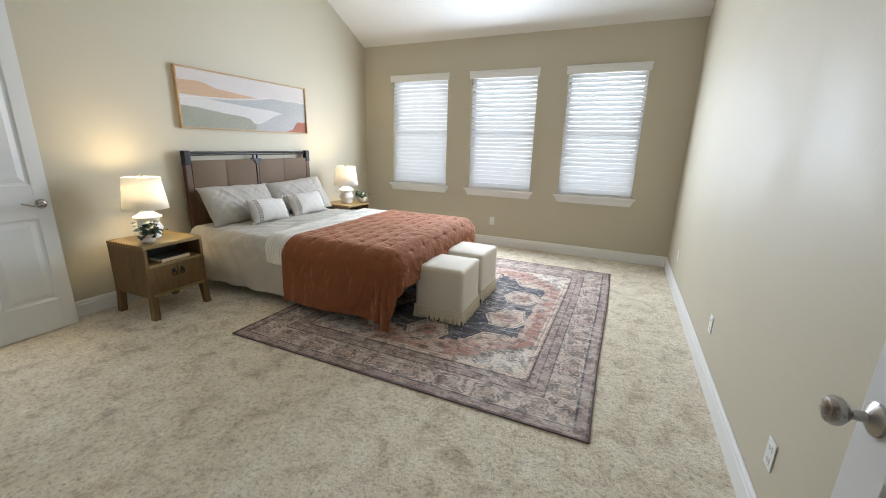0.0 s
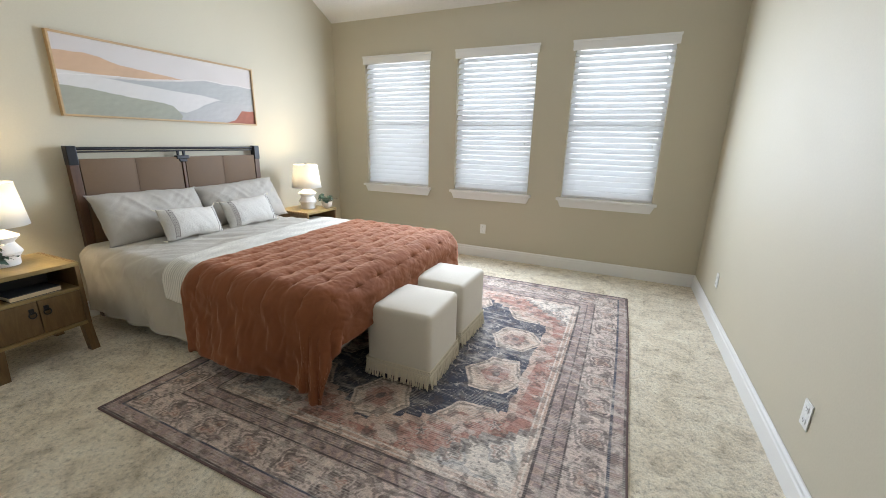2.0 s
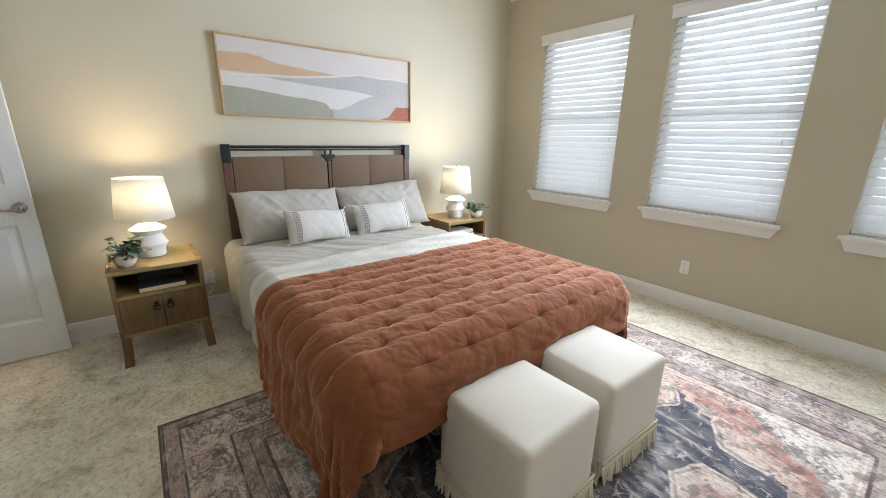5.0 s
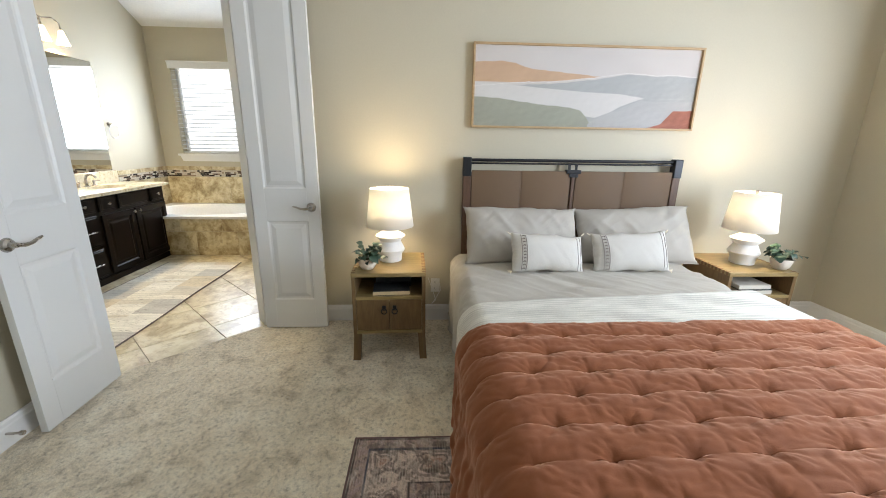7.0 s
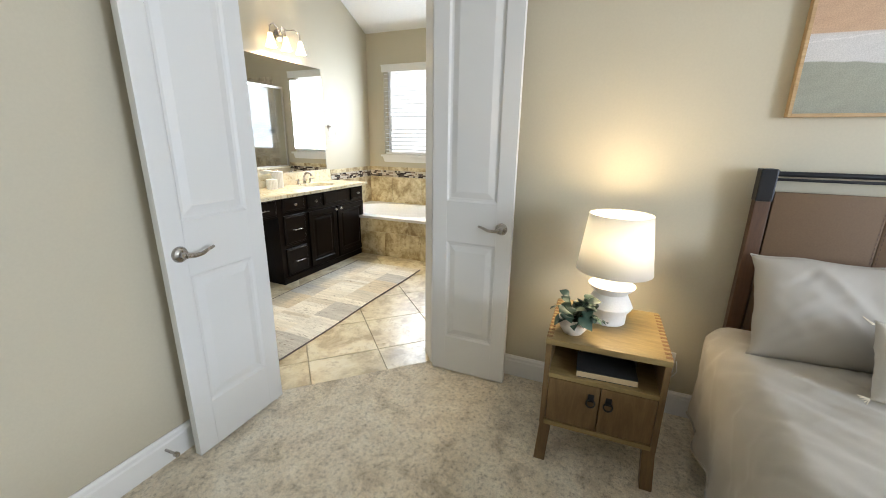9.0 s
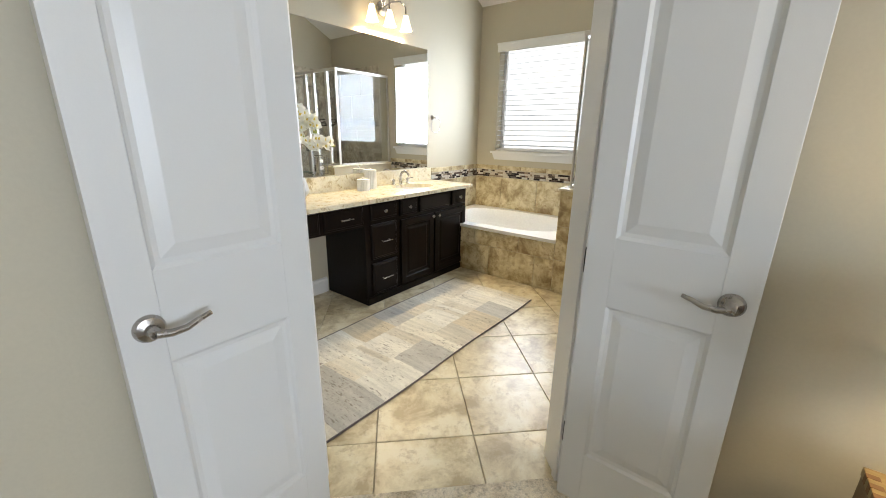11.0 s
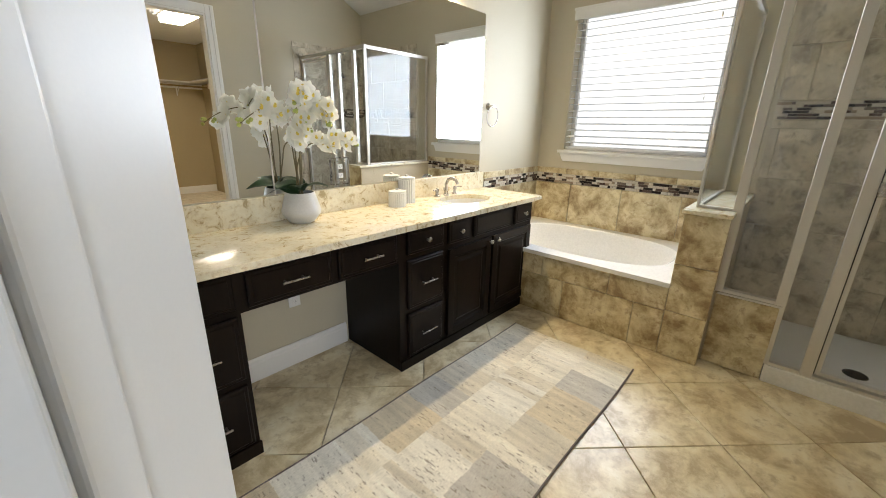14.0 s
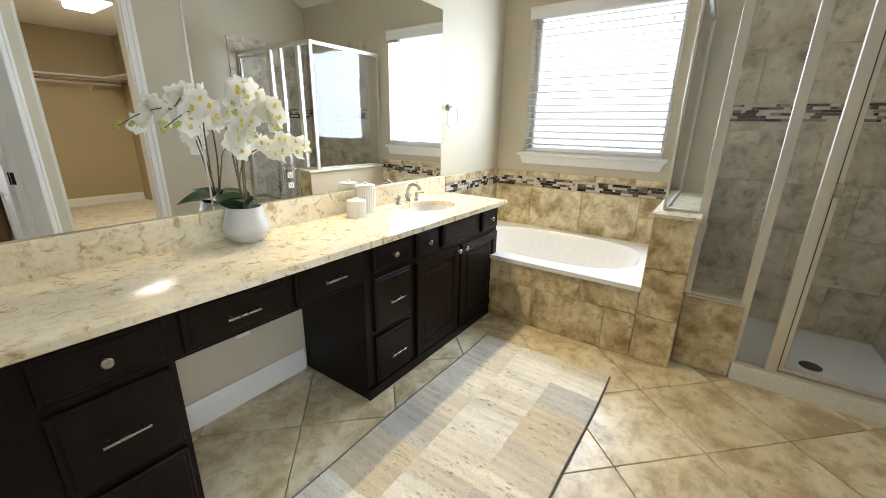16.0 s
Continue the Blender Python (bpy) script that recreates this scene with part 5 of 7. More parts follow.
def layered_landscape(U, V):
    n1, n2 = fbm(U * 6, V * 3, 5, 91), fbm(U * 20, V * 14, 6, 92, 4)
    C = np.zeros(U.shape + (3,)) + np.array((0.585, 0.54, 0.51))
    C += 0.02 * n1[..., None]
    f = lambda pts: np.interp(U, [p[0] for p in pts], [p[1] for p in pts]) + 0.006 * fbm(U * 10, V * 0, 9, 93)
    def lay(mask, col, var=0.05):
        k = np.clip(mask * 120, 0, 1)[..., None]
        cc = np.array(col) * (1 + var * n2 + var * n1)[..., None]
        C[:] = C * (1 - k) + cc * k
    # grey-blue ridge
    top = f([(0, 0.50), (0.35, 0.55), (0.55, 0.62), (0.68, 0.69), (0.8, 0.67), (0.9, 0.68), (1, 0.66)])
    lay(np.minimum(top - V, 1), (0.40, 0.40, 0.395), 0.05)
    # orange dune
    top = f([(0, 0.80), (0.12, 0.815), (0.18, 0.79), (0.24, 0.73), (0.4, 0.69), (0.54, 0.655), (0.58, 0.64)])
    bot = np.interp(U, [0, 0.16, 0.35, 0.5, 0.56, 0.6], [0.555, 0.55, 0.575, 0.615, 0.64, 0.66])
    lay(np.minimum(top - V, V - bot), (0.55, 0.365, 0.235), 0.05)
    # pale valley
    top = np.interp(U, [0, 0.16, 0.3, 0.5, 0.65, 0.74, 0.77], [0.555, 0.53, 0.495, 0.455, 0.44, 0.405, 0.385])
    bot = np.interp(U, [0, 0.3, 0.45, 0.55, 0.62, 0.66, 0.74, 0.77], [0.30, 0.22, 0.16, 0.12, 0.20, 0.27, 0.36, 0.38])
    lay(np.minimum(top - V, V - bot), (0.61, 0.585, 0.56), 0.03)
    # sage field
    top = f([(0, 0.375), (0.1, 0.36), (0.3, 0.285), (0.42, 0.26), (0.48, 0.22), (0.51, 0.13), (0.54, 0.02), (0.6, -0.1)])
    lay(top - V, (0.33, 0.33, 0.265), 0.05)
    # warm grey foreground
    top = f([(0.5, 0.0), (0.55, 0.12), (0.66, 0.25), (0.75, 0.36), (0.85, 0.35), (1, 0.36)])
    lay(np.where((U > 0.52), top - V, -1), (0.43, 0.42, 0.415), 0.04)
    # rust hill in the corner
    top = f([(0.74, -0.05), (0.80, 0.01), (0.86, 0.06), (0.885, 0.15), (0.91, 0.235), (1, 0.24)])
    lay(np.where(U > 0.75, top - V, -1), (0.36, 0.13, 0.085), 0.12)
    line = np.abs(V - f([(0, 0.50), (0.2, 0.555), (0.35, 0.57), (0.55, 0.64), (0.68, 0.70), (0.8, 0.675), (0.9, 0.685), (1, 0.665)])) < 0.004
    C[line] = (0.70, 0.67, 0.64)
    return np.clip(C, 0, 1)


paint(canvas, layered_landscape(U, V).reshape(-1, 3))
part("canvas", canvas, None, pic, "painted canvas of layered hills")
part("backing", boxes((0.0, -hw + 0.01, -hh + 0.01, 0.016, hw - 0.01, hh - 0.01)), M_ARTFRAME, pic)


# ---------- rug ----------
RX0, RX1, RY0, RY1 = -2.51, 0.015, 1.775, 4.73
nx, ny = 540, 640
u, v = np.linspace(0, 1, nx), np.linspace(0, 1, ny)
U, V = np.meshgrid(u, v, indexing="ij")
W_, L_ = RX1 - RX0, RY1 - RY0
xx, yy = U * W_, V * L_


def persian(xx, yy):
    """Faded oriental rug: banded border of rosettes, stepped field and a navy medallion."""
    ex, ey = np.minimum(xx, W_ - xx), np.minimum(yy, L_ - yy)
    e = np.minimum(ex, ey)
    along = np.where(ex < ey, yy, xx)
    n_s, n_m, n_l = fbm(xx, yy, 60, 101, 3), fbm(xx, yy, 18, 102, 3), fbm(xx, yy, 4, 103, 3)
    xx = xx + 0.022 * fbm(xx, yy, 7, 130) + 0.010 * fbm(xx, yy, 24, 131)
    yy = yy + 0.022 * fbm(xx, yy, 7, 132) + 0.010 * fbm(xx, yy, 24, 133)
    along = along + 0.03 * fbm(xx, yy, 9, 134)
    ivory, rust, plum, navy, slate, sand = [np.array(c) for c in ((0.64, 0.565, 0.49), (0.38, 0.19, 0.148), (0.118, 0.086, 0.080), (0.048, 0.050, 0.074), (0.37, 0.36, 0.37), (0.50, 0.36, 0.285))]
    C = np.zeros(xx.shape + (3,))
    def put(mask, col, a=1.0):
        k = (np.asarray(mask, float) * a)[..., None]
        C[:] = C * (1 - k) + np.array(col) * k
    cx, cy = xx - W_ / 2, yy - L_ / 2
    wob = 0.012 * n_s + 0.02 * n_m
    # pale corners of the field with scrolling motifs
    put(np.ones_like(xx), ivory)
    put(n_l > 0.1, slate * 1.15, 0.40)
    a, b = (xx / 0.21) % 1 - 0.5, (yy / 0.21 + 0.5 * (np.floor(xx / 0.21) % 2)) % 1 - 0.5
    rr = np.hypot(a, b) + 0.06 * np.sin(4 * np.arctan2(b, a)) + wob
    put(np.abs(rr - 0.30) < 0.035, slate * 0.7, 0.7)
    put(np.abs(rr - 0.17) < 0.03, rust, 0.5)
    put(rr < 0.09, plum, 0.6)
    put(np.abs(np.sin(a * 15 + 2 * n_m) * np.sin(b * 15)) > 0.80, plum, 0.45)
    # stepped rust ground, leaving pale corners
    st = 0.045
    qx, qy = np.floor(np.abs(cx + 0.01 * n_m) / st) * st, np.floor(np.abs(cy + 0.01 * n_m) / st) * st
    g = qy + 0.9 * qx
    ground = g < 1.33
    put(np.abs(g - 1.35) < 0.03, plum, 0.55)
    put(ground, rust)
    a, b = (xx / 0.17 + 0.2) % 1 - 0.5, (yy / 0.17) % 1 - 0.5
    rr = np.hypot(a, b) + 0.07 * np.sin(5 * np.arctan2(b, a) + 1) + wob
    put(ground & (np.abs(rr - 0.28) < 0.06), sand, 0.55)
    put(ground & (rr < 0.13), ivory, 0.6)
    put(ground & (rr < 0.06), plum, 0.8)
    put(ground & (n_m + 0.6 * n_l > 0.36), ivory * 0.95, 0.5)
    # long navy medallion with pale lozenges
    m = qy + 0.53 * qx
    med = (m < 0.90) & (qx < 0.64)
    put((m < 0.97) & (qx < 0.69), sand * 1.1, 0.8)
    put(med, navy)
    hx, hy = 0.515, 0.50
    a, b = np.abs((cx / hx + 0.5) % 1 - 0.5) * hx, np.abs((cy / hy) % 1 - 0.5) * hy
    hexd = np.maximum(a * 0.80 + b * 0.42, b * 0.84) + 0.25 * wob
    put(med & (hexd < 0.150), ivory * np.array((0.92, 0.84, 0.78)))
    put(med & (np.abs(hexd - 0.132) < 0.006), plum, 0.6)
    put(med & (hexd < 0.108), sand, 0.7)
    put(med & (hexd < 0.072 + 1.4 * wob), rust * 0.85, 0.95)
    put(med & (hexd < 0.022), plum, 0.9)
    put(med & (hexd > 0.165) & (np.abs(np.sin(cx * 33 + 6 * n_m) * np.sin(cy * 29 + 5 * n_m)) < 0.035), ivory * 0.9, 0.7)
    # borders: white lines, double plum guard, pale band of brown scrolls, dark edge
    put(e < 0.445, sand * 1.05, 0.7)
    put(np.abs(e - 0.438) < 0.004, ivory * 1.05, 0.8)
    put(np.abs(e - 0.410) < 0.006, ivory * 1.1, 0.8)
    put(e < 0.390, plum * 2.6)
    put((e < 0.380) & (np.sin(along * 2 * np.pi / 0.06 + 30 * e + 3 * n_s) > 0.55), sand * 0.9, 0.75)
    put(np.abs(e - 0.384) < 0.005, plum * 0.8)
    put(np.abs(e - 0.325) < 0.004, plum * 1.0)
    put(np.abs(e - 0.264) < 0.005, plum * 0.8)
    band = e < 0.258
    put(band, ivory * np.array((0.88, 0.80, 0.80)))
    a, b = (along / 0.26) % 1 - 0.5, (e - 0.16) / 0.21
    rr = np.hypot(a * 1.3, b) + 0.07 * np.sin(4 * np.arctan2(b, a) + 1) + 1.5 * wob
    put(band & (np.abs(rr - 0.40) < 0.035), plum * 1.3, 0.7)
    put(band & (rr < 0.27), sand * 0.9, 0.7)
    put(band & (np.abs(rr - 0.27) < 0.03), plum * 1.2, 0.8)
    put(band & (np.abs(rr - 0.12) < 0.035), rust * 0.8, 0.7)
    vine = np.abs(np.sin(along * 2 * np.pi / 0.13 + 14 * e + 2.5 * n_m) * np.cos(e * 60 + 2 * n_m))
    put(band & (vine > 0.80), plum * 1.6, 0.75)
    put(band & (n_s > 0.36), plum * 1.9, 0.65)
    put(e < 0.082, navy * 1.2)
    put(e < 0.070, plum * 2.8)
    put((e < 0.066) & (np.sin(along * 2 * np.pi / 0.05 + 3 * n_s) > 0.3), sand * 0.75, 0.6)
    put(e < 0.018, plum * 0.9)
    # wear: faded ivory patches, weft lines, abrash
    fade = np.clip(0.30 * n_l + 0.30 * n_m + 0.45 * n_s + 0.02, 0, 0.5)
    C[:] = C * (1 - fade[..., None]) + (ivory * 0.98) * fade[..., None]
    streak = np.clip(fbm(xx * 0.25, yy, 90, 107, 2) * 0.8 - 0.22, 0, 0.45) * (e > 0.03)
    C[:] = C * (1 - streak[..., None]) + (ivory * 1.1) * streak[..., None]
    dark = np.clip(fbm(xx, yy, 45, 109, 3) - 0.25, 0, 0.5)
    C[:] = C * (1 - 0.8 * dark[..., None])
    C *= (1 + 0.10 * fbm(xx * 0.1, yy, 7, 111))[..., None]
    rs = np.random.RandomState(8)
    C *= (0.80 + 0.40 * rs.rand(*xx.shape))[..., None]
    knots = (fbm(xx, yy, 75, 135, 3) > 0.34) & (e > 0.03)
    C[knots] = C[knots] * 0.45 + plum * 0.4
    return np.clip(C, 0.01, 1)


e = np.minimum(np.minimum(xx, W_ - xx), np.minimum(yy, L_ - yy))
Zr = np.where(e < 1e-6, 0.004, 0.013 + 0.0012 * fbm(xx, yy, 5, 120))
rug_me = sheet("rug", RX0 + xx + 0.006 * np.sin(V * 7) * (1 - 2 * U), RY0 + yy, Zr, M_RUG)
paint(rug_me, persian(xx, yy).reshape(-1, 3))
rug = thing("rug", "faded plum, rust and ivory oriental rug on the carpet", "rug")
part("woven_face", rug_me, None, rug)
bm = B()
for xa in (RX0, RX1):
    tube(bm, [(xa + 0.006 * math.sin(f * 7) * (1 if xa < -1 else -1), RY0 + f * L_, 0.010) for f in np.linspace(0, 1, 30)], 0.006, 6)
for ya in (RY0, RY1):
    tube(bm, [(RX0 + f * W_, ya, 0.010) for f in np.linspace(0, 1, 20)], 0.005, 6)
part("binding", bm, surface("rug_binding", (0.10, 0.06, 0.06), (0.16, 0.10, 0.09), 40, 0.9), rug, "dark plum overcast edge")


# ---------- bathroom: vanity ----------
VF = -1.0          # face of the doors and drawers
CT = 0.885         # counter top


def drawer_front(parent, x0, x1, z0, z1, pull=None, name="drawer"):
    """Bevelled slab front with a routed edge; pull: 'bar', 'knob' or None."""
    a, b = sorted((x0, x1))
    bm = B()
    rings = []
    for ins, dep in ((0.0, 0.0), (0.0, 0.014), (0.006, 0.019), (0.016, 0.019), (0.020, 0.0225)):
        rings.append([bm.verts.new((x, VF - 0.0195 + dep, z)) for x, z in ((a + ins, z0 + ins), (b - ins, z0 + ins), (b - ins, z1 - ins), (a + ins, z1 - ins))])
    for r, s in zip(rings, rings[1:]):
        for k in range(4):
            bm.faces.new((r[k], r[(k + 1) % 4], s[(k + 1) % 4], s[k]))
    bm.faces.new(rings[-1])
    bm.faces.new(rings[0][::-1])
    d = part(name, bm, M_ESPRESSO, parent)
    xm, zm = (a + b) / 2, (z0 + z1) / 2
    yf = VF + 0.003
    if pull == "bar":
        bm = B()
        tube(bm, [(xm - 0.058, yf + 0.028, zm), (xm + 0.058, yf + 0.028, zm)], 0.0048, 10)
        for s in (-1, 1):
            tube(bm, [(xm + s * 0.040, yf, zm), (xm + s * 0.040, yf + 0.028, zm)], 0.004, 8)
        part("handle", bm, M_NICKEL, d, "brushed nickel bar pull", True)
    elif pull == "knob":
        knob(d, xm, zm)
    return d


def knob(parent, x, z):
    bm = B()
    lathe(bm, [(0.008, 0.0), (0.006, 0.010), (0.013, 0.016), (0.0155, 0.022), (0.012, 0.027), (0.004, 0.029)], 20)
    bm.transform(Matrix.Translation((x, VF + 0.003, z)) @ Matrix.Rotation(radians(-90), 4, "X"))
    part("knob", bm, M_NICKEL, parent, "round brushed nickel knob", True)


def cabinet_door(parent, x0, x1, z0, z1, knob_x):
    a, b = sorted((x0, x1))
    f = 0.055
    d = part("door", boxes((a, VF - 0.019, z0, a + f, VF, z1), (b - f, VF - 0.019, z0, b, VF, z1), (a + f, VF - 0.019, z0, b - f, VF, z0 + f), (a + f, VF - 0.019, z1 - f, b - f, VF, z1), bevel=0.003), M_ESPRESSO, parent)
    bm = B()
    rings = []
    for ins, dep in ((0.0, -0.004), (0.008, -0.011), (0.03, -0.011), (0.045, -0.005)):
        rings.append([bm.verts.new((x, VF + dep, z)) for x, z in ((a + f + ins, z0 + f + ins), (b - f - ins, z0 + f + ins), (b - f - ins, z1 - f - ins), (a + f + ins, z1 - f - ins))])
    for r, s in zip(rings, rings[1:]):
        for k in range(4):
            bm.faces.new((r[k], r[(k + 1) % 4], s[(k + 1) % 4], s[k]))
    bm.faces.new(rings[-1])
    part("panel", bm, M_ESPRESSO, d)
    bm = B()
    lathe(bm, [(0.008, 0.0), (0.006, 0.010), (0.013, 0.016), (0.0155, 0.022), (0.012, 0.027), (0.004, 0.029)], 20)
    bm.transform(Matrix.Translation((knob_x, VF + 0.0, z1 - 0.03)) @ Matrix.Rotation(radians(-90), 4, "X"))
    part("knob", bm, M_NICKEL, d, "round brushed nickel knob", True)
    return d


ESP = "dark espresso vanity cabinet with "
cab = thing("vanity_cabinet", ESP + "drawers and two doors under the sink", "cabinet", pose(0, 0, 0), "vanity units")
part("body", boxes((-5.765, YM + 0.002, 0.0, -4.40, VF - 0.020, 0.68), (-5.765, VF - 0.045, 0.68, -4.40, VF - 0.020, 0.852), (-5.765, YM + 0.002, 0.68, -5.745, VF - 0.045, 0.852), (-4.42, YM + 0.002, 0.68, -4.40, VF - 0.045, 0.852)), M_ESPRESSO, cab)
part("plinth", boxes((-5.765, VF - 0.0195, 0.0, -4.395, VF - 0.006, 0.062), bevel=0.003), M_ESPRESSO, cab)
drawer_front(cab, -4.455, -4.735, 0.708, 0.842, "knob")
drawer_front(cab, -4.455, -4.735, 0.385, 0.675, "bar")
drawer_front(cab, -4.455, -4.735, 0.075, 0.350, "bar")
drawer_front(cab, -4.785, -4.985, 0.700, 0.842, "knob")
drawer_front(cab, -5.035, -5.465, 0.700, 0.842, None, "false_front")
drawer_front(cab, -5.515, -5.740, 0.700, 0.842, "knob")
cabinet_door(cab, -4.790, -5.225, 0.075, 0.665, -5.205)
cabinet_door(cab, -5.250, -5.745, 0.075, 0.665, -5.290)
cab2 = thing("vanity_cabinet", ESP + "two drawers over an open knee space", "cabinet", pose(0, 0, 0), "vanity units")
part("body", boxes((-4.40, YM + 0.3, 0.672, -3.585, VF - 0.020, 0.852)), M_ESPRESSO, cab2)
drawer_front(cab2, -4.025, -4.375, 0.690, 0.838, "bar")
drawer_front(cab2, -3.615, -3.985, 0.690, 0.838, "bar")
cab3 = thing("vanity_cabinet", ESP + "a stack of three drawers", "cabinet", pose(0, 0, 0), "vanity units")
part("body", boxes((-3.585, YM + 0.002, 0.0, XE - 0.002, VF - 0.020, 0.852)), M_ESPRESSO, cab3)
part("plinth", boxes((-3.59, VF - 0.0195, 0.0, XE - 0.002, VF - 0.006, 0.062), bevel=0.003), M_ESPRESSO, cab3)
drawer_front(cab3, -3.275, -3.565, 0.697, 0.842, "knob")
drawer_front(cab3, -3.275, -3.565, 0.392, 0.665, "bar")
drawer_front(cab3, -3.275, -3.565, 0.075, 0.360, "bar")

# counter with a rounded front edge and an oval sink cut-out
SX, SY, SA, SB = -5.27, -1.285, 0.215, 0.155
ct = thing("countertop", "polished cream quartz countertop with a backsplash", "countertop", pose(0, 0, 0))
bm = B()
n = 64
oval = [(SX + SA * math.cos(2 * math.pi * i / n), SY + SB * math.sin(2 * math.pi * i / n)) for i in range(n)]
x0, x1, y0, y1 = -5.825, XE - 0.001, YM + 0.001, -0.972
def ray_to_rect(px, py):
    dx, dy = px - SX, py - SY
    k = min(((x1 - SX) if dx > 0 else (x0 - SX)) / dx if abs(dx) > 1e-9 else 9e9, ((y1 - SY) if dy > 0 else (y0 - SY)) / dy if abs(dy) > 1e-9 else 9e9)
    return SX + dx * k, SY + dy * k
outer = [ray_to_rect(*p) for p in oval]
for cx_, cy_ in ((x0, y0), (x0, y1), (x1, y0), (x1, y1)):
    j = min(range(n), key=lambda i: (outer[i][0] - cx_) ** 2 + (outer[i][1] - cy_) ** 2)
    outer[j] = (cx_, cy_)
for z, flip in ((CT, False), (CT - 0.032, True)):
    vi = [bm.verts.new((*p, z)) for p in oval]
    vo = [bm.verts.new((*p, z)) for p in outer]
    for i in range(n):
        bm.faces.new((vi[i], vo[i], vo[(i + 1) % n], vi[(i + 1) % n]))
    if not flip:
        ti, to = vi, vo
    else:
        for i in range(n):
            bm.faces.new((ti[i], ti[(i + 1) % n], vi[(i + 1) % n], vi[i]))
            bm.faces.new((to[i], vo[i], vo[(i + 1) % n], to[(i + 1) % n]))
es = [e for e in bm.edges if all(abs(v.co.y - y1) < 1e-5 or abs(v.co.x - x0) < 1e-5 for v in e.verts) and abs(e.verts[0].co.z - e.verts[1].co.z) < 1e-6]
bmesh.ops.bevel(bm, geom=es, offset=0.011, segments=4, affect="EDGES", profile=0.5)
part("slab", bm, M_QUARTZ, ct, "", True)
part("backsplash", boxes((-5.80, YM + 0.001, CT + 0.0005, XE - 0.001, YM + 0.021, 1.018), bevel=0.002), M_QUARTZ, ct)

sink = thing("sink", "white oval undermount basin set in the counter", "sink", pose(SX, SY, 0))
bm = B()
prof = [(1.0, CT - 0.033), (0.985, CT - 0.06), (0.93, CT - 0.11), (0.75, CT - 0.15), (0.4, CT - 0.168), (0.09, CT - 0.172)]
rings = [[bm.verts.new((k * (SA + 0.008) * math.cos(2 * math.pi * i / n), k * (SB + 0.008) * math.sin(2 * math.pi * i / n), z)) for i in range(n)] for k, z in prof]
for a, b in zip(rings, rings[1:]):
    for i in range(n):
        bm.faces.new((a[i], a[(i + 1) % n], b[(i + 1) % n], b[i]))
bm.faces.new(rings[-1])
part("bowl", bm, M_ACRYL, sink, "", True)
bm = B()
lathe(bm, [(0.022, 0.0), (0.022, 0.003), (0.012, 0.004)], 20, (0, 0, CT - 0.172))
part("drain", bm, M_NICKEL, sink, "", True)

fct = thing("faucet", "brushed nickel widespread faucet with two lever handles", "faucet", pose(SX, YM + 0.075, CT))
bm = B()
lathe(bm, [(0.024, 0.0), (0.024, 0.006), (0.015, 0.014), (0.013, 0.04)], 20)
tube(bm, [(0, 0, 0.03), (0, 0.0, 0.085), (0, 0.018, 0.118), (0, 0.055, 0.132), (0, 0.092, 0.122), (0, 0.112, 0.098)], 0.0115, 12)
lathe(bm, [(0.003, 0.0), (0.005, 0.02), (0.002, 0.028)], 10, (0, -0.02, 0.03))
part("spout", bm, M_NICKEL, fct, "", True)
for s in (-1, 1):
    bm = B()
    lathe(bm, [(0.022, 0.0), (0.022, 0.006), (0.013, 0.016), (0.010, 0.03), (0.015, 0.042), (0.013, 0.056), (0.005, 0.062)], 18, (s * 0.10, 0, 0))
    tube(bm, [(s * 0.10, 0, 0.050), (s * 0.13, 0.012, 0.056), (s * 0.158, 0.022, 0.054)], 0.006, 8, 0.004)
    part("handle", bm, M_NICKEL, fct, "", True)


def canister(x, y, r, h, label):
    ob = thing("canister", label, "canister", pose(x, y, CT), "vanity canisters")
    bm = B()
    n = 96
    rings = []
    for z in (0.0, h):
        rings.append([bm.verts.new(((r + (0.0022 if (i // 2) % 2 else 0)) * math.cos(2 * math.pi * i / n), (r + (0.0022 if (i // 2) % 2 else 0)) * math.sin(2 * math.pi * i / n), z)) for i in range(n)])
    for i in range(n):
        bm.faces.new((rings[0][i], rings[0][(i + 1) % n], rings[1][(i + 1) % n], rings[1][i]))
    bm.faces.new(rings[0][::-1])
    bm.faces.new(rings[1])
    part("jar", bm, M_CERAMIC, ob, "ribbed cream ceramic jar")
    bm = B()
    lathe(bm, [(r * 0.98, h + 0.001), (r * 1.02, h + 0.004), (r * 1.02, h + 0.012), (r * 0.6, h + 0.017), (r * 0.2, h + 0.018), (r * 0.24, h + 0.026), (r * 0.1, h + 0.029)], 32)
    part("lid", bm, M_CERAMIC, ob, "", True)
    return ob


canister(-4.735, -1.410, 0.054, 0.085, "short ribbed cream ceramic canister with a lid")
canister(-4.865, -1.462, 0.055, 0.155, "tall ribbed cream ceramic canister with a lid")

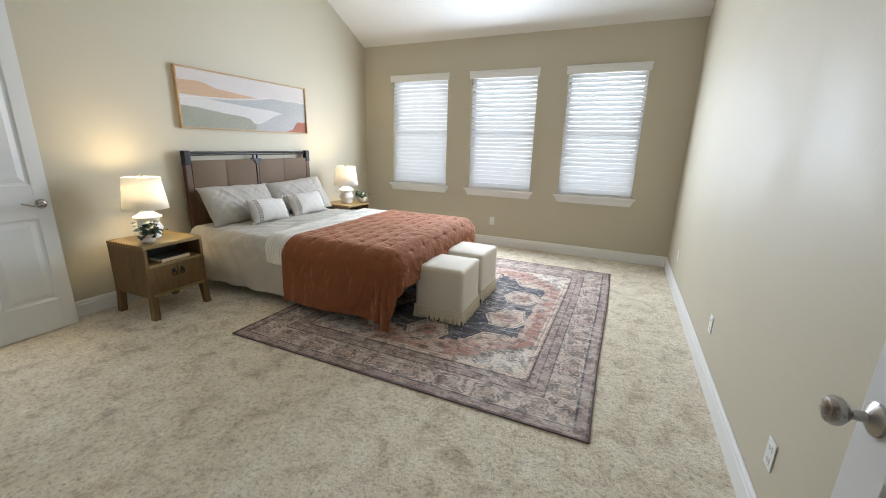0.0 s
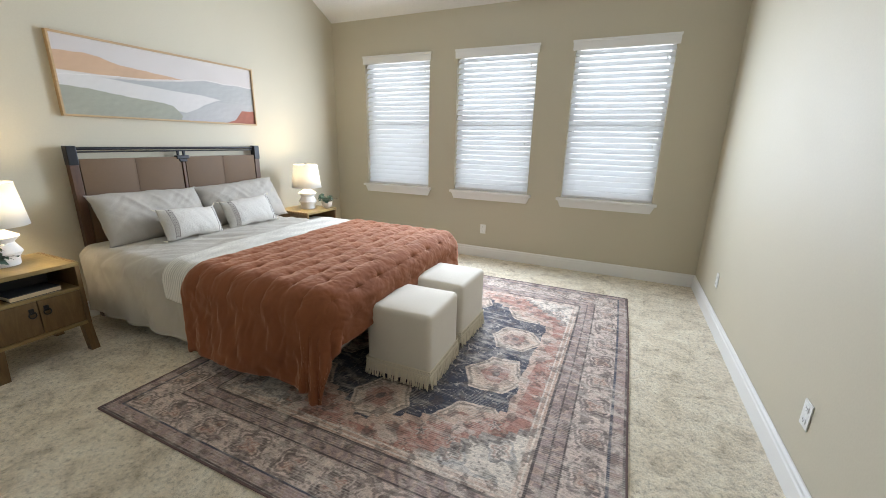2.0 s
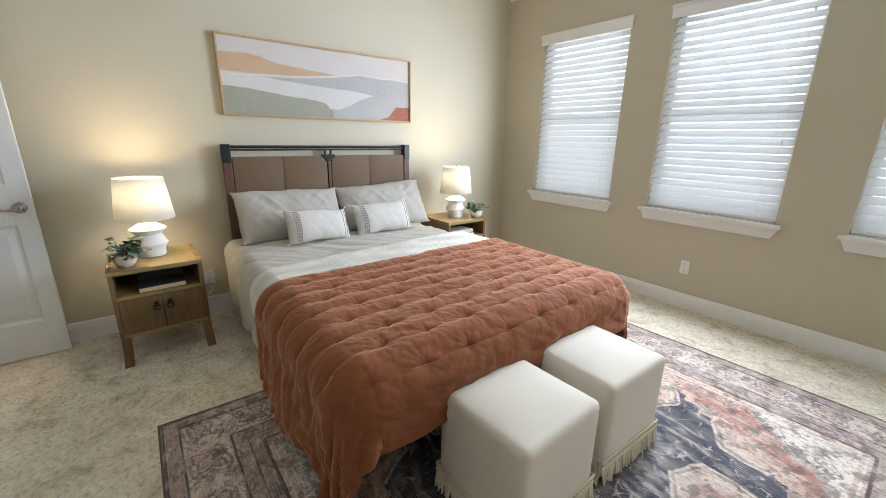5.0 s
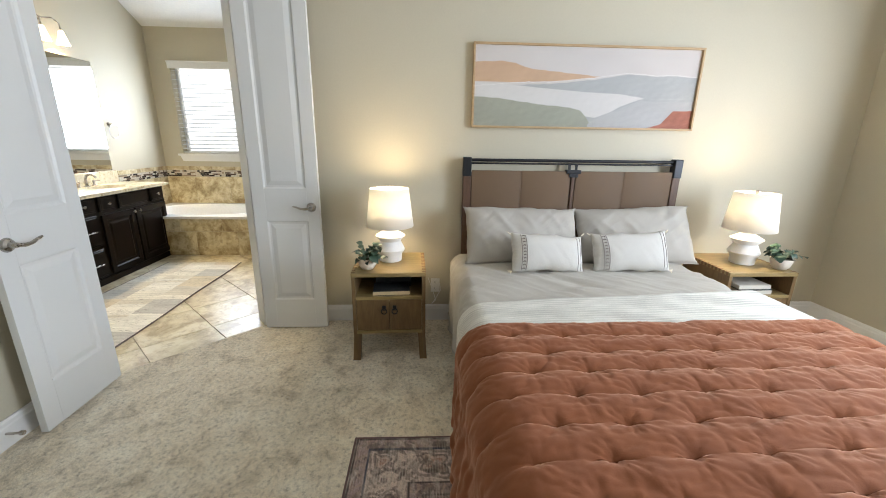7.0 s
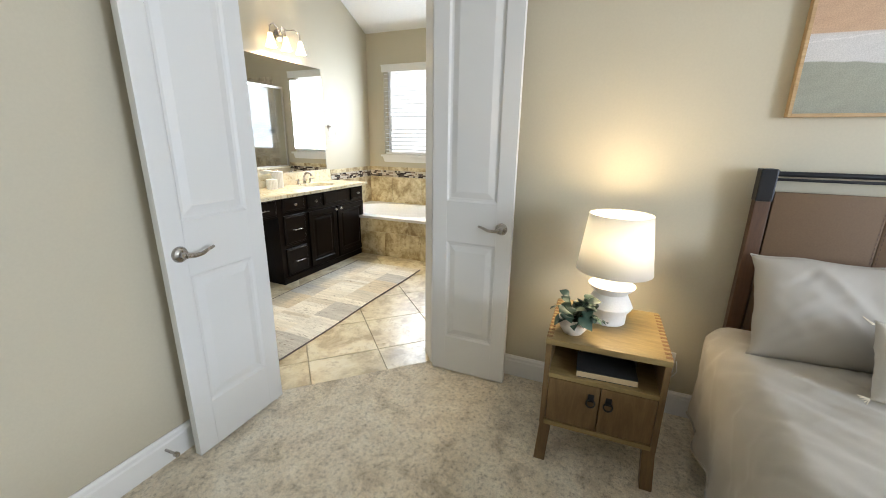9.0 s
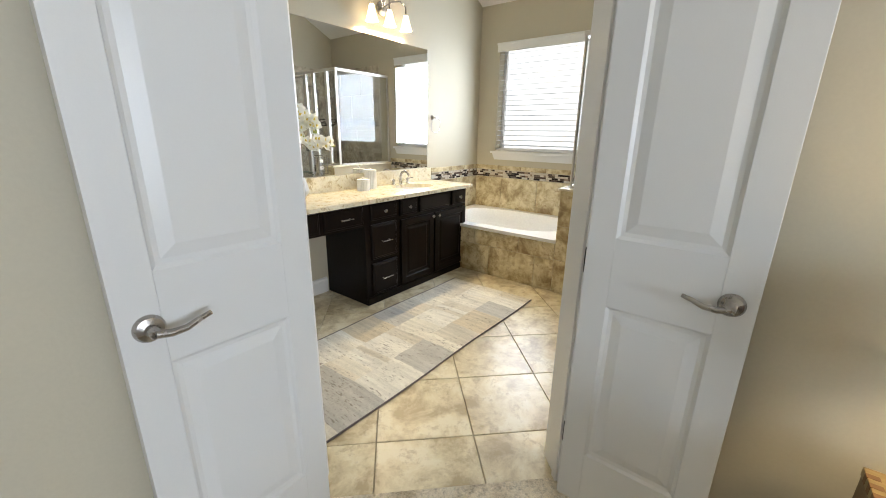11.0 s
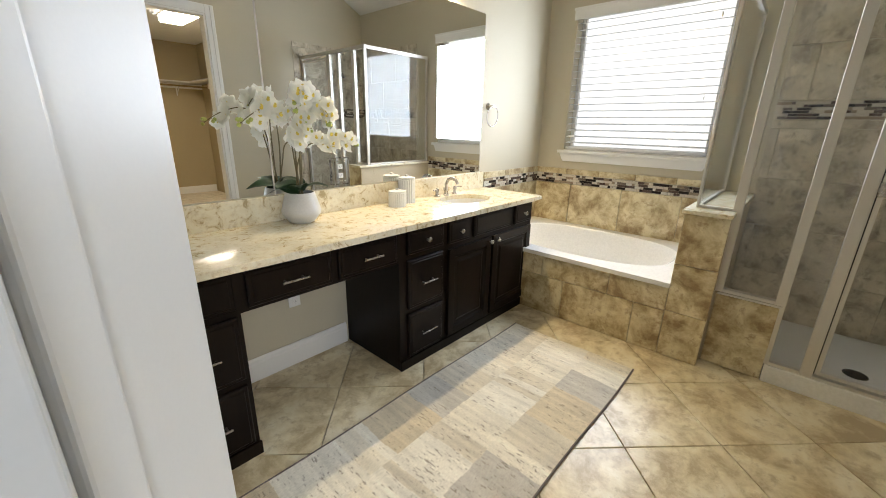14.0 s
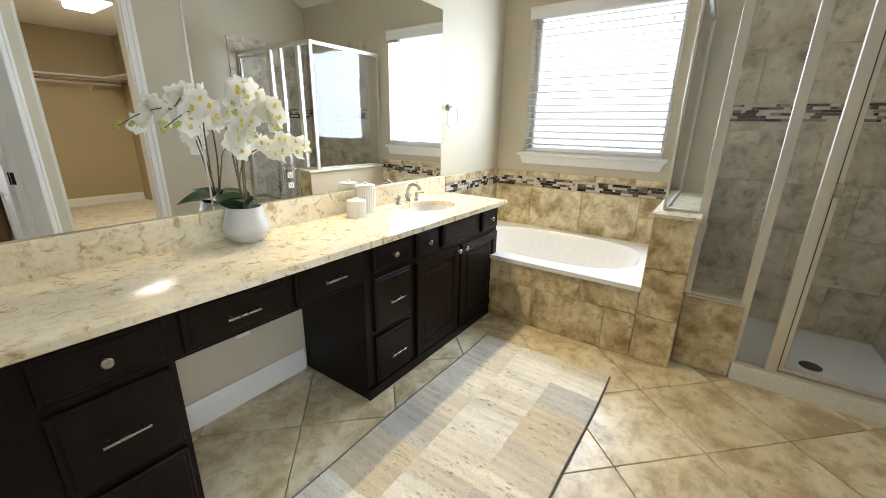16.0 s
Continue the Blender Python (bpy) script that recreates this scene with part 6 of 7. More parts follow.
# mirror in two sheets with a seam
for a, b in ((-5.757, -4.0065), (-4.0045, XE - 0.004)):
    single("mirror", boxes((a, YM + 0.001, 1.024, b, YM + 0.006, 2.19)), M_MIRROR, "large frameless mirror sheet resting on the backsplash", "mirror", group="vanity mirrors")
single("mirror_clip", boxes((-4.0085, YM + 0.0065, 1.022, -4.0025, YM + 0.0095, 2.19)), M_FRAME, "thin metal seam strip between the mirror sheets", "mirror trim")
mo = outlet(pose(-4.405, YM + 0.0068, 1.118), "white outlet in a mirrored cover plate", M_MIRROR)
bm = boxes((-0.058, -0.0005, -0.075, -0.036, 0.005, 0.075), (0.036, -0.0005, -0.075, 0.058, 0.005, 0.075), (-0.036, -0.0005, 0.058, 0.036, 0.005, 0.075), (-0.036, -0.0005, -0.075, 0.036, 0.005, -0.058), bevel=0.001)
part("mirror_plate", bm, M_MIRROR, mo, "polished mirror cover plate")
part("plate_rim", boxes((-0.060, 0.005, 0.073, 0.060, 0.0075, 0.077), (-0.060, 0.005, -0.077, 0.060, 0.0075, -0.073), (-0.061, 0.005, -0.073, -0.057, 0.0075, 0.073), (0.057, 0.005, -0.073, 0.061, 0.0075, 0.073)), M_NICKEL, mo, "thin bevelled plate edge")

# towel ring
tr = thing("towel_ring", "brushed nickel towel ring on the wall", "towel ring", pose(-5.845, YM, 1.54))
bm = B()
lathe(bm, [(0.027, 0.0), (0.027, 0.006), (0.018, 0.012), (0.011, 0.02), (0.010, 0.05), (0.013, 0.055), (0.012, 0.064)], 24)
bm.transform(Matrix.Rotation(radians(-90), 4, "X"))
part("post", bm, M_NICKEL, tr, "", True)
bm = B()
tube(bm, [(0.075 * math.sin(t), 0.052 + 0.006 * math.cos(t), -0.078 + 0.078 * math.cos(t)) for t in np.linspace(0, 2 * math.pi, 40)], 0.0042, 8)
part("ring", bm, M_NICKEL, tr, "", True)

# three-light vanity fixture
vl = thing("vanity_light", "three-arm nickel vanity light with glowing glass shades", "light", pose(-5.14, YM, 2.42))
bm = B()
lathe(bm, [(0.06, 0.0), (0.06, 0.012), (0.045, 0.022), (0.02, 0.03)], 28)
bm.transform(Matrix.Rotation(radians(-90), 4, "X"))
part("back_plate", bm, M_NICKEL, vl, "", True)
for k in (-1, 0, 1):
    x = k * 0.205
    bm = B()
    if k:
        tube(bm, [(0, 0.02, 0), (0.3 * x, 0.06, 0.055), (0.7 * x, 0.09, 0.075), (x, 0.10, 0.04), (x, 0.10, -0.03)], 0.006, 8)
    else:
        tube(bm, [(0, 0.02, 0), (0, 0.06, 0.075), (0, 0.10, 0.05), (0, 0.10, -0.03)], 0.006, 8)
    arm = part("arm", bm, M_NICKEL, vl, "", True)
    bm = B()
    lathe(bm, [(0.018, -0.025), (0.024, -0.045), (0.033, -0.085), (0.045, -0.125), (0.052, -0.150)], 28, (x, 0.10, 0), cap=False)
    g = part("shade", bm, M_BULB, arm, "glowing frosted glass bell shade", True)
    lamp("vanity_bulb", "POINT", VANITY_W, WARM2, pose(-5.14 + x, YM + 0.10, 2.42 - 0.104), 0.018)

# orchid in a grey-white pot
orc = thing("orchid", "white potted orchid with arching flower stems", "plant", pose(-4.085, -1.425, CT))
bm = B()
lathe(bm, [(0.052, 0.0), (0.066, 0.006), (0.096, 0.048), (0.100, 0.062), (0.095, 0.080), (0.072, 0.158), (0.068, 0.158), (0.072, 0.135)], 40)
part("pot", bm, M_ORCHPOT, orc, "pale tapered ceramic pot", True)
bm = B()
lathe(bm, [(0.001, 0.14), (0.04, 0.14), (0.064, 0.135)], 20, cap=False)
part("soil", bm, M_SOIL, orc)
BIGLEAF = leaf_mesh("leaf", 0.20, 0.062, M_LEAFL, 0.55, 0.25)
for k, (a, tl, sc) in enumerate(((-95, 14, 1.0), (-30, 30, 0.9), (38, 26, 0.95), (95, 16, 1.0), (160, 34, 0.85), (215, 20, 0.95))):
    lf = part("leaf", BIGLEAF, None, orc)
    lf.matrix_local = Matrix.Translation((0, 0, 0.14)) @ Matrix.Rotation(radians(a), 4, "Z") @ Matrix.Rotation(radians(tl + 10), 4, "X") @ Matrix.Rotation(radians(22 - 11 * k), 4, "Y") @ Matrix.Scale(sc * 0.84, 4)
bm = B()
for k in range(5):
    a = 2 * math.pi * k / 5 + math.pi / 2
    wd, ln = (0.017, 0.040) if k not in (1, 4) else (0.024, 0.040)
    ca, sa = math.cos(a), math.sin(a)
    rows = []
    for i in range(5):
        f = i / 4
        wv = wd * math.sin(math.pi * (0.12 + 0.83 * f)) 
        rr = 0.004 + ln * f
        rows.append([bm.verts.new((rr * ca - g * wv * sa, rr * sa + g * wv * ca, 0.010 * f * f + 0.003 * abs(g))) for g in (-1, 0, 1)])
    for r, s2 in zip(rows, rows[1:]):
        for j in range(2):
            bm.faces.new((r[j], r[j + 1], s2[j + 1], s2[j]))
FLOWER = mesh("flower", bm, M_PETAL, True)
bm = B()
lathe(bm, [(0.002, 0.002), (0.008, 0.006), (0.006, 0.014), (0.001, 0.018)], 8)
lathe(bm, [(0.002, 0.0), (0.006, 0.004), (0.001, 0.02)], 6, (0, -0.008, 0.004))
LIP = mesh("lip", bm, M_YELLOW, True)
rnd = random.Random(77)
STEMS = [[(0.0, 0.0, 0.14), (0.02, 0.01, 0.34), (0.045, 0.03, 0.49), (0.11, 0.06, 0.565), (0.21, 0.09, 0.545), (0.31, 0.11, 0.48)],
         [(-0.01, 0.01, 0.14), (-0.025, 0.0, 0.36), (-0.03, 0.03, 0.54), (-0.02, 0.08, 0.63), (0.03, 0.13, 0.62), (0.07, 0.16, 0.54)],
         [(0.01, -0.02, 0.14), (-0.02, -0.03, 0.30), (-0.06, 0.0, 0.385), (-0.15, 0.03, 0.415), (-0.25, 0.05, 0.41), (-0.33, 0.06, 0.40)],
         [(0.0, 0.02, 0.14), (0.0, 0.03, 0.32), (-0.015, 0.06, 0.50), (-0.05, 0.11, 0.60), (-0.085, 0.15, 0.56), (-0.09, 0.17, 0.48)],
         [(0.01, 0.02, 0.14), (0.02, 0.03, 0.32), (0.03, 0.06, 0.44), (0.02, 0.10, 0.50), (-0.02, 0.14, 0.47)]]
for pts in STEMS:
    P = [Vector(p) for p in pts]
    fine = []
    for i in range(len(P) - 1):
        p0, p1, p2, p3 = P[max(i - 1, 0)], P[i], P[i + 1], P[min(i + 2, len(P) - 1)]
        for f in np.linspace(0, 1, 8, endpoint=False):
            fine.append(0.5 * ((2 * p1) + (p2 - p0) * f + (2 * p0 - 5 * p1 + 4 * p2 - p3) * f * f + (3 * p1 - p0 - 3 * p2 + p3) * f ** 3))
    bm = B()
    tube(bm, fine, 0.0042, 6, 0.002)
    part("stem", bm, M_STEM, orc, "", True)
    k0 = int(len(fine) * 0.50)
    for j in range(k0, len(fine) - 5, 2):
        for again in range(2 + (pts[0][1] >= 0.01) - 0):
            p = fine[j] + Vector((rnd.uniform(-0.03, 0.03), rnd.uniform(-0.01, 0.04), rnd.uniform(-0.045, 0.03)))
            fl_ = part("flower", FLOWER, None, orc)
            fl_.matrix_local = Matrix.Translation(p) @ Matrix.Rotation(radians(rnd.uniform(-45, 45)), 4, "Z") @ Matrix.Rotation(radians(-75 + rnd.uniform(-25, 20)), 4, "X") @ Matrix.Rotation(radians(rnd.uniform(-25, 25)), 4, "Z") @ Matrix.Scale(rnd.uniform(0.74, 1.02), 4)
            lp = part("lip", LIP, None, fl_)
    for j in range(len(fine) - 5, len(fine)):
        p = fine[j] + Vector((rnd.uniform(-0.012, 0.012), rnd.uniform(-0.01, 0.01), rnd.uniform(-0.016, 0.016)))
        bm = B()
        bmesh.ops.create_icosphere(bm, subdivisions=1, radius=0.0105)
        bd = part("bud", bm, M_BUD, orc, "", True)
        bd.matrix_local = Matrix.Translation(p)

# ---------- bathroom: tub, pony wall, shower ----------
AX = -5.685        # tiled apron face
setting("tub_apron", boxes((AX - 0.09, YM, -0.01, AX - 0.008, 0.02, 0.455)), M_GROUT, "grout bed of the tiled tub apron", "tub apron")
setting("pony_wall", boxes((XT, 0.028, -0.01, AX - 0.008, 0.237, 0.925)), M_GROUT, "half wall between the tub and the shower", "half wall")
setting("shower_low_wall", boxes((-5.91, 0.237, -0.01, -5.808, 0.545, 0.455)), M_GROUT, "low tiled wall under the fixed shower glass", "half wall")
single("pony_wall_cap", boxes((XT + 0.001, 0.008, 0.926, AX + 0.022, 0.252, 0.950), bevel=0.005), M_QUARTZ, "pale stone cap on the half wall", "stone cap")
single("low_wall_cap", boxes((-5.915, 0.253, 0.456, -5.795, 0.552, 0.468), bevel=0.003), M_FRAME, "metal sill under the fixed shower glass", "sill")

tub = thing("bathtub", "white drop-in soaking tub in a tiled deck", "bathtub", pose(0, 0, 0))
tx0, tx1, ty0, ty1 = XT + 0.012, AX + 0.014, YM + 0.012, 0.024
bm = B()
n = 72
tcx, tcy = (tx0 + tx1) / 2 - 0.01, (ty0 + ty1) / 2
def sup(k, a, b, p, t):
    c, s_ = math.cos(t), math.sin(t)
    return (tcx + k * a * math.copysign(abs(c) ** (2 / p), c), tcy + k * b * math.copysign(abs(s_) ** (2 / p), s_))
rim = []
for i in range(n):
    t = 2 * math.pi * i / n
    c, s_ = math.cos(t), math.sin(t)
    kx = ((tx1 if c > 0 else tx0) - tcx) / c if abs(c) > 1e-9 else 9e9
    ky = ((ty1 if s_ > 0 else ty0) - tcy) / s_ if abs(s_) > 1e-9 else 9e9
    kk = min(kx, ky)
    rim.append((tcx + c * kk, tcy + s_ * kk))
for cx_, cy_ in ((tx0, ty0), (tx0, ty1), (tx1, ty0), (tx1, ty1)):
    j = min(range(n), key=lambda i: (rim[i][0] - cx_) ** 2 + (rim[i][1] - cy_) ** 2)
    rim[j] = (cx_, cy_)
levels = [([(*p, 0.458) for p in rim]), ([(*p, 0.488) for p in rim])]
for k, p, z in ((1.0, 2.7, 0.490), (0.975, 2.7, 0.478), (0.93, 2.6, 0.38), (0.86, 2.5, 0.20), (0.72, 2.4, 0.09), (0.3, 2.2, 0.075)):
    levels.append([(*sup(k, 0.425, 0.685, p, 2 * math.pi * i / n), z) for i in range(n)])
edge = B()
outer = [[edge.verts.new(c3) for c3 in lv] for lv in levels[:3]]
for a, b in zip(outer, outer[1:]):
    for i in range(n):
        edge.faces.new((a[i], a[(i + 1) % n], b[(i + 1) % n], b[i]))
part("rim", edge, M_ACRYL, tub)
rings = [[bm.verts.new(c3) for c3 in lv] for lv in levels[2:]]
for a, b in zip(rings, rings[1:]):
    for i in range(n):
        bm.faces.new((a[i], a[(i + 1) % n], b[(i + 1) % n], b[i]))
bm.faces.new(rings[-1])
part("basin", bm, M_ACRYL, tub, "", True)

# shower pan, curb, drain
pan = thing("shower_pan", "white acrylic shower pan with a curb", "shower pan", pose(0, 0, 0))
part("floor_pan", boxes((XT + 0.012, 0.239, 0.0, -5.912, YN - 0.012, 0.055), bevel=0.006), M_ACRYL, pan)
part("curb", boxes((-5.911, 0.548, -0.006, -5.795, YN - 0.012, 0.105), bevel=0.008, seg=3), M_ACRYL, pan)
bm = B()
lathe(bm, [(0.055, 0.055), (0.055, 0.059), (0.048, 0.0605), (0.01, 0.0605)], 28, (-6.14, 0.95, 0))
part("drain", bm, M_BLACK, pan, "dark round drain cover", True)

# framed shower enclosure
FX = -5.822
TOPZ = 2.13
enc = thing("shower_enclosure", "framed glass shower enclosure with a hinged door", "shower", pose(0, 0, 0))
def post(y, z0, w=0.032, x=FX, label=""):
    part("post", boxes((x - 0.018, y - w / 2, z0, x + 0.018, y + w / 2, TOPZ), bevel=0.003), M_FRAME, enc, label)
post(0.056, 0.951, 0.014)
post(0.252, 0.469, 0.046)
post(0.541, 0.106, 0.046)
post(0.725, 0.106, 0.052)
post(YN - 0.020, 0.106, 0.034)
part("header", boxes((FX - 0.020, 0.042, TOPZ, FX + 0.020, YN - 0.003, TOPZ + 0.036), bevel=0.003), M_FRAME, enc)
part("side_header", boxes((XT + 0.014, 0.043, TOPZ + 0.002, FX - 0.021, 0.070, TOPZ + 0.034), bevel=0.003), M_FRAME, enc)
part("wall_channel", boxes((XT + 0.013, 0.044, 0.951, XT + 0.035, 0.068, TOPZ), bevel=0.002), M_FRAME, enc)
part("bottom_track", boxes((XT + 0.036, 0.044, 0.951, FX - 0.019, 0.068, 0.965), bevel=0.002), M_FRAME, enc)
part("bottom_track", boxes((FX - 0.012, 0.064, 0.951, FX + 0.012, 0.228, 0.965), bevel=0.002), M_FRAME, enc)
part("bottom_track", boxes((FX - 0.014, 0.276, 0.469, FX + 0.014, 0.517, 0.487), bevel=0.002), M_FRAME, enc)
part("bottom_track", boxes((FX - 0.018, 0.565, 0.106, FX + 0.018, 0.698, 0.124), bevel=0.002), M_FRAME, enc)
part("bottom_track", boxes((FX - 0.018, 0.752, 0.106, FX + 0.018, YN - 0.038, 0.122), bevel=0.002), M_FRAME, enc)
for a, b, z0 in ((0.063, 0.229, 0.965), (0.275, 0.518, 0.487), (0.564, 0.699, 0.124)):
    pn = part("glass_panel", boxes((FX - 0.003, a, z0, FX + 0.003, b, TOPZ)), M_SHGLASS, enc, "clear fixed glass panel")
    pn.visible_shadow = False
pn = part("glass_panel", boxes((XT + 0.035, 0.053, 0.965, FX - 0.018, 0.059, TOPZ)), M_SHGLASS, enc, "clear fixed glass panel")
pn.visible_shadow = False
dr = part("door", boxes((FX - 0.012, 0.756, 0.135, FX + 0.012, 0.776, TOPZ - 0.02), (FX - 0.012, YN - 0.062, 0.135, FX + 0.012, YN - 0.042, TOPZ - 0.02), (FX - 0.012, 0.776, 0.135, FX + 0.012, YN - 0.062, 0.153), (FX - 0.012, 0.776, TOPZ - 0.04, FX + 0.012, YN - 0.062, TOPZ - 0.02), bevel=0.002), M_FRAME, enc, "framed glass shower door")
pn = part("glass_panel", boxes((FX - 0.003, 0.776, 0.153, FX + 0.003, YN - 0.062, TOPZ - 0.04)), M_SHGLASS, dr, "clear door glass")
pn.visible_shadow = False
part("door_seal", boxes((FX - 0.013, 0.7515, 0.135, FX + 0.013, 0.7558, TOPZ - 0.02)), M_SLOT, dr, "black rubber door seal")
part("handle", boxes((FX + 0.0125, 0.752, 1.105, FX + 0.040, 0.782, 1.172), bevel=0.004), M_NICKEL, dr, "small nickel door handle")
sh = thing("shower_fixture", "nickel shower rose on a short wall arm", "shower fixture", pose(-6.30, YN - 0.012, 2.0))
bm = B()
tube(bm, [(0, 0, 0.05), (0, -0.07, 0.06), (0, -0.13, 0.02)], 0.009, 10)
lathe(bm, [(0.028, 0.045), (0.028, 0.055)], 20)
part("arm", bm, M_NICKEL, sh, "", True)
bm = B()
lathe(bm, [(0.012, 0.0), (0.02, -0.02), (0.05, -0.05), (0.052, -0.06), (0.01, -0.062)], 28, (0, -0.14, 0.02))
part("rose", bm, M_NICKEL, sh, "", True)

# woven runner on the tiles
MX0, MX1, MY0, MY1 = -5.375, -3.22, -0.845, -0.022
nx, ny = 560, 230
U, V = np.meshgrid(np.linspace(0, 1, nx), np.linspace(0, 1, ny), indexing="ij")
xx, yy = U * (MX1 - MX0), V * (MY1 - MY0)
def patchwork(xx, yy):
    """Three lengthwise columns of undyed stripes in cream, oatmeal and grey."""
    rs = np.random.RandomState(12)
    cols = np.array([(0.76, 0.70, 0.585), (0.66, 0.575, 0.43), (0.56, 0.535, 0.485), (0.82, 0.785, 0.70), (0.79, 0.745, 0.64), (0.68, 0.625, 0.52)])
    C = np.zeros(xx.shape + (3,))
    wob = 0.004 * fbm(xx, yy, 40, 140)
    colm = np.clip(np.floor((yy + wob) / 0.276).astype(int), 0, 2)
    for c in range(3):
        edges, x = [], -0.05
        while x < 2.4:
            x += rs.choice((0.05, 0.10, 0.16, 0.22, 0.30))
            edges.append(x)
        tone = rs.randint(0, 6, len(edges) + 1)
        k = np.searchsorted(np.array(edges), (xx + wob).ravel()).reshape(xx.shape)
        C[colm == c] = cols[tone[k]][colm == c]
    line = fbm(xx, yy * 0.05 + colm * 3.0, 140, 142, 2)
    C *= (1 + 0.15 * line)[..., None]
    grit = np.random.RandomState(31).rand(*xx.shape)
    grit = sum(np.roll(grit, k, 1) for k in range(-3, 4)) / 7
    grit = (grit + 0.5 * np.roll(grit, 1, 0)) / 1.5
    speck = np.clip((grit - 0.60 + 0.055 * fbm(xx, yy, 9, 145) + 0.03 * fbm(xx, yy, 31, 146)) * 7.0, 0, 0.75)[..., None]
    C[:] = C * (1 - speck) + np.array((0.20, 0.16, 0.125)) * speck
    C *= (1 + 0.07 * fbm(xx, yy, 30, 143))[..., None]
    return np.clip(C, 0.01, 0.9)
e = np.minimum(np.minimum(xx, (MX1 - MX0) - xx), np.minimum(yy, (MY1 - MY0) - yy))
mat_me = sheet("bath_runner", MX0 + xx + 0.006 * np.sin(yy * 8), MY0 + yy + 0.005 * np.sin(xx * 5), np.where(e < 1e-6, -0.001, 0.009 + 0.001 * fbm(xx, yy, 30, 144)), M_MAT)
paint(mat_me, patchwork(xx, yy).reshape(-1, 3))
runner = thing("bath_runner", "pale striped patchwork woven runner on the floor tiles", "runner rug")
part("weave", mat_me, None, runner)
for ya in (MY0, MY1):
    bm = B()
    tube(bm, [(MX0 + f * (MX1 - MX0) + 0.006 * math.sin((ya - MY0) * 8), ya + 0.005 * math.sin(f * (MX1 - MX0) * 5), 0.006) for f in np.linspace(0, 1, 40)], 0.0055, 6)
    part("binding", bm, M_STITCH, runner, "dark overcast edge")

# ---------- closet, seen in the mirror ----------
sf = thing("closet_shelf", "long white closet shelf with a hanging rod", "shelf", pose(-4.9, YW, 2.05))
part("board", boxes((-1.04, -0.32, 0, 0.93, -0.002, 0.02), bevel=0.002), M_TRIM, sf)
part("cleat", boxes((-1.04, -0.02, -0.09, 0.93, -0.002, -0.001)), M_TRIM, sf)
for x in (-0.6, 0.1, 0.7):
    bm = B()
    tube(bm, [(x, -0.02, -0.22), (x, -0.02, -0.01)], 0.010, 6)
    tube(bm, [(x, -0.02, -0.20), (x, -0.16, -0.10), (x, -0.28, -0.03)], 0.009, 6)
    part("bracket", bm, M_TRIM, sf)
bm = B()
tube(bm, [(-1.04, -0.27, -0.06), (0.93, -0.27, -0.06)], 0.016, 12)
part("rod", bm, M_OAK, sf, "wooden hanging rod", True)
side_shelf = thing("closet_shelf", "white closet side shelf on a wall cleat", "shelf", pose(-5.95, 3.6, 2.05))
part("board", boxes((0.002, -1.35, 0, 0.32, 1.45, 0.02), bevel=0.002), M_TRIM, side_shelf)
part("cleat", boxes((0.002, -1.35, -0.09, 0.02, 1.45, -0.001)), M_TRIM, side_shelf)
part("end_panel", boxes((0.021, -1.37, -0.16, 0.30, -1.352, 0.02), bevel=0.003), M_TRIM, side_shelf)
cl = thing("closet_light", "glowing rectangular ceiling light in the closet", "light", pose(-5.02, 2.75, 2.75))
part("diffuser", boxes((-0.14, -0.6, -0.085, 0.14, 0.6, -0.012), bevel=0.02, seg=3), M_TUBE, cl)
part("housing", boxes((-0.15, -0.61, -0.012, 0.15, 0.61, 0.0)), M_TRIM, cl)

# ---------- tiles, piece by piece ----------
def tile_mesh(w, h, d, material, bev=0.002):
    bm = B()
    vs = [(-w / 2, -h / 2), (w / 2, -h / 2), (w / 2, h / 2), (-w / 2, h / 2)]
    lo = [bm.verts.new((x, y, 0)) for x, y in vs]
    mi = [bm.verts.new((x, y, d - bev)) for x, y in vs]
    hi = [bm.verts.new((x - math.copysign(bev, x), y - math.copysign(bev, y), d)) for x, y in vs]
    for a, b in ((lo, mi), (mi, hi)):
        for i in range(4):
            bm.faces.new((a[i], a[(i + 1) % 4], b[(i + 1) % 4], b[i]))
    bm.faces.new(hi)
    return mesh("tile", bm, material)


TILES = {}
def put_tile(parent, m, w, h, d, material):
    key = (round(w, 3), round(h, 3), d, material.name)
    if key not in TILES:
        TILES[key] = tile_mesh(w, h, d, material)
    o = part("tile", TILES[key], None, parent)
    o.matrix_world = m
    return o


def tile_run(parent, origin, ua, va, ulen, vlen, tw, th, offset, material, d=0.009, gap=0.004, u_shift=0.0):
    """Running-bond tiles over a rectangle: origin, unit directions, lengths. Tiles are cut at its edges."""
    origin, ua, va = Vector(origin), Vector(ua), Vector(va)
    nn = ua.cross(va)
    rot = Matrix((ua, va, nn)).transposed().to_4x4()
    v, row = 0.0, 0
    while v < vlen - 0.01:
        v1 = min(v + th, vlen)
        u = -(u_shift + (offset * row) % 1.0 * tw) % tw - tw
        while u < ulen - 0.005:
            a, b = max(u, 0.0), min(u + tw, ulen)
            if b - a > 0.012:
                c = origin + ua * (a + b) / 2 + va * (v + v1) / 2
                put_tile(parent, Matrix.Translation(c) @ rot, b - a - gap, v1 - v - gap, d, material)
            u += tw
        v += th
        row += 1


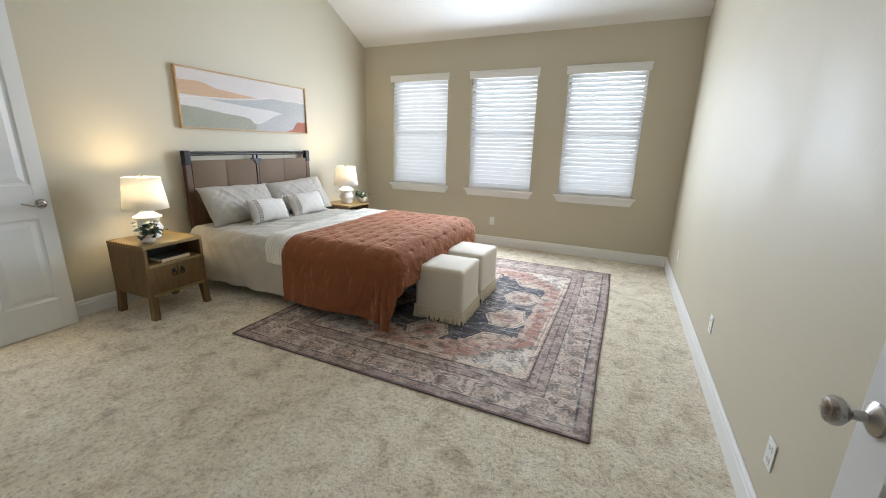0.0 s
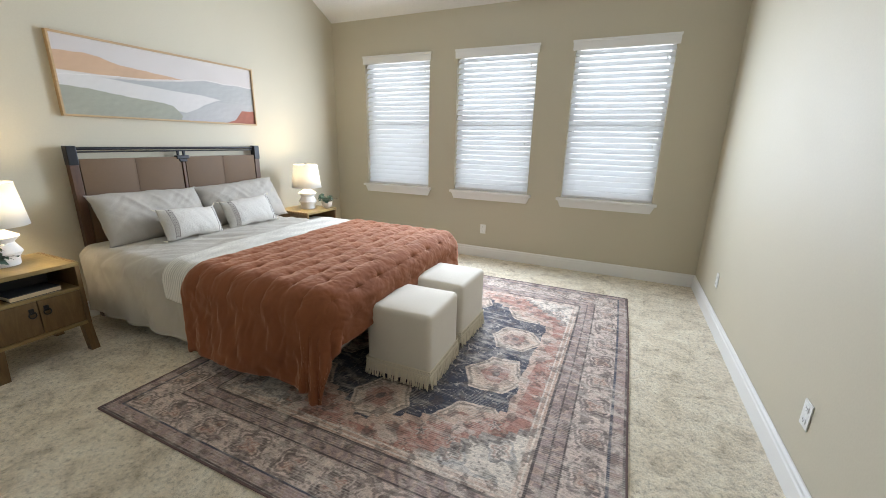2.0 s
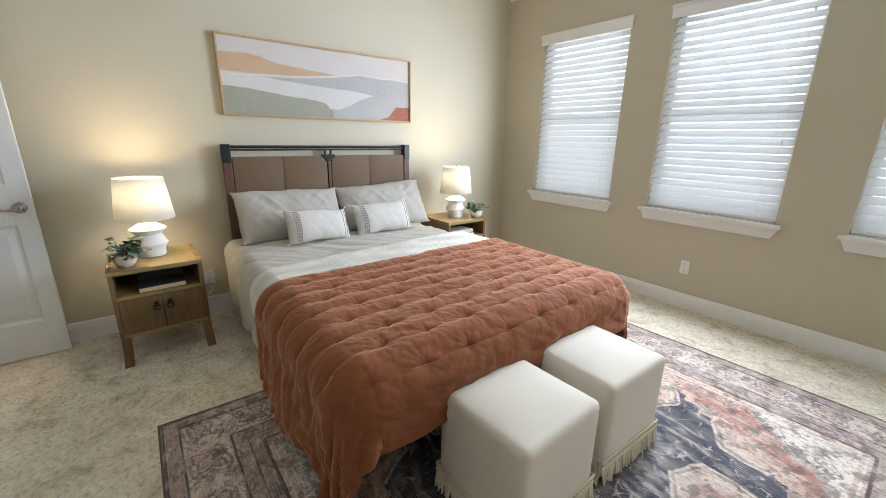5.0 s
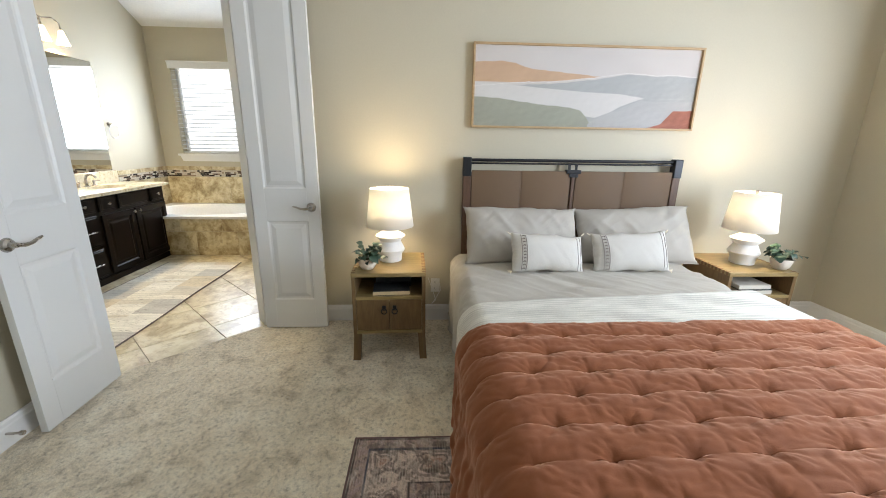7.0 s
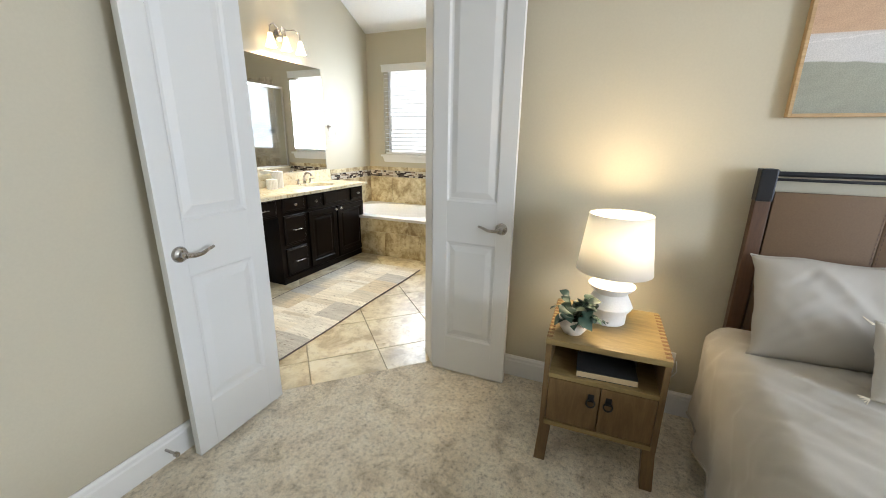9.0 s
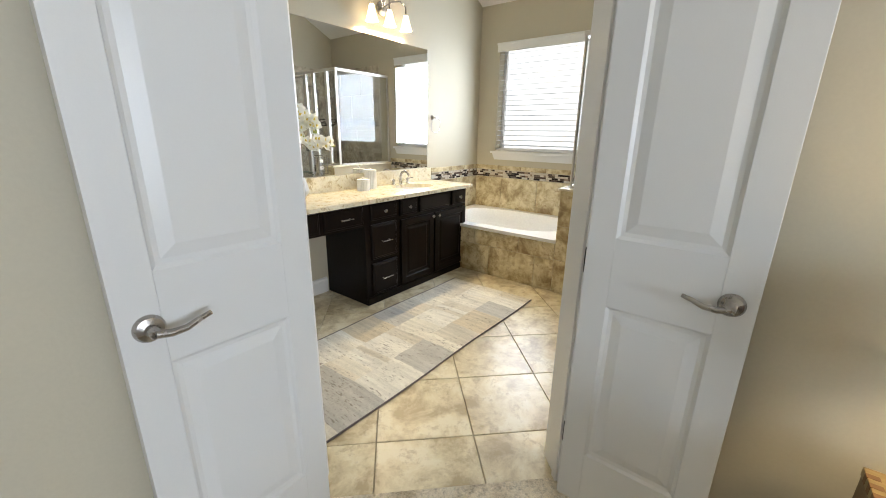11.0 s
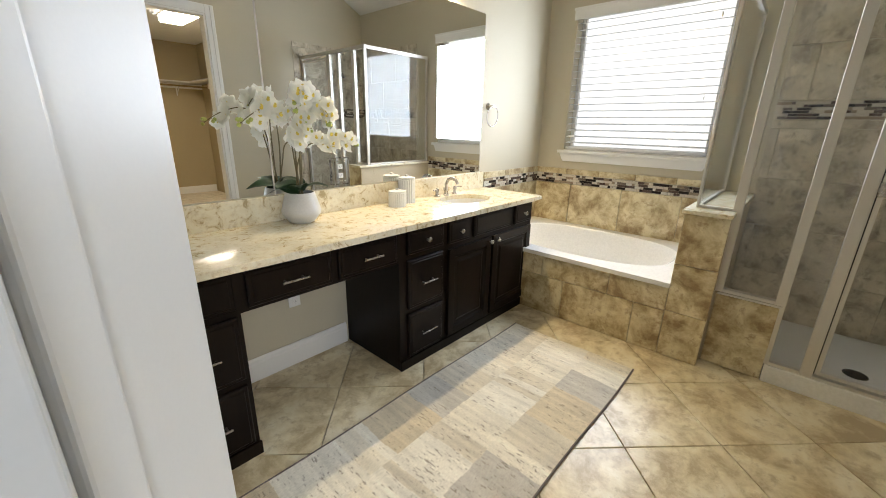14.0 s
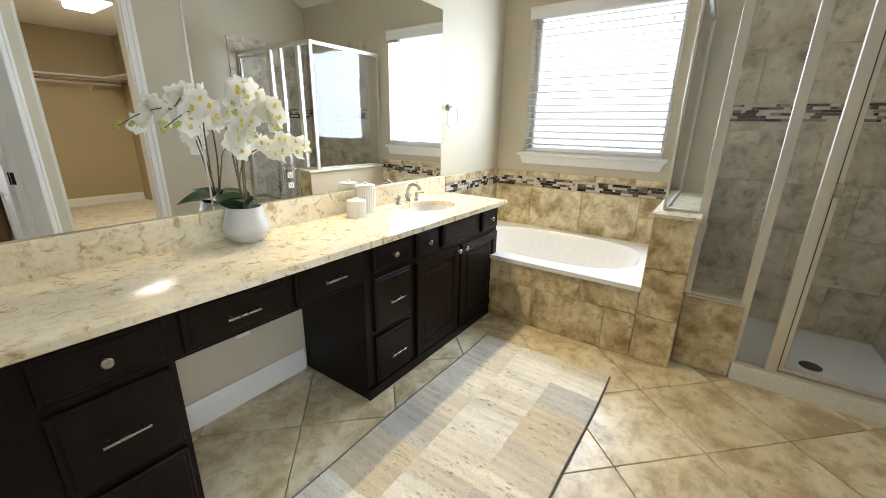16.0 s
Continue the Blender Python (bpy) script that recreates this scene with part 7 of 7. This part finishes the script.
def mosaic(parent, origin, ua, va, ulen, vlen, rows=4, d=0.009):
    """Linear mosaic of thin strips, one joined field."""
    origin, ua, va = Vector(origin), Vector(ua), Vector(va)
    nn = ua.cross(va)
    rot = Matrix.Translation(origin) @ Matrix((ua, va, nn)).transposed().to_4x4()
    rnd = random.Random(int(ulen * 1000))
    bm = B()
    rh = vlen / rows
    for r in range(rows):
        u = -rnd.uniform(0, 0.05)
        while u < ulen:
            w = rnd.choice((0.022, 0.035, 0.05, 0.075))
            a, b = max(u, 0), min(u + w, ulen)
            if b - a > 0.006:
                box(bm, a + 0.001, r * rh + 0.001, 0, b - 0.001, (r + 1) * rh - 0.001, d + rnd.uniform(-0.001, 0.0015))
            u += w
    bm.transform(rot)
    ob = part("mosaic_strip", bm, M_MOSAIC, parent, "linear mosaic of dark and cream strips")
    ob["kind"] = "stuff"


# diagonal floor tiles, cut where they meet the walls
def cut_tile(x, y, hd):
    ring = [(hd, 0.0), (0.0, hd), (-hd, 0.0), (0.0, -hd)]
    for ax, lim, sign in ((0, XE + 0.05 - x, 1), (1, YM - 0.05 - y, -1), (1, YN + 0.06 - y, 1)):
        kept = []
        for p, r in zip(ring, ring[1:] + ring[:1]):
            dp, dr_ = sign * (lim - p[ax]), sign * (lim - r[ax])
            if dp >= 0:
                kept.append(p)
            if dp * dr_ < 0:
                f = dp / (dp - dr_)
                kept.append((p[0] + f * (r[0] - p[0]), p[1] + f * (r[1] - p[1])))
        ring = kept
    if len(ring) < 3:
        return
    bm = B()
    lo, hi = [bm.verts.new((a, b, 0)) for a, b in ring], [bm.verts.new((a, b, 0.011)) for a, b in ring]
    for i in range(len(ring)):
        bm.faces.new((lo[i], lo[(i + 1) % len(ring)], hi[(i + 1) % len(ring)], hi[i]))
    bm.faces.new(hi)
    o = part("tile", mesh("tile", bm, M_FLTILE), None, bath_floor)
    o.matrix_world = Matrix.Translation((x, y, -0.012))


q = 0.459
rot = Matrix.Rotation(radians(45), 4, "Z")
ou, ov = -3.695, 3.902
for i in range(-9, 9):
    for j in range(-9, 12):
        uu, vv = ou + (i + 0.5) * q, ov + (j + 0.5) * q
        x, y = (uu - vv) * R2, (uu + vv) * R2
        if -6.1 < x < -2.75 and -1.85 < y < 1.7 and x + y < -2.55 and not (x < -5.75 and y < 0.2):
            hd = (q - 0.005) * R2
            if XE + 0.05 > x + hd and y - hd > YM - 0.05 and y + hd < YN + 0.06:
                put_tile(bath_floor, Matrix.Translation((x, y, -0.012)) @ rot, q - 0.005, q - 0.005, 0.011, M_FLTILE)
            else:
                cut_tile(x, y, hd)
# tub apron and surround
wa = bpy.data.objects["tub_apron"]
tile_run(wa, (AX - 0.0085, YM, 0.0), (0, 1, 0), (0, 0, 1), 0.02 - YM, 0.455, 0.50, 0.300, 0.35, M_TILE, u_shift=0.12)
ww, ws = bpy.data.objects["wall_bath_west"], bpy.data.objects["wall_bath_south"]
tile_run(ww, (XT + 0.0005, YM, 0.48), (0, 1, 0), (0, 0, 1), 0.03 - YM, 0.385, 0.48, 0.385, 0, M_TILE, u_shift=0.1)
mosaic(ww, (XT + 0.0005, YM, 0.868), (0, 1, 0), (0, 0, 1), 0.03 - YM, 0.085)
tile_run(ww, (XT + 0.0005, YM, 0.956), (0, 1, 0), (0, 0, 1), 0.03 - YM, 0.055, 0.32, 0.055, 0, M_TILE)
tile_run(ws, (-5.83, YM + 0.0005, 0.48), (-1, 0, 0), (0, 0, 1), XT * -1 - 5.83, 0.385, 0.48, 0.385, 0, M_TILE)
mosaic(ws, (-5.83, YM + 0.0005, 0.868), (-1, 0, 0), (0, 0, 1), XT * -1 - 5.83, 0.085)
tile_run(ws, (-5.83, YM + 0.0005, 0.956), (-1, 0, 0), (0, 0, 1), XT * -1 - 5.83, 0.055, 0.32, 0.055, 0, M_TILE)
# pony wall faces
pw = bpy.data.objects["pony_wall"]
tile_run(pw, (AX - 0.0085, 0.020, 0.0), (0, 1, 0), (0, 0, 1), 0.225, 0.925, 0.235, 0.308, 0, M_TILE)
tile_run(pw, (AX - 0.001, 0.0275, 0.49), (-1, 0, 0), (0, 0, 1), 1.05, 0.435, 0.36, 0.29, 0.5, M_TILE, d=0.008)
pw2 = bpy.data.objects["shower_low_wall"]
tile_run(pw2, (-5.8085, 0.247, 0.0), (0, 1, 0), (0, 0, 1), 0.298, 0.455, 0.305, 0.455, 0, M_TILE)
# shower walls
tile_run(ww, (XT + 0.0005, 0.240, 0.05), (0, 1, 0), (0, 0, 1), YN - 0.24, 1.415, 0.50, 0.34, 0.5, M_SHTILE, u_shift=0.2)
mosaic(ww, (XT + 0.0005, 0.240, 1.468), (0, 1, 0), (0, 0, 1), YN - 0.24, 0.112, 6)
tile_run(ww, (XT + 0.0005, 0.240, 1.586), (0, 1, 0), (0, 0, 1), YN - 0.24, 0.74, 0.50, 0.34, 0.5, M_SHTILE, u_shift=0.35)
wn = bpy.data.objects["wall_bath_north"]
tile_run(wn, (XT + 0.01, YN - 0.0005, 0.05), (1, 0, 0), (0, 0, 1), 1.03, 1.415, 0.50, 0.34, 0.5, M_SHTILE)
mosaic(wn, (XT + 0.01, YN - 0.0005, 1.468), (1, 0, 0), (0, 0, 1), 1.03, 0.112, 6)
tile_run(wn, (XT + 0.01, YN - 0.0005, 1.586), (1, 0, 0), (0, 0, 1), 1.03, 0.74, 0.50, 0.34, 0.5, M_SHTILE, u_shift=0.2)
